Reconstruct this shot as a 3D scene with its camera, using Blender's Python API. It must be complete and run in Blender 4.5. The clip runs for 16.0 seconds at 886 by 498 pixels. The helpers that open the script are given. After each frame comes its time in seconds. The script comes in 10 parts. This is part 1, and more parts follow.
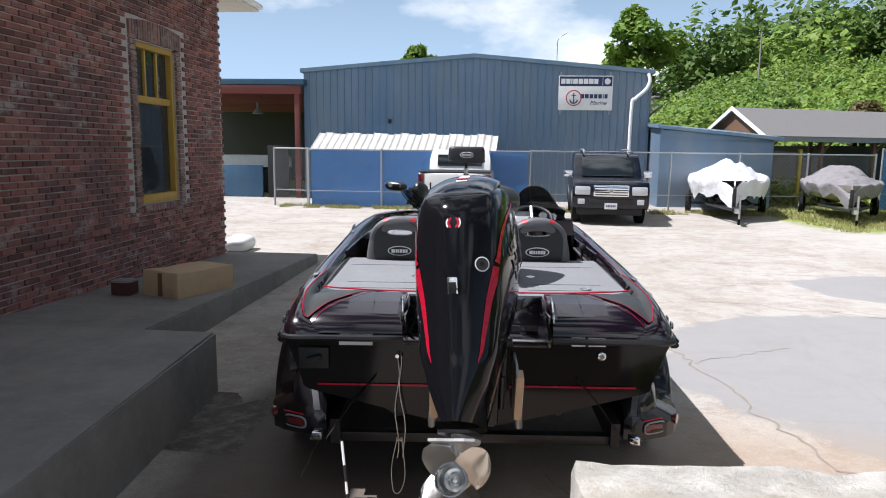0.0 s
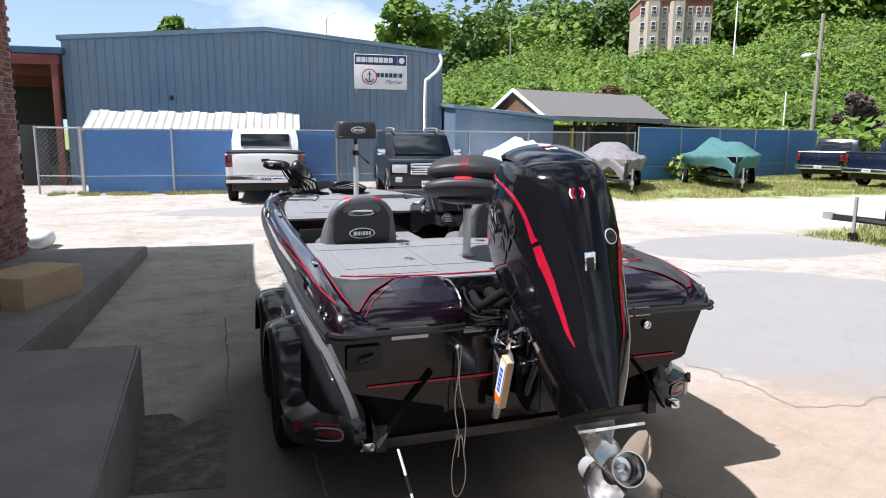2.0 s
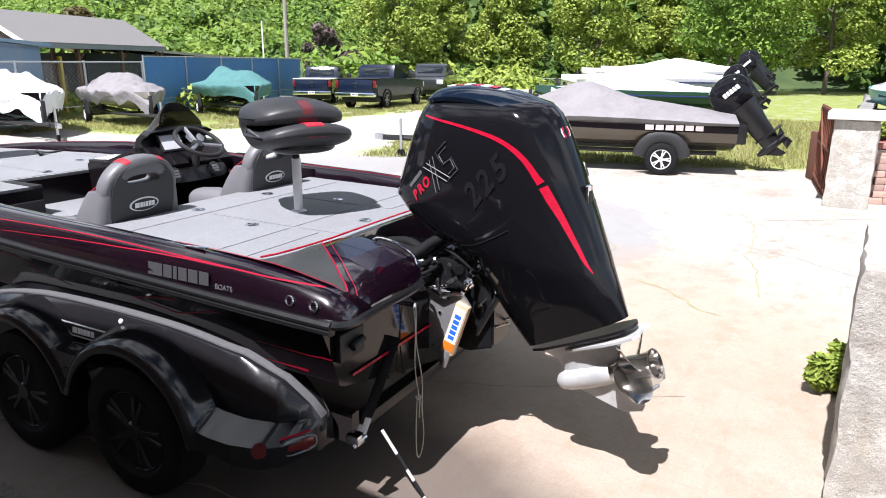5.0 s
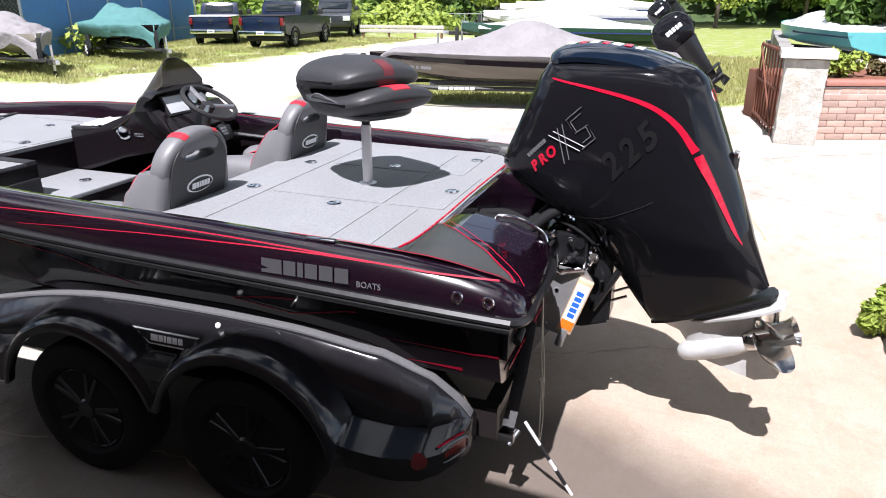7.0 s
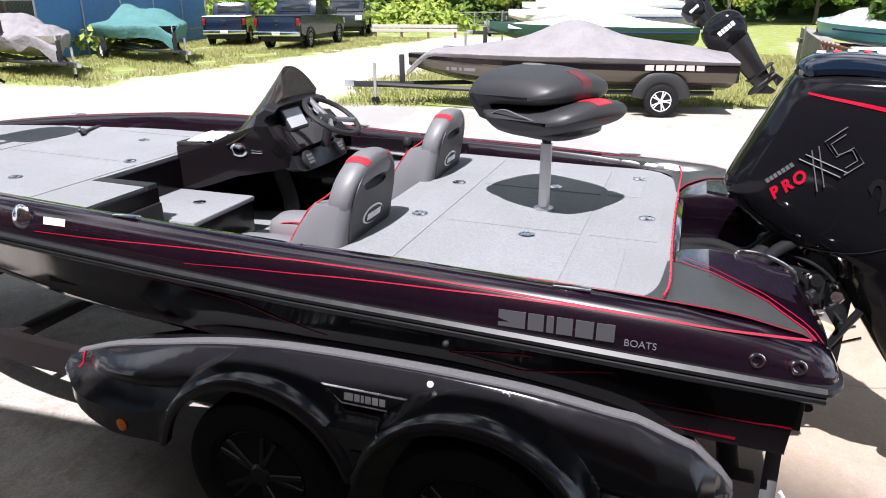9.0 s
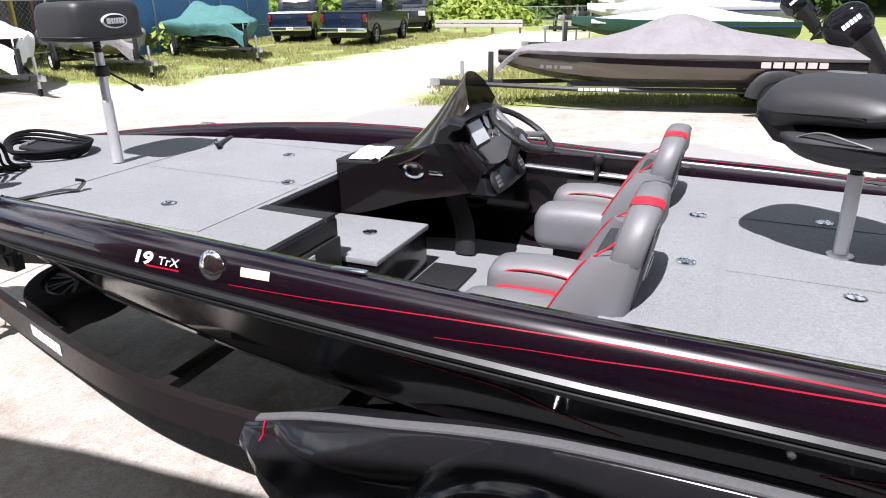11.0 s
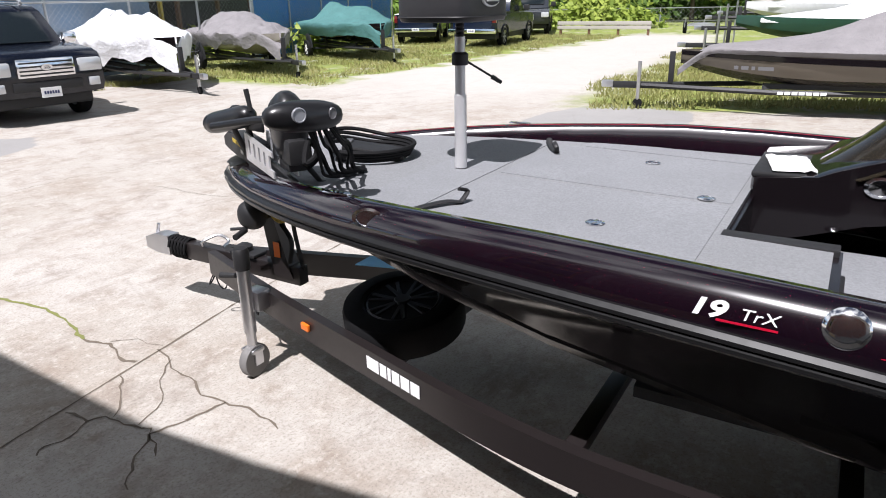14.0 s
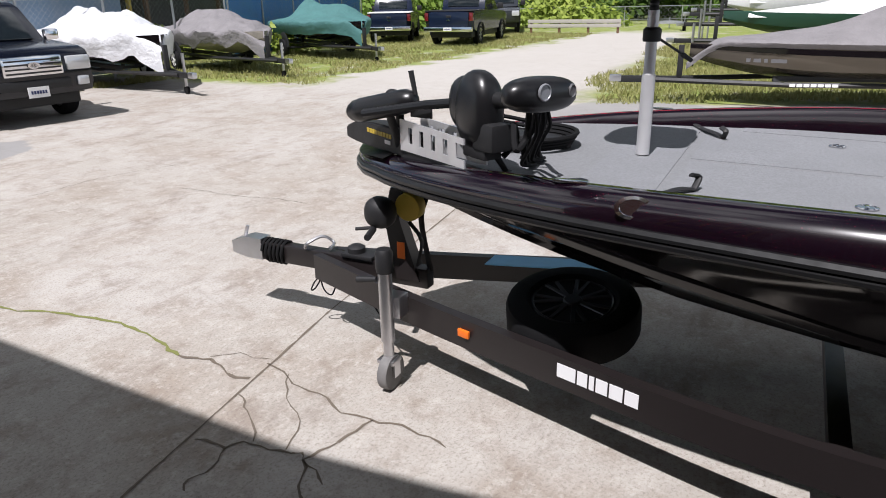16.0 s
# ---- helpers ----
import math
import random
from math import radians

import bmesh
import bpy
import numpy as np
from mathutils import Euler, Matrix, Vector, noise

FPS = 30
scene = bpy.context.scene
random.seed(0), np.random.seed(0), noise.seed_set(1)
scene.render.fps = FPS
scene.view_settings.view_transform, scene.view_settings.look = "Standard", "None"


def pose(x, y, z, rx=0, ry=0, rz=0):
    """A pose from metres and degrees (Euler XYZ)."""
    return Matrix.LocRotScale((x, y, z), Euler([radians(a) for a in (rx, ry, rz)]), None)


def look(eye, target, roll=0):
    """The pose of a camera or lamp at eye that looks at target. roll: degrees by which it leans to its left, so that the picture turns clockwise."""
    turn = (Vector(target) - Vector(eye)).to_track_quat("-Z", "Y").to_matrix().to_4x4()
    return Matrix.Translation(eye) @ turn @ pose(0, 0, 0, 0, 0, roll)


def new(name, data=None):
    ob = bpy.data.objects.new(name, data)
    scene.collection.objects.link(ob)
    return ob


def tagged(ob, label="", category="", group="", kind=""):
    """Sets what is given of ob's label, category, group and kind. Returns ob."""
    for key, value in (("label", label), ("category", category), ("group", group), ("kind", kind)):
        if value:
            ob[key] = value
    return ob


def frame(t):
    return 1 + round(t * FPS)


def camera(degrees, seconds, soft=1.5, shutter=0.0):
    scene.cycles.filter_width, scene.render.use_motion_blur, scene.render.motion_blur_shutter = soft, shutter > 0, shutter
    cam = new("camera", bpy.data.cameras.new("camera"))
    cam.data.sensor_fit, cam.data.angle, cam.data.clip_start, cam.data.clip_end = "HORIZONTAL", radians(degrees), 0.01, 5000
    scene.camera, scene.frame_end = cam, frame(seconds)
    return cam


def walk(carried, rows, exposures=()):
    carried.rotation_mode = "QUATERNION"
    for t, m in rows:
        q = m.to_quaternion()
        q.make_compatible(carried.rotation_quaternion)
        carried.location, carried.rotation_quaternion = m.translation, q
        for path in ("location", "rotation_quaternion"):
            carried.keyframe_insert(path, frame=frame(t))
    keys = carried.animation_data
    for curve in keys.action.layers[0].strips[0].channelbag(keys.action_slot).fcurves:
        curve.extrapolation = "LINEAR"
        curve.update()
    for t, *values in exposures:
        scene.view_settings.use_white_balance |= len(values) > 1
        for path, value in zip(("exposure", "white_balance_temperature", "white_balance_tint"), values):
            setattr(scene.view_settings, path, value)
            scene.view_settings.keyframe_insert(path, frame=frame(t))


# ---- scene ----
cam = camera(65.7, 16.0, soft=1.0)
PATH = [
    (0, (-0.16, 0.241, 2.145), (-0.314, 2.214, 1.856), 0.7),
    (0.5, (-0.544, 0.29, 2.147), (-0.527, 2.267, 1.846), 0.7),
    (1, (-0.963, 0.333, 2.122), (-0.771, 2.299, 1.814), 0.8),
    (1.5, (-1.354, 0.515, 2.086), (-0.974, 2.452, 1.76), 0.6),
    (2, (-1.727, 0.75, 2.053), (-1.209, 2.653, 1.718), 0.5),
    (2.5, (-2.054, 1.041, 2.013), (-1.361, 2.882, 1.652), 0.4),
    (3, (-2.319, 1.38, 2.036), (-1.422, 3.127, 1.658), 0.2),
    (3.5, (-2.672, 1.635, 2.034), (-1.565, 3.257, 1.654), 0.2),
    (4, (-2.928, 1.861, 2.045), (-1.586, 3.289, 1.644), 0.3),
    (4.5, (-3.163, 2.079, 2.08), (-1.641, 3.297, 1.632), 0.3),
    (4.7, (-3.271, 2.152, 2.088), (-1.694, 3.286, 1.611), 0.3),
    (6.8, (-3.625, 3.294, 2.194), (-1.899, 4.034, 1.507), 0.2),
    (7, (-3.614, 3.397, 2.195), (-1.889, 4.137, 1.504), 0.1),
    (7.5, (-3.555, 3.639, 2.216), (-1.833, 4.381, 1.52), -0.1),
    (8, (-3.576, 3.876, 2.216), (-1.851, 4.613, 1.521), -0.2),
    (8.2, (-3.596, 3.995, 2.213), (-1.869, 4.726, 1.519), -0.2),
    (10.3, (-3.392, 5.126, 2.215), (-1.686, 5.894, 1.509), -0.5),
    (10.5, (-3.357, 5.238, 2.21), (-1.659, 6.023, 1.503), -0.6),
    (11, (-3.267, 5.518, 2.205), (-1.6, 6.368, 1.499), -0.8),
    (11.5, (-3.25, 5.811, 2.183), (-1.626, 6.743, 1.481), -0.8),
    (12, (-3.283, 6.099, 2.171), (-1.682, 7.072, 1.472), -0.9),
    (12.5, (-3.261, 6.397, 2.147), (-1.681, 7.404, 1.447), -1.1),
    (13, (-3.263, 6.661, 2.15), (-1.705, 7.702, 1.452), -1.1),
    (13.5, (-3.326, 6.951, 2.128), (-1.775, 8.006, 1.435), -1.1),
    (14, (-3.417, 7.224, 2.085), (-1.869, 8.285, 1.392), -1.1),
    (14.5, (-3.511, 7.46, 2.053), (-1.965, 8.525, 1.364), -1.1),
    (15, (-3.644, 7.673, 2.048), (-2.085, 8.72, 1.361), -1.1),
    (15.5, (-3.76, 7.895, 2.04), (-2.169, 8.894, 1.354), -1.1),
    (16, (-3.734, 8.274, 1.977), (-2.118, 9.227, 1.285), -1.2),
]
walk(cam, [(t, look(eye, target, roll)) for t, eye, target, roll in PATH],
     exposures=[(0.0, 0.72, 6280, 10.5), (2.0, 0.88, 6250, 11), (4.5, 1.17, 6280, 12), (8.0, 1.27, 6330, 13), (10.5, 1.15, 6380, 12.5), (13.0, 0.90, 6380, 12), (15.0, 0.52, 6420, 11.5), (16.0, 0.40, 6420, 11.5)])

# ---- sun and sky ----
SUN_EL, SUN_AZ = 59.0, 183.6          # azimuth of the sun, degrees from +x towards +y
world = bpy.data.worlds.new("sky")
scene.world = world
world.use_nodes = True
wn, wl = world.node_tree.nodes, world.node_tree.links
sky = wn.new("ShaderNodeTexSky")
sky.sky_type, sky.sun_disc = "NISHITA", False
sky.sun_elevation, sky.sun_rotation = radians(SUN_EL), radians(90.0 - SUN_AZ)
sky.air_density, sky.dust_density, sky.ozone_density = 1.0, 0.6, 1.5
tc = wn.new("ShaderNodeTexCoord")
mp = wn.new("ShaderNodeMapping")
mp.inputs["Scale"].default_value = (1.0, 1.0, 2.2)
mp.inputs["Location"].default_value = (0.35, 0.1, 0.0)
cl = wn.new("ShaderNodeTexNoise")
cl.inputs["Scale"].default_value, cl.inputs["Detail"].default_value, cl.inputs["Roughness"].default_value = 2.3, 8.0, 0.55
rp = wn.new("ShaderNodeValToRGB")
rp.color_ramp.elements[0].position, rp.color_ramp.elements[1].position = 0.475, 0.60
mx = wn.new("ShaderNodeMix")
mx.data_type = "RGBA"
mx.inputs["B"].default_value = (34.0, 34.6, 35.6, 1)
wl.new(tc.outputs["Generated"], mp.inputs["Vector"])
wl.new(mp.outputs["Vector"], cl.inputs["Vector"])
wl.new(cl.outputs["Fac"], rp.inputs["Fac"])
wl.new(rp.outputs["Color"], mx.inputs["Factor"])
# pale haze that thickens towards the horizon all round
sp = wn.new("ShaderNodeSeparateXYZ")
wl.new(tc.outputs["Generated"], sp.inputs[0])
hz = wn.new("ShaderNodeMapRange")
hz.inputs["From Min"].default_value, hz.inputs["From Max"].default_value = 0.02, 0.50
hz.inputs["To Min"].default_value, hz.inputs["To Max"].default_value = 1.0, 0.0
wl.new(sp.outputs["Z"], hz.inputs["Value"])
mh = wn.new("ShaderNodeMix")
mh.data_type = "RGBA"
mh.inputs["B"].default_value = (17.5, 23.8, 32.0, 1)
wl.new(hz.outputs["Result"], mh.inputs["Factor"])
wl.new(sky.outputs["Color"], mh.inputs["A"])
wl.new(mh.outputs["Result"], mx.inputs["A"])
wl.new(mx.outputs["Result"], wn["Background"].inputs["Color"])
wn["Background"].inputs["Strength"].default_value = 0.021

sun = new("sun", bpy.data.lights.new("sun", "SUN"))
sun.data.energy, sun.data.angle, sun.data.color = 5.0, radians(0.55), (1.0, 0.966, 0.985)
_d = Vector((math.cos(radians(SUN_AZ)) * math.cos(radians(SUN_EL)), math.sin(radians(SUN_AZ)) * math.cos(radians(SUN_EL)), math.sin(radians(SUN_EL))))
sun.matrix_world = look(_d * 60, (0, 0, 0))


# ---- materials ----
class Mat:
    """Small builder round a Principled node."""

    def __init__(self, name, color, rough=0.6, metal=0.0, **more):
        self.m = bpy.data.materials.new(name)
        self.m.use_nodes = True
        self.n, self.l = self.m.node_tree.nodes, self.m.node_tree.links
        self.p = self.n["Principled BSDF"]
        self.p.inputs["Base Color"].default_value = (*color, 1)
        self.p.inputs["Roughness"].default_value = rough
        self.p.inputs["Metallic"].default_value = metal
        for k, v in more.items():
            self.p.inputs[k.replace("_", " ")].default_value = v
        self.coord = self.n.new("ShaderNodeTexCoord")
        self.top = None

    def noise(self, scale, detail=4.0, rough=0.55, stretch=None, space="Object"):
        t = self.n.new("ShaderNodeTexNoise")
        t.inputs["Scale"].default_value, t.inputs["Detail"].default_value, t.inputs["Roughness"].default_value = scale, detail, rough
        out = self.n.new("ShaderNodeNewGeometry").outputs["Position"] if space == "World" else self.coord.outputs[space]
        if stretch:
            m = self.n.new("ShaderNodeMapping")
            m.inputs["Scale"].default_value = stretch
            self.l.new(out, m.inputs["Vector"])
            out = m.outputs["Vector"]
        self.l.new(out, t.inputs["Vector"])
        return t.outputs["Fac"]

    def voronoi(self, scale, feature="F1", out="Distance", space="Object", stretch=None):
        t = self.n.new("ShaderNodeTexVoronoi")
        t.feature = feature
        t.inputs["Scale"].default_value = scale
        src = self.coord.outputs[space]
        if stretch:
            m = self.n.new("ShaderNodeMapping")
            m.inputs["Scale"].default_value = stretch
            self.l.new(src, m.inputs["Vector"])
            src = m.outputs["Vector"]
        self.l.new(src, t.inputs["Vector"])
        return t.outputs[out]

    def ramp(self, fac, lo, hi, a=(0, 0, 0), b=(1, 1, 1)):
        r = self.n.new("ShaderNodeValToRGB")
        r.color_ramp.elements[0].position, r.color_ramp.elements[1].position = lo, hi
        r.color_ramp.elements[0].color, r.color_ramp.elements[1].color = (*a, 1), (*b, 1)
        self.l.new(fac, r.inputs["Fac"])
        return r.outputs["Color"]

    def mix(self, fac, color, kind="MIX", strength=1.0):
        """Lays a colour (a tuple or a socket) over the base colour by fac."""
        x = self.n.new("ShaderNodeMix")
        x.data_type, x.blend_type = "RGBA", kind
        if strength != 1.0:
            k = self.n.new("ShaderNodeMath")
            k.operation = "MULTIPLY"
            k.inputs[1].default_value = strength
            self.l.new(fac, k.inputs[0])
            fac = k.outputs[0]
        self.l.new(fac, x.inputs["Factor"])
        if self.top:
            self.l.new(self.top, x.inputs["A"])
        else:
            x.inputs["A"].default_value = self.p.inputs["Base Color"].default_value
        if isinstance(color, tuple):
            x.inputs["B"].default_value = (*color, 1)
        else:
            self.l.new(color, x.inputs["B"])
        self.top = x.outputs["Result"]
        self.l.new(self.top, self.p.inputs["Base Color"])
        return self

    def bump(self, fac, strength=0.3, dist=0.01):
        b = self.n.new("ShaderNodeBump")
        b.inputs["Strength"].default_value, b.inputs["Distance"].default_value = strength, dist
        self.l.new(fac, b.inputs["Height"])
        old = self.p.inputs["Normal"].links
        if old:
            self.l.new(old[0].from_socket, b.inputs["Normal"])
        self.l.new(b.outputs["Normal"], self.p.inputs["Normal"])
        return self

    def gloss(self, fac, lo, hi):
        r = self.n.new("ShaderNodeMapRange")
        r.inputs["To Min"].default_value, r.inputs["To Max"].default_value = lo, hi
        self.l.new(fac, r.inputs["Value"])
        self.l.new(r.outputs["Result"], self.p.inputs["Roughness"])
        return self

    def per_object(self, lo, hi):
        """Brightness that differs from piece to piece."""
        o = self.n.new("ShaderNodeObjectInfo")
        return self._scale(o.outputs["Random"], lo, hi)

    def per_island(self, lo, hi):
        o = self.n.new("ShaderNodeNewGeometry")
        return self._scale(o.outputs["Random Per Island"], lo, hi)

    def _scale(self, out, lo, hi):
        r = self.n.new("ShaderNodeMapRange")
        r.inputs["To Min"].default_value, r.inputs["To Max"].default_value = lo, hi
        self.l.new(out, r.inputs["Value"])
        one = self.n.new("ShaderNodeValue")
        one.outputs[0].default_value = 1.0
        return self.mix(one.outputs[0], r.outputs["Result"], "MULTIPLY")


def plain(name, color, rough=0.5, metal=0.0, dirt=0.12, **more):
    """A painted, moulded or metal surface with faint dirt and uneven gloss."""
    m = Mat(name, color, rough, metal, **more)
    f = m.noise(7.0, 5.0)
    m.mix(m.ramp(f, 0.4, 0.75), tuple(c * 0.55 + 0.02 * min(1.0, 0.1 + 6.0 * max(color)) for c in color), strength=dirt * 2)
    m.gloss(m.noise(23.0, 4.0), max(0.02, rough - 0.06), min(1, rough + 0.1))
    return m.m


def gel_coat():
    m = Mat("flake_gel_coat", (0.0030, 0.0014, 0.0030), 0.2, 0.0, Specular_IOR_Level=0.3, Coat_Weight=1.0, Coat_Roughness=0.03, Coat_IOR=1.52)
    c = m.voronoi(330.0, out="Color")
    d = m.voronoi(330.0)
    pick = m.n.new("ShaderNodeSeparateColor")
    m.l.new(c, pick.inputs["Color"])
    a = m.ramp(pick.outputs["Red"], 0.968, 0.98)
    b = m.ramp(d, 0.22, 0.30, (1, 1, 1), (0, 0, 0))
    x = m.n.new("ShaderNodeMath")
    x.operation = "MULTIPLY"
    m.l.new(a, x.inputs[0])
    m.l.new(b, x.inputs[1])
    m.mix(m.noise(3.0, 2.0), (0.0058, 0.0014, 0.0054))
    m.mix(x.outputs[0], (0.40, 0.03, 0.08))
    return m.m


def carpet(name, color):
    m = Mat(name, color, 0.95)
    m.mix(m.noise(260.0, 3.0, 0.7), tuple(c * 0.45 for c in color), strength=0.9)
    m.mix(m.ramp(m.noise(2.0, 6.0), 0.42, 0.7), tuple(c * 1.3 for c in color), strength=0.2)
    m.mix(m.ramp(m.noise(55.0, 4.0, 0.7), 0.44, 0.62), tuple(c * 0.62 for c in color), strength=0.45)
    m.mix(m.ramp(m.noise(95.0, 3.0, 0.75), 0.46, 0.58), tuple(c * 0.55 for c in color), strength=0.55)
    m.bump(m.noise(300.0, 3.0, 0.7), 0.6, 0.004)
    return m.m


def vinyl(name, color, rough=0.48):
    m = Mat(name, color, rough)
    m.mix(m.noise(4.0, 3.0), tuple(c * 1.5 for c in color), strength=0.35)
    m.bump(m.voronoi(420.0), 0.18, 0.001)
    m.bump(m.noise(9.0, 2.0), 0.12, 0.01)
    return m.m


GEL = gel_coat()
HULL_BLACK = plain("hull_gloss_black", (0.0065, 0.005, 0.006), 0.06, 0.0, 0.03, Specular_IOR_Level=0.30)
COWL_BLACK = plain("cowl_gloss_black", (0.006, 0.006, 0.0075), 0.035, 0.0, 0.03, Specular_IOR_Level=0.25)
SATIN_BLACK = plain("satin_black", (0.008, 0.008, 0.009), 0.3)
MATT_BLACK = plain("matt_black_plastic", (0.010, 0.010, 0.011), 0.55)
RUBBER = plain("rubber", (0.0085, 0.0085, 0.0092), 0.75, 0.0, 0.1, Specular_IOR_Level=0.15)
RIM_BLACK = plain("rim_black", (0.010, 0.010, 0.011), 0.22, Specular_IOR_Level=0.3)
RED = plain("red_stripe", (0.38, 0.006, 0.026), 0.25, 0.0, 0.05, Coat_Weight=0.25, Specular_IOR_Level=0.2)
PIN_RED = plain("pinstripe_red", (0.25, 0.005, 0.022), 0.45, 0.0, 0.05, Specular_IOR_Level=0.1)
BRAND_DARK = plain("dark_metal_lettering", (0.075, 0.075, 0.08), 0.3, 0.4, 0.05)
POLE_AL = plain("anodised_pole", (0.66, 0.66, 0.67), 0.38, 0.55)
SILVER = plain("brushed_aluminium", (0.62, 0.62, 0.64), 0.32, 1.0)
CHROME = plain("chrome", (0.75, 0.75, 0.77), 0.08, 1.0, 0.06)
STEEL_PROP = plain("polished_steel", (0.62, 0.60, 0.57), 0.14, 1.0, 0.2)
GREY_PAINT = plain("grey_anodised", (0.30, 0.31, 0.33), 0.35, 0.4)
SKEG = plain("worn_silver_paint", (0.58, 0.58, 0.57), 0.42, 0.3, 0.35)
CARPET = carpet("grey_marine_carpet", (0.258, 0.266, 0.276))
GRIP = carpet("worn_grip_tape", (0.12, 0.12, 0.125))
CARPET_DARK = carpet("dark_marine_carpet", (0.060, 0.062, 0.064))
VINYL_DARK = vinyl("charcoal_vinyl", (0.020, 0.020, 0.022))
VINYL_GREY = vinyl("grey_vinyl", (0.11, 0.11, 0.116))
VINYL_RED = vinyl("red_vinyl", (0.38, 0.012, 0.025))
WHITE = plain("white_paint", (0.80, 0.80, 0.79), 0.4)
PLATE_RIM = plain("bright_plate_silver", (0.86, 0.86, 0.87), 0.45, 0.0, 0.02)
LETTER = plain("white_lettering", (0.75, 0.75, 0.75), 0.4, 0.0, 0.02)
LETTER_GREY = plain("grey_lettering", (0.14, 0.14, 0.147), 0.3, 0.3, 0.02)
YELLOW = plain("yellow_paint", (0.50, 0.36, 0.04), 0.6)
ORANGE = plain("orange_plastic", (0.75, 0.16, 0.015), 0.3)
BLUE_LABEL = plain("blue_label", (0.02, 0.12, 0.55), 0.35)
TAIL_RED = plain("red_lens", (0.12, 0.008, 0.010), 0.15, 0.0, 0.05, Coat_Weight=0.6)
ROPE = plain("rope_tan", (0.52, 0.48, 0.40), 0.9)


def carbon():
    m = Mat("carbon_weave", (0.014, 0.015, 0.015), 0.35, Specular_IOR_Level=0.35)
    m.mix(m.ramp(m.voronoi(60.0, stretch=(1.2, 4.5, 1)), 0.2, 0.5), (0.030, 0.032, 0.032))
    m.mix(m.ramp(m.voronoi(190.0, stretch=(3.0, 1.0, 1)), 0.2, 0.45), (0.038, 0.040, 0.040), strength=0.5)
    return m.m


CARBON = carbon()


def glass(name, color=(0.9, 0.92, 0.92), rough=0.02, alpha=0.25):
    m = Mat(name, color, rough, Alpha=alpha, Specular_IOR_Level=0.8)
    return m.m


SMOKE = glass("smoked_acrylic", (0.022, 0.018, 0.012), 0.04, 0.80)
CAR_GLASS = plain("vehicle_glass", (0.010, 0.014, 0.016), 0.04, 0.0, 0.02, Specular_IOR_Level=0.75)
CLEAR = plain("clear_lens", (0.55, 0.56, 0.57), 0.08, 0.3, 0.02)


# ---- mesh helpers ----
def mesh_of(bm, name, mat, smooth=True, angle=35.0):
    """Turns a bmesh into mesh data with its materials."""
    bmesh.ops.recalc_face_normals(bm, faces=bm.faces[:])
    me = bpy.data.meshes.new(name)
    if smooth:
        for f in bm.faces:
            f.smooth = True
        lim = radians(angle)
        for e in bm.edges:
            e.smooth = e.is_manifold and e.calc_face_angle(0.0) < lim
    bm.to_mesh(me)
    bm.free()
    for m in (mat if isinstance(mat, (list, tuple)) else [mat]):
        me.materials.append(m)
    return me


def part(name, bm, mat, parent, label="", smooth=True, angle=35.0):
    """Links a bmesh as one mesh object under a thing or under a part."""
    ob = new(name, mesh_of(bm, name, mat, smooth, angle))
    ob.parent = parent
    if label:
        tagged(ob, label)
    return ob


def thing(name, m, label, category, group="", kind=""):
    ob = new(name)
    ob.matrix_basis = m
    return tagged(ob, label, category, group, kind)


def solid(name, bm, mat, label, category, group="", kind="", m=None, smooth=True):
    """A thing or piece of the setting that is one mesh."""
    ob = new(name, mesh_of(bm, name, mat, smooth))
    if m is not None:
        ob.matrix_basis = m
    return tagged(ob, label, category, group, kind)


def B():
    return bmesh.new()


def box(bm, lo, hi, bevel=0.0, m=None, seg=2, mat=0):
    lo, hi = Vector(lo), Vector(hi)
    r = bmesh.ops.create_cube(bm, size=1.0, matrix=Matrix.Translation((lo + hi) / 2) @ Matrix.Diagonal((*(hi - lo), 1)))
    vs = r["verts"]
    if bevel:
        es = list({e for v in vs for e in v.link_edges})
        g = bmesh.ops.bevel(bm, geom=es, offset=bevel, segments=seg, profile=0.6, affect="EDGES")
        vs = list({v for f in g["faces"] for v in f.verts} | {v for v in vs if v.is_valid})
        vs = [v for v in vs if v.is_valid]
    if m is not None:
        bmesh.ops.transform(bm, matrix=m, verts=vs)
    if mat:
        for f in {f for v in vs for f in v.link_faces}:
            f.material_index = mat
    return bm


def ring(bm, pts):
    return [bm.verts.new(p) for p in pts]


def bridge(bm, a, b, closed=True, mat=0):
    n = len(a)
    for i in range(n if closed else n - 1):
        j = (i + 1) % n
        q = [a[i], a[j], b[j], b[i]]
        if len({id(v) for v in q}) == 4:
            try:
                bm.faces.new(q).material_index = mat
            except ValueError:
                pass


def loft(bm, rings, closed=True, caps=True, mat=0):
    """Skins a row of rings (lists of points of equal length)."""
    rs = [ring(bm, r) for r in rings]
    for a, b in zip(rs, rs[1:]):
        bridge(bm, a, b, closed, mat)
    if caps and closed:
        for r in (rs[0], rs[-1]):
            try:
                bm.faces.new(r).material_index = mat
            except ValueError:
                pass
    return rs


def frame_at(d):
    d = Vector(d).normalized()
    u = d.cross(Vector((0, 0, 1)) if abs(d.z) < 0.9 else Vector((1, 0, 0))).normalized()
    return u, d.cross(u).normalized()


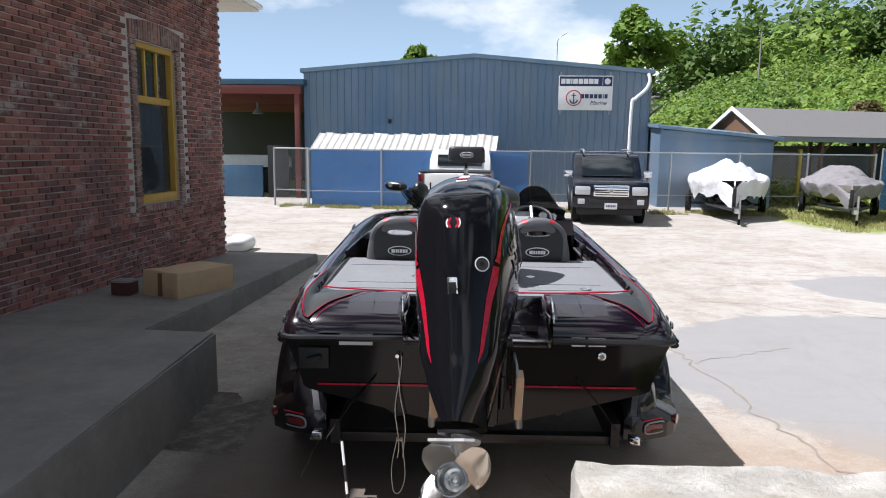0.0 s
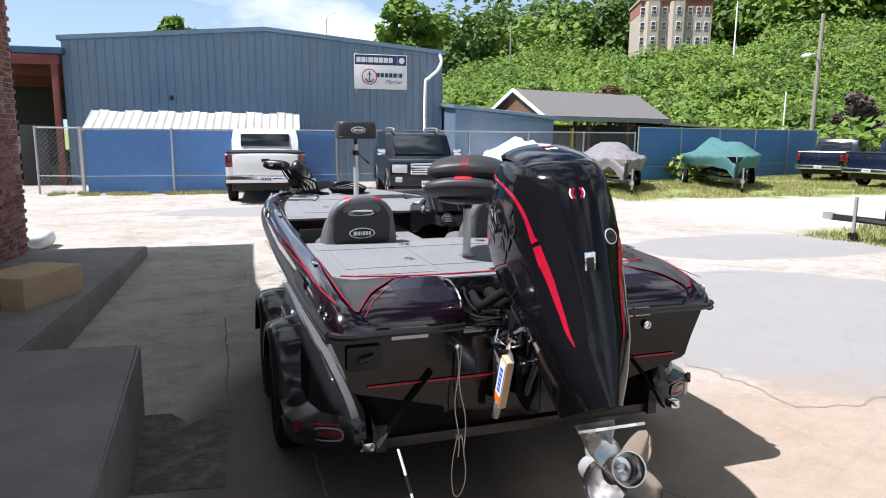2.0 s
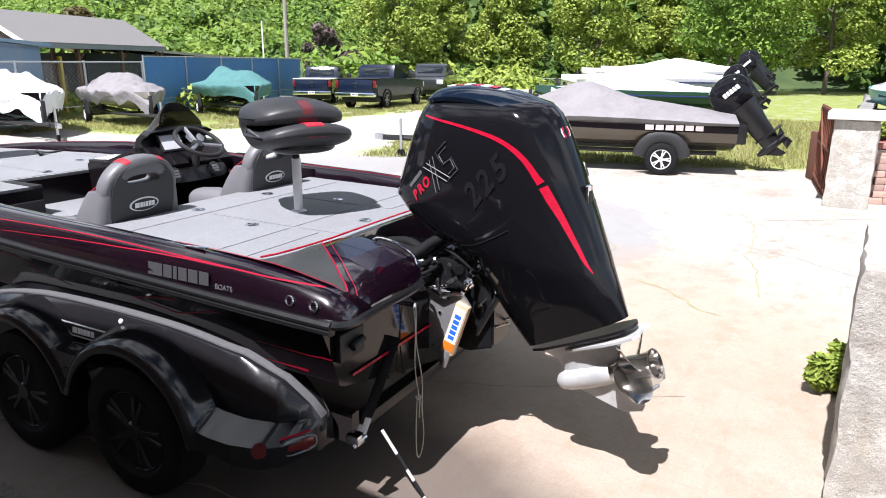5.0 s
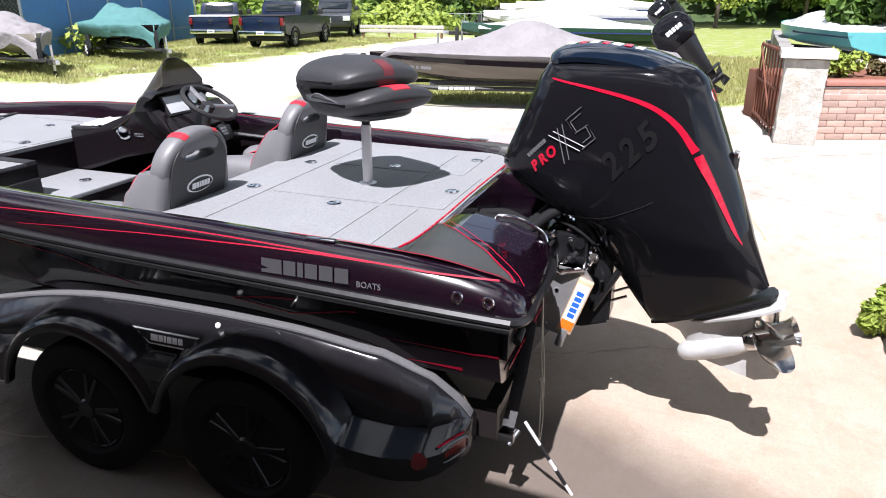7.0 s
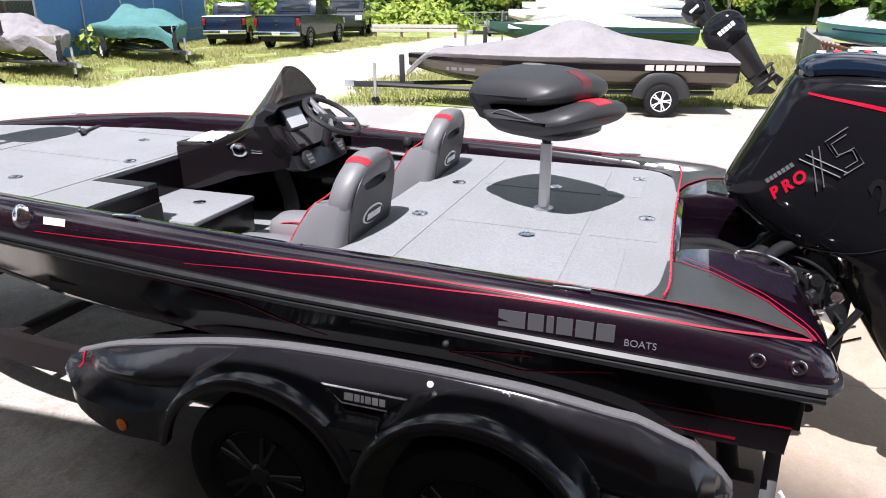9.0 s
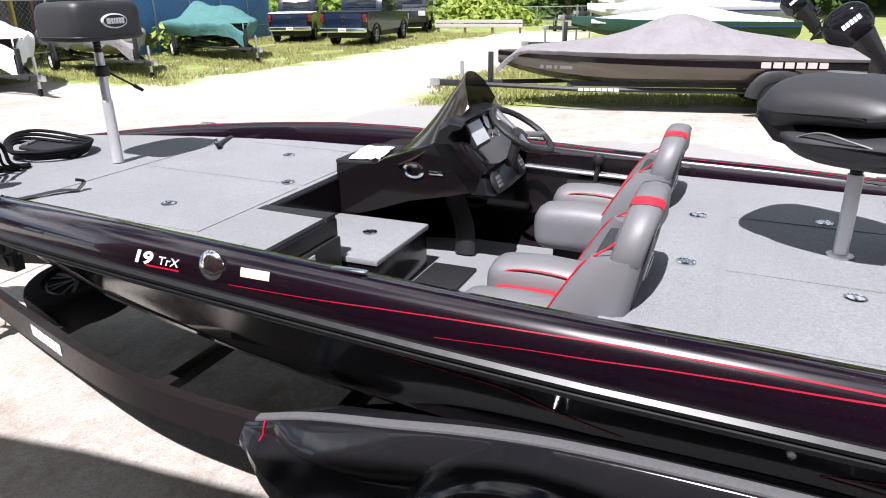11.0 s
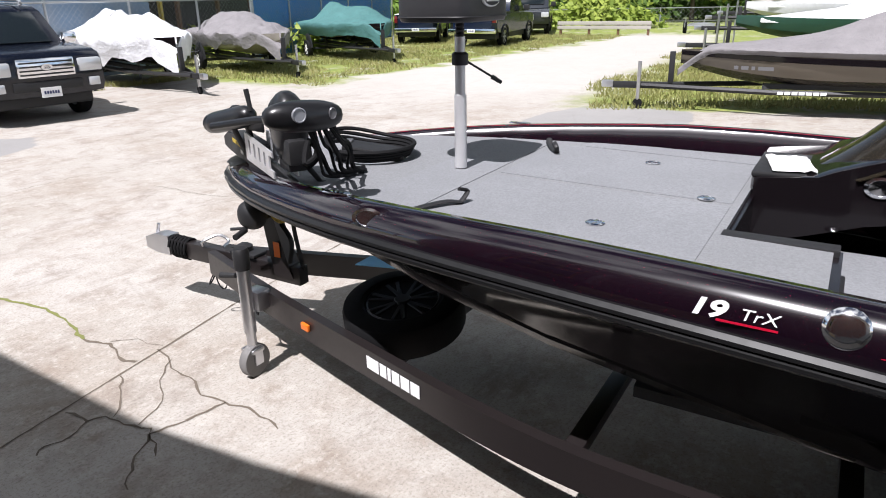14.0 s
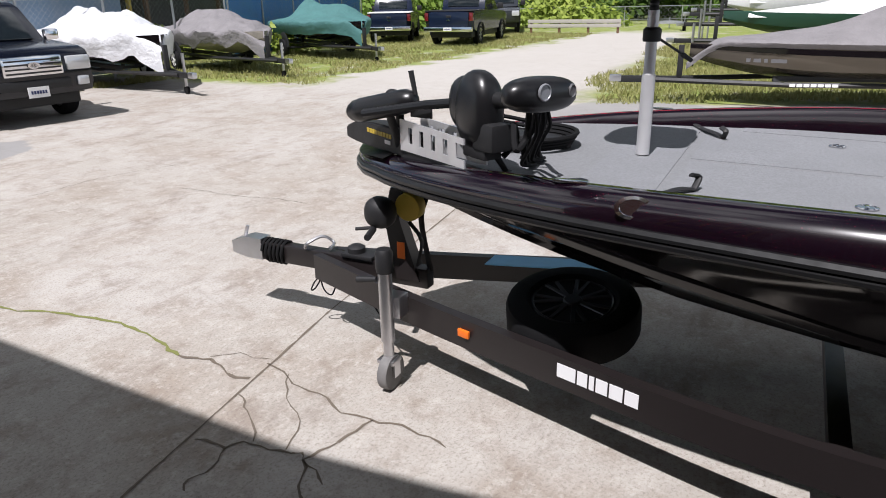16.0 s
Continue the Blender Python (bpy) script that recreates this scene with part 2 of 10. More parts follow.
def rod(bm, a, b, r0, r1=None, seg=12, caps=True, mat=0):
    a, b = Vector(a), Vector(b)
    r1 = r0 if r1 is None else r1
    u, v = frame_at(b - a)
    cs = [(math.cos(2 * math.pi * i / seg), math.sin(2 * math.pi * i / seg)) for i in range(seg)]
    loft(bm, [[p + (u * c + v * s) * r for c, s in cs] for p, r in ((a, r0), (b, r1))], True, caps, mat)
    return bm


def tube(bm, pts, r, seg=8, closed=False, flat=1.0, mat=0):
    """A bent rod through points; flat squeezes it along its binormal."""
    P = [Vector(p) for p in pts]
    n = len(P)
    rings = []
    up = None
    for i, p in enumerate(P):
        d = (P[(i + 1) % n] - P[i - 1]) if (closed or 0 < i < n - 1) else (P[1] - P[0] if i == 0 else P[-1] - P[-2])
        d.normalize()
        u, v = frame_at(d)
        if up is not None:
            u = (up - d * up.dot(d)).normalized()
            v = d.cross(u)
        up = u
        rr = r[i] if isinstance(r, (list, tuple)) else r
        rings.append([p + (u * math.cos(2 * math.pi * k / seg) + v * math.sin(2 * math.pi * k / seg) * flat) * rr for k in range(seg)])
    rs = loft(bm, rings, True, not closed, mat)
    if closed:
        bridge(bm, rs[-1], rs[0], True, mat)
    return bm


def spline(pts, n=8):
    """Smooth points through a few (Catmull-Rom)."""
    P = [Vector(p) for p in pts]
    P = [2 * P[0] - P[1], *P, 2 * P[-1] - P[-2]]
    out = []
    for a, b, c, d in zip(P, P[1:], P[2:], P[3:]):
        for k in range(n):
            t = k / n
            out.append(0.5 * ((2 * b) + (c - a) * t + (2 * a - 5 * b + 4 * c - d) * t * t + (3 * b - a - 3 * c + d) * t ** 3))
    out.append(P[-2])
    return out


def lathe(bm, prof, m=None, seg=24, mat=0):
    """Turns a profile of (radius, height) about z, then lays it by m."""
    m = m or Matrix.Identity(4)
    loft(bm, [[m @ Vector((r * math.cos(2 * math.pi * i / seg), r * math.sin(2 * math.pi * i / seg), z)) for i in range(seg)] for r, z in prof], True, True, mat)
    return bm


def prism(bm, outline, z0, z1, m=None, mat=0, bevel=0.0):
    """A flat outline of (x, y) raised from z0 to z1."""
    m = m or Matrix.Identity(4)
    b = ring(bm, [m @ Vector((x, y, z0)) for x, y in outline])
    t = ring(bm, [m @ Vector((x, y, z1)) for x, y in outline])
    bridge(bm, b, t, True, mat)
    fs = [bm.faces.new(b), bm.faces.new(t)]
    for f in fs:
        f.material_index = mat
    if bevel:
        bmesh.ops.bevel(bm, geom=list(fs[1].edges), offset=bevel, segments=2, affect="EDGES")
    return bm


def pw_(v, e):
    """A power that keeps the sign."""
    return math.copysign(abs(v) ** e, v)


def interp(x, xs, ys):
    return float(np.interp(x, xs, ys))


def smooth_interp(x, xs, ys):
    """Interpolation with rounded bends."""
    h = 0.18
    return sum(w * interp(x + k * h, xs, ys) for k, w in ((-1, 0.25), (0, 0.5), (1, 0.25)))


def text_mesh(body, size, depth, mat, parent, m, name="lettering", slant=0.0, width=1.0, label="", bold=0.0):
    c = bpy.data.curves.new(name, "FONT")
    c.body, c.size, c.extrude, c.shear, c.align_x, c.align_y = body, size, depth, slant, "CENTER", "CENTER"
    c.offset = bold
    tmp = bpy.data.objects.new(name, c)
    scene.collection.objects.link(tmp)
    bpy.context.view_layer.update()
    me = bpy.data.meshes.new_from_object(tmp)
    bpy.data.objects.remove(tmp)
    me.materials.clear()
    me.materials.append(mat)
    ob = new(name, me)
    ob.parent = parent
    ob.matrix_basis = m @ Matrix.Diagonal((width, 1, 1, 1))
    if label:
        tagged(ob, label)
    return ob


def basis(origin, right, up):
    """A pose whose x runs along right and whose y runs along up."""
    x = Vector(right).normalized()
    z = x.cross(Vector(up)).normalized()
    y = z.cross(x)
    return Matrix(((x.x, y.x, z.x, origin[0]), (x.y, y.y, z.y, origin[1]), (x.z, y.z, z.z, origin[2]), (0, 0, 0, 1)))


def bars(widths, h, gap, depth=0.001):
    """Plain bars in a row, in place of writing; centred."""
    bm = B()
    tot = sum(widths) + gap * (len(widths) - 1)
    x = -tot / 2
    for w in widths:
        box(bm, (x, -h / 2, -depth), (x + w, h / 2, depth))
        x += w + gap
    return bm


def laid(name, bm, mat, parent, m, label=""):
    """A part built flat and laid on its thing by m."""
    ob = part(name, bm, mat, parent, label)
    ob.matrix_basis = m
    return ob


def bar_row(name, widths, h, gap, mat, parent, m, label=""):
    """Plain bars in place of raised writing, each a part of its own."""
    x = -(sum(widths) + gap * (len(widths) - 1)) / 2
    for w in widths:
        laid(name, box(B(), (x, -h / 2, -0.001), (x + w, h / 2, 0.001)), mat, parent, m, label)
        x += w + gap

# ---- ground ----
def ground_material():
    m = Mat("old_concrete_and_grass", (0.36, 0.335, 0.298), 0.85)
    n, l = m.n, m.l
    sep = n.new("ShaderNodeSeparateXYZ")
    l.new(m.coord.outputs["Object"], sep.inputs[0])

    def math_(op, a, b=0.0, c=None):
        k = n.new("ShaderNodeMath")
        k.operation = op
        for i, v in enumerate((a, b) if c is None else (a, b, c)):
            if isinstance(v, (int, float)):
                k.inputs[i].default_value = v
            else:
                l.new(v, k.inputs[i])
        return k.outputs[0]

    def half(px, py, d, edge=0.6, wob=0.0):
        """Goes from 0 to 1 where px*x + py*y passes d."""
        s = math_("ADD", math_("MULTIPLY", sep.outputs["X"], px), math_("MULTIPLY", sep.outputs["Y"], py))
        if wob:
            s = math_("ADD", s, math_("MULTIPLY", math_("SUBTRACT", wobble, 0.5), wob))
        r = n.new("ShaderNodeMapRange")
        r.interpolation_type = "SMOOTHSTEP"
        r.inputs["From Min"].default_value, r.inputs["From Max"].default_value = d - edge, d + edge
        l.new(s, r.inputs["Value"])
        return r.outputs["Result"]

    wobble = m.noise(0.55, 6.0, 0.65)
    # concrete: blotches, stains and pits
    m.mix(m.ramp(m.noise(0.28, 6.0, 0.6), 0.43, 0.60), (0.42, 0.40, 0.37), strength=0.8)
    m.mix(m.ramp(m.noise(0.9, 9.0, 0.7), 0.47, 0.64), (0.25, 0.20, 0.155), strength=0.6)
    m.mix(m.ramp(m.noise(3.1, 9.0, 0.75), 0.50, 0.62), (0.20, 0.155, 0.12), strength=0.48)
    m.mix(m.ramp(m.noise(5.5, 8.0, 0.7), 0.53, 0.62), (0.44, 0.415, 0.375), strength=0.5)
    m.mix(m.ramp(m.noise(0.8, 8.0, 0.75, stretch=(1, 2.2, 1)), 0.55, 0.66), (0.16, 0.12, 0.095), strength=0.5)
    m.mix(m.ramp(m.noise(60.0, 4.0, 0.75), 0.50, 0.66), (0.16, 0.135, 0.11), strength=0.62)
    m.mix(m.ramp(m.noise(22.0, 6.0, 0.75), 0.52, 0.66), (0.46, 0.43, 0.39), strength=0.45)
    # grey asphalt patches with a rounded outline
    for cx, cy, rx, ry in ((4.5, 7.0, 3.0, 2.7), (7.5, 11.5, 3.0, 1.4), (-1.0, 19.0, 3.2, 1.2)):
        dx = math_("MULTIPLY", math_("SUBTRACT", sep.outputs["X"], cx), 1 / rx)
        dy = math_("MULTIPLY", math_("SUBTRACT", sep.outputs["Y"], cy), 1 / ry)
        d = math_("MULTIPLY", math_("ADD", math_("ADD", math_("MULTIPLY", dx, dx), math_("MULTIPLY", dy, dy)), math_("MULTIPLY", wobble, 0.9)), 0.25)
        m.mix(m.ramp(d, 0.34, 0.355, (1, 1, 1), (0, 0, 0)), (0.235, 0.233, 0.23), strength=0.85)
    # dark brown oval along the trailer's port side, tan wear behind it
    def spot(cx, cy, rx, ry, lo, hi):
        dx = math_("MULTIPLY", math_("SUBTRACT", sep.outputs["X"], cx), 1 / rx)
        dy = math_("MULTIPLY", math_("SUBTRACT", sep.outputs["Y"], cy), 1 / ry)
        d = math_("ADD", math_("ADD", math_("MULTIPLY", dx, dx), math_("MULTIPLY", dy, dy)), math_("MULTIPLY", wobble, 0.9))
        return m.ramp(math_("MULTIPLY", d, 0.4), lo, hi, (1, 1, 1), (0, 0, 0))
    m.mix(spot(1.2, 3.6, 3.6, 2.4, 0.30, 0.62), (0.30, 0.215, 0.145), strength=0.62)
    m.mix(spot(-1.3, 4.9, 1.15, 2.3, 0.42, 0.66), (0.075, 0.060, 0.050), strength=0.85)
    # gravel drive
    gravel = math_("MULTIPLY", half(0, 1, 13.0, 2.5, 3.0), half(1, 0, 9.0, 3.0, 2.0))
    m.mix(gravel, (0.42, 0.40, 0.37), strength=0.8)
    # grass beside the boats, beneath the neighbour's boat, and all round far off
    g1 = math_("MULTIPLY", half(0, 1, 20.0, 0.5, 4.5), half(1, 0, 9.0, 0.6, 2.0))
    g2 = math_("MULTIPLY", math_("MULTIPLY", half(1, 0.35, 13.6, 0.25, 1.8), half(0.12, -1, -11.6, 0.8, 3.0)), half(0, 1, 2.6, 0.4))
    g3 = half(1, 0, 34.0, 2.0, 4.0)
    g4 = half(-1, 0, 16.0, 3.0)
    g5 = half(0, 1, 30.5, 1.0, 1.0)
    grass = math_("MAXIMUM", math_("MAXIMUM", math_("MAXIMUM", g1, g2), g3), math_("MAXIMUM", g4, g5))
    patchy = m.ramp(m.noise(1.1, 7.0, 0.7), 0.30, 0.48)
    grass = math_("MULTIPLY", grass, patchy)
    green = m.ramp(m.noise(2.5, 8.0, 0.75), 0.35, 0.7, (0.12, 0.17, 0.03), (0.27, 0.29, 0.07))
    m.mix(grass, green)
    # hairline crazing
    cr = m.voronoi(0.62, "DISTANCE_TO_EDGE")
    m.mix(m.ramp(math_("ADD", cr, math_("MULTIPLY", m.noise(5.0, 6.0), 0.03)), 0.015, 0.026, (1, 1, 1), (0, 0, 0)), (0.16, 0.14, 0.12), strength=0.12)
    m.bump(m.noise(45.0, 6.0, 0.7), 0.35, 0.006)
    m.bump(m.noise(2.0, 4.0, 0.6), 0.25, 0.03)
    return m.m


GROUND = ground_material()
bm = B()
radii = [0, 6, 14, 26, 45, 80, 150, 300, 700, 2200]
segs = 48
prev = None
for r in radii:
    cur = [bm.verts.new((2 + r * math.cos(2 * math.pi * i / segs), 10 + r * math.sin(2 * math.pi * i / segs), 0)) for i in range(segs)] if r else [bm.verts.new((2, 10, 0))]
    if prev and len(prev) == 1:
        for i in range(segs):
            bm.faces.new((prev[0], cur[i], cur[(i + 1) % segs]))
    elif prev:
        bridge(bm, prev, cur)
    prev = cur
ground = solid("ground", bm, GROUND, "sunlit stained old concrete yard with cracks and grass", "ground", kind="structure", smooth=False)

CRACK = plain("crack_dirt", (0.13, 0.105, 0.08), 0.95)
MOSS = plain("mossy_crack", (0.16, 0.17, 0.05), 0.95)
CRACK_FAINT = plain("worn_crack", (0.24, 0.205, 0.165), 0.95)
MOSS_FAINT = plain("dry_moss_crack", (0.26, 0.25, 0.13), 0.95)
rng = random.Random(4)


def crack(a, b, width, mat, wander=0.06, z=0.003):
    """A ragged crack filled with dirt between two places."""
    bm = B()
    a, b = Vector((*a, z)), Vector((*b, z))
    n = max(4, int((b - a).length / 0.07))
    side = Vector((-(b - a).y, (b - a).x, 0)).normalized()
    off, L, R = 0.0, [], []
    for i in range(n + 1):
        t = i / n
        off = off * 0.86 + rng.uniform(-1, 1) * wander * 0.4
        p = a.lerp(b, t) + side * off * math.sin(math.pi * min(1, t * 1.02 + 0.01)) * 2.0
        w = width * rng.uniform(0.35, 1.25)
        L.append(bm.verts.new(p + side * w))
        R.append(bm.verts.new(p - side * w))
    bridge(bm, L, R, False)
    part("crack", bm, mat, ground, smooth=False)


def crack_line(pts, width, mat, wander=0.03):
    for a, b in zip(pts, pts[1:]):
        crack(a, b, width, mat, wander)


# slab joints
crack_line([(-3.6, 10.48), (-2.61, 10.63), (-1.43, 10.88), (-0.52, 11.07), (2.2, 11.5)], 0.008, CRACK, 0.004)
crack_line([(-1.98, 5.88), (-2.03, 7.0), (-2.12, 8.5)], 0.007, CRACK, 0.01)
# mossy crack by the trailer's tongue
crack_line([(-1.6, 14.1), (-1.54, 13.15), (-1.42, 12.76), (-1.3, 12.18), (-1.36, 11.69), (-1.42, 11.48)], 0.013, MOSS, 0.025)
crack_line([(-1.42, 11.48), (-1.36, 11.27), (-1.43, 11.07), (-1.41, 10.91)], 0.011, CRACK, 0.02)
# net of cracks round the broken slab corner
crack_line([(-1.24, 10.94), (-1.34, 10.66), (-1.36, 10.4), (-1.41, 10.09), (-1.39, 9.86), (-1.43, 9.64)], 0.007, CRACK)
crack_line([(-1.95, 10.73), (-1.93, 10.55), (-1.85, 10.47), (-1.81, 10.25), (-1.82, 10.17), (-1.64, 10.11), (-1.41, 10.07)], 0.008, CRACK)
crack_line([(-1.93, 10.55), (-2.1, 10.49), (-2.23, 10.48)], 0.006, CRACK)
crack_line([(-1.83, 10.47), (-1.65, 10.69), (-1.56, 10.84)], 0.005, CRACK)
crack_line([(-1.8, 10.29), (-1.51, 10.52), (-1.27, 10.75)], 0.004, CRACK)
crack_line([(-1.82, 10.17), (-2.01, 10.02), (-2.13, 9.87)], 0.007, CRACK)
crack_line([(-1.82, 10.17), (-1.91, 9.98)], 0.006, CRACK)
crack_line([(-1.34, 11.3), (-1.22, 11.18), (-1.19, 10.95)], 0.003, CRACK)
crack_line([(1.25, 14.62), (1.3, 13.78), (1.41, 12.92)], 0.004, CRACK)
crack_line([(0.24, 15.88), (0.98, 15.93), (2.4, 15.6)], 0.004, CRACK)
# out in the yard
crack_line([(1.7, 8.3), (2.0, 6.6), (2.2, 4.85), (4.3, 4.7)], 0.012, CRACK_FAINT, 0.08)
crack_line([(4.3, 4.7), (5.8, 5.6)], 0.012, MOSS_FAINT, 0.1)
crack_line([(1.9, 7.2), (3.1, 7.9)], 0.006, CRACK_FAINT, 0.1)
crack_line([(2.6, 10.4), (5.2, 9.4)], 0.008, CRACK_FAINT, 0.12)
crack_line([(0.2, 4.6), (0.9, 3.1)], 0.007, CRACK_FAINT, 0.05)
crack_line([(3.3, 3.0), (6.8, 3.6)], 0.008, MOSS_FAINT, 0.06)
crack_line([(6.8, 3.6), (8.4, 1.2)], 0.010, CRACK_FAINT, 0.05)
crack_line([(2.6, 3.2), (3.2, 4.1)], 0.010, MOSS_FAINT, 0.1)
crack_line([(-1.7, 7.0), (-1.4, 4.4)], 0.007, CRACK_FAINT, 0.06)
crack_line([(-4.5, 16.3), (0.8, 17.6)], 0.008, CRACK_FAINT, 0.1)
crack_line([(4.5, 2.2), (7.5, 6.4), (9.5, 7.0)], 0.006, CRACK_FAINT, 0.1)
# broken-up patch beside the platform
PIT = Mat("broken_dirty_concrete", (0.10, 0.09, 0.08), 0.95)
PIT.mix(PIT.ramp(PIT.noise(7.0, 8.0, 0.75), 0.45, 0.62), (0.20, 0.18, 0.155))
PIT.bump(PIT.noise(18.0, 7.0, 0.75), 0.9, 0.03)
PIT = PIT.m
bm = B()
edge = []
corners = [(-2.58, 4.7), (-1.96, 4.68), (-1.98, 5.86), (-2.06, 5.84), (-2.24, 5.62), (-2.38, 5.86), (-2.58, 5.88)]
for a, b in zip(corners, corners[1:] + corners[:1]):
    for k in range(6):
        q = Vector(a).lerp(Vector(b), k / 6)
        edge.append((q.x + rng.uniform(-0.012, 0.012), q.y + rng.uniform(-0.012, 0.012), 0.004))
bm.faces.new(ring(bm, edge))
part("broken_patch", bm, PIT, ground, "dirty broken patch in the concrete", smooth=False)

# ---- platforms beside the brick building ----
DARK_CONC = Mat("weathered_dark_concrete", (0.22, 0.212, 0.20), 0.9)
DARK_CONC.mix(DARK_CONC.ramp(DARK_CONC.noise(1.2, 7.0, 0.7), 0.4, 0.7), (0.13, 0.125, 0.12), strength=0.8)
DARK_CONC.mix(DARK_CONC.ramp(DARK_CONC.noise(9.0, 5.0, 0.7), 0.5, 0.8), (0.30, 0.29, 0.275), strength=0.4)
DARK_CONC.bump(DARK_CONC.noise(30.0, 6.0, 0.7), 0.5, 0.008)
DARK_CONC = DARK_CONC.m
bm = B()
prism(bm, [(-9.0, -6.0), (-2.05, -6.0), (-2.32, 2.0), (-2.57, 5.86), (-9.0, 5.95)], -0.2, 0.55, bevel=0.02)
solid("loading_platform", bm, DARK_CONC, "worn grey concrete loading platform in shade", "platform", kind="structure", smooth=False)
bm = B()
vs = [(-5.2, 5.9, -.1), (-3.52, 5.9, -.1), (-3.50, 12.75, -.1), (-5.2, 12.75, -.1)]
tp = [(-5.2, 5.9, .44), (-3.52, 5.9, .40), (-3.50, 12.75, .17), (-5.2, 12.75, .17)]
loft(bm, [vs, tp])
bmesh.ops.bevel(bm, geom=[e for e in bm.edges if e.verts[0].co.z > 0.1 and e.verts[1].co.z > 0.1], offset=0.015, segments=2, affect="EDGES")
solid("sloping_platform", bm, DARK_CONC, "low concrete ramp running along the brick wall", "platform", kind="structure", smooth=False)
bm = B()
prism(bm, [(-2.02, -6.0), (6.0, -6.0), (6.0, -1.2), (-2.1, -1.2)], -0.2, 0.5)
solid("terrace", bm, DARK_CONC, "grey concrete terrace behind the stone wall", "terrace", kind="structure", smooth=False)

# low stone wall whose end shows
def white_stone():
    m = Mat("limewashed_stone", (0.36, 0.34, 0.30), 0.9)
    m.mix(m.ramp(m.noise(5.0, 8.0, 0.7), 0.45, 0.66), (0.60, 0.575, 0.53), strength=0.8)
    m.mix(m.ramp(m.noise(14.0, 6.0, 0.75), 0.55, 0.7), (0.24, 0.22, 0.18), strength=0.75)
    m.mix(m.ramp(m.noise(2.2, 5.0, 0.6), 0.56, 0.72), (0.33, 0.28, 0.20), strength=0.6)
    m.bump(m.noise(11.0, 8.0, 0.75), 0.9, 0.03)
    return m.m


WHITE_STONE = white_stone()


def rough_block(bm, lo, hi, step=0.06, amp=0.018, seed=0):
    """A block of weathered masonry with an uneven skin."""
    lo, hi = Vector(lo), Vector(hi)
    s0 = len(bm.verts)
    r = bmesh.ops.create_cube(bm, size=1.0, matrix=Matrix.Translation((lo + hi) / 2) @ Matrix.Diagonal((*(hi - lo), 1)))
    es = list({e for v in r["verts"] for e in v.link_edges})
    for ax in range(3):
        n = int((hi[ax] - lo[ax]) / step)
        if n > 0:
            bmesh.ops.subdivide_edges(bm, edges=[e for e in bm.edges if abs((e.verts[0].co - e.verts[1].co)[ax]) > 1e-4 and abs((e.verts[0].co - e.verts[1].co).length - abs((e.verts[0].co - e.verts[1].co)[ax])) < 1e-5 and e.verts[0].index >= -1 and _inside(e, lo, hi)], cuts=min(n, 60), use_grid_fill=True)
    c = (lo + hi) / 2
    for v in bm.verts:
        if _vin(v, lo, hi):
            d = v.co - c
            k = [abs(d[i]) / ((hi[i] - lo[i]) / 2) for i in range(3)]
            edge = sum(1 for q in k if q > 0.97)
            nv = noise.noise_vector(v.co * 6.0 + Vector((seed * 7.1, 0, 0)))
            v.co += nv * amp - d.normalized() * (0.016 * max(0, edge - 1))


def _vin(v, lo, hi):
    return all(lo[i] - 1e-4 <= v.co[i] <= hi[i] + 1e-4 for i in range(3))


def _inside(e, lo, hi):
    return _vin(e.verts[0], lo, hi) and _vin(e.verts[1], lo, hi)


bm = B()
rough_block(bm, (0.08, 1.60, -0.05), (1.25, 2.25, 1.225), 0.06, 0.022, 3)
solid("stone_wall", bm, WHITE_STONE, "thick limewashed stone wall with crumbling edges", "wall", kind="structure")

# ---- brick building (core, opening for the window; bricks are laid last) ----
MORTAR = plain("lime_mortar", (0.43, 0.40, 0.39), 0.95)
WY0, WY1, WZ0, WZ1 = 9.55, 10.72, 1.31, 3.57      # window opening
XW = -5.14                                        # face of the bricks
XC = XW - 0.02
wall_west = thing("wall_west", pose(0, 0, 0), "old red brick wall with pale worn mortar", "wall", kind="structure")


def slab(lo, hi, name="wall_core"):
    part(name, box(B(), lo, hi), MORTAR, wall_west, smooth=False)


slab((XC - 0.36, -6, 0), (XC, WY0, 4.75))
slab((XC - 0.36, WY1, 0), (XC, 12.48, 4.75))
slab((XC - 0.36, WY0, 0), (XC, WY1, WZ0))
slab((XC - 0.36, WY0, WZ1), (XC, WY1, 4.75))
slab((-16, 12.12, 0), (XC - 0.36, 12.48, 4.75))
slab((-16, -6, 0), (-15.6, 12.12, 4.75))
slab((-15.6, -6, 0), (XC - 0.36, -5.6, 4.75))
PLASTER = plain("interior_plaster", (0.35, 0.33, 0.30), 0.9)
solid("ceiling", box(B(), (-15.5, -5.5, 4.3), (-5.6, 12.0, 4.4)), PLASTER, "plain dark plaster ceiling indoors", "ceiling", kind="structure", smooth=False)
SOFFIT = plain("cream_soffit", (0.62, 0.60, 0.54), 0.6)
SHINGLE = plain("grey_shingle", (0.16, 0.155, 0.15), 0.9)
roof = thing("roof", pose(0, 0, 0), "hipped roof with a cream boxed eave", "roof", kind="structure")
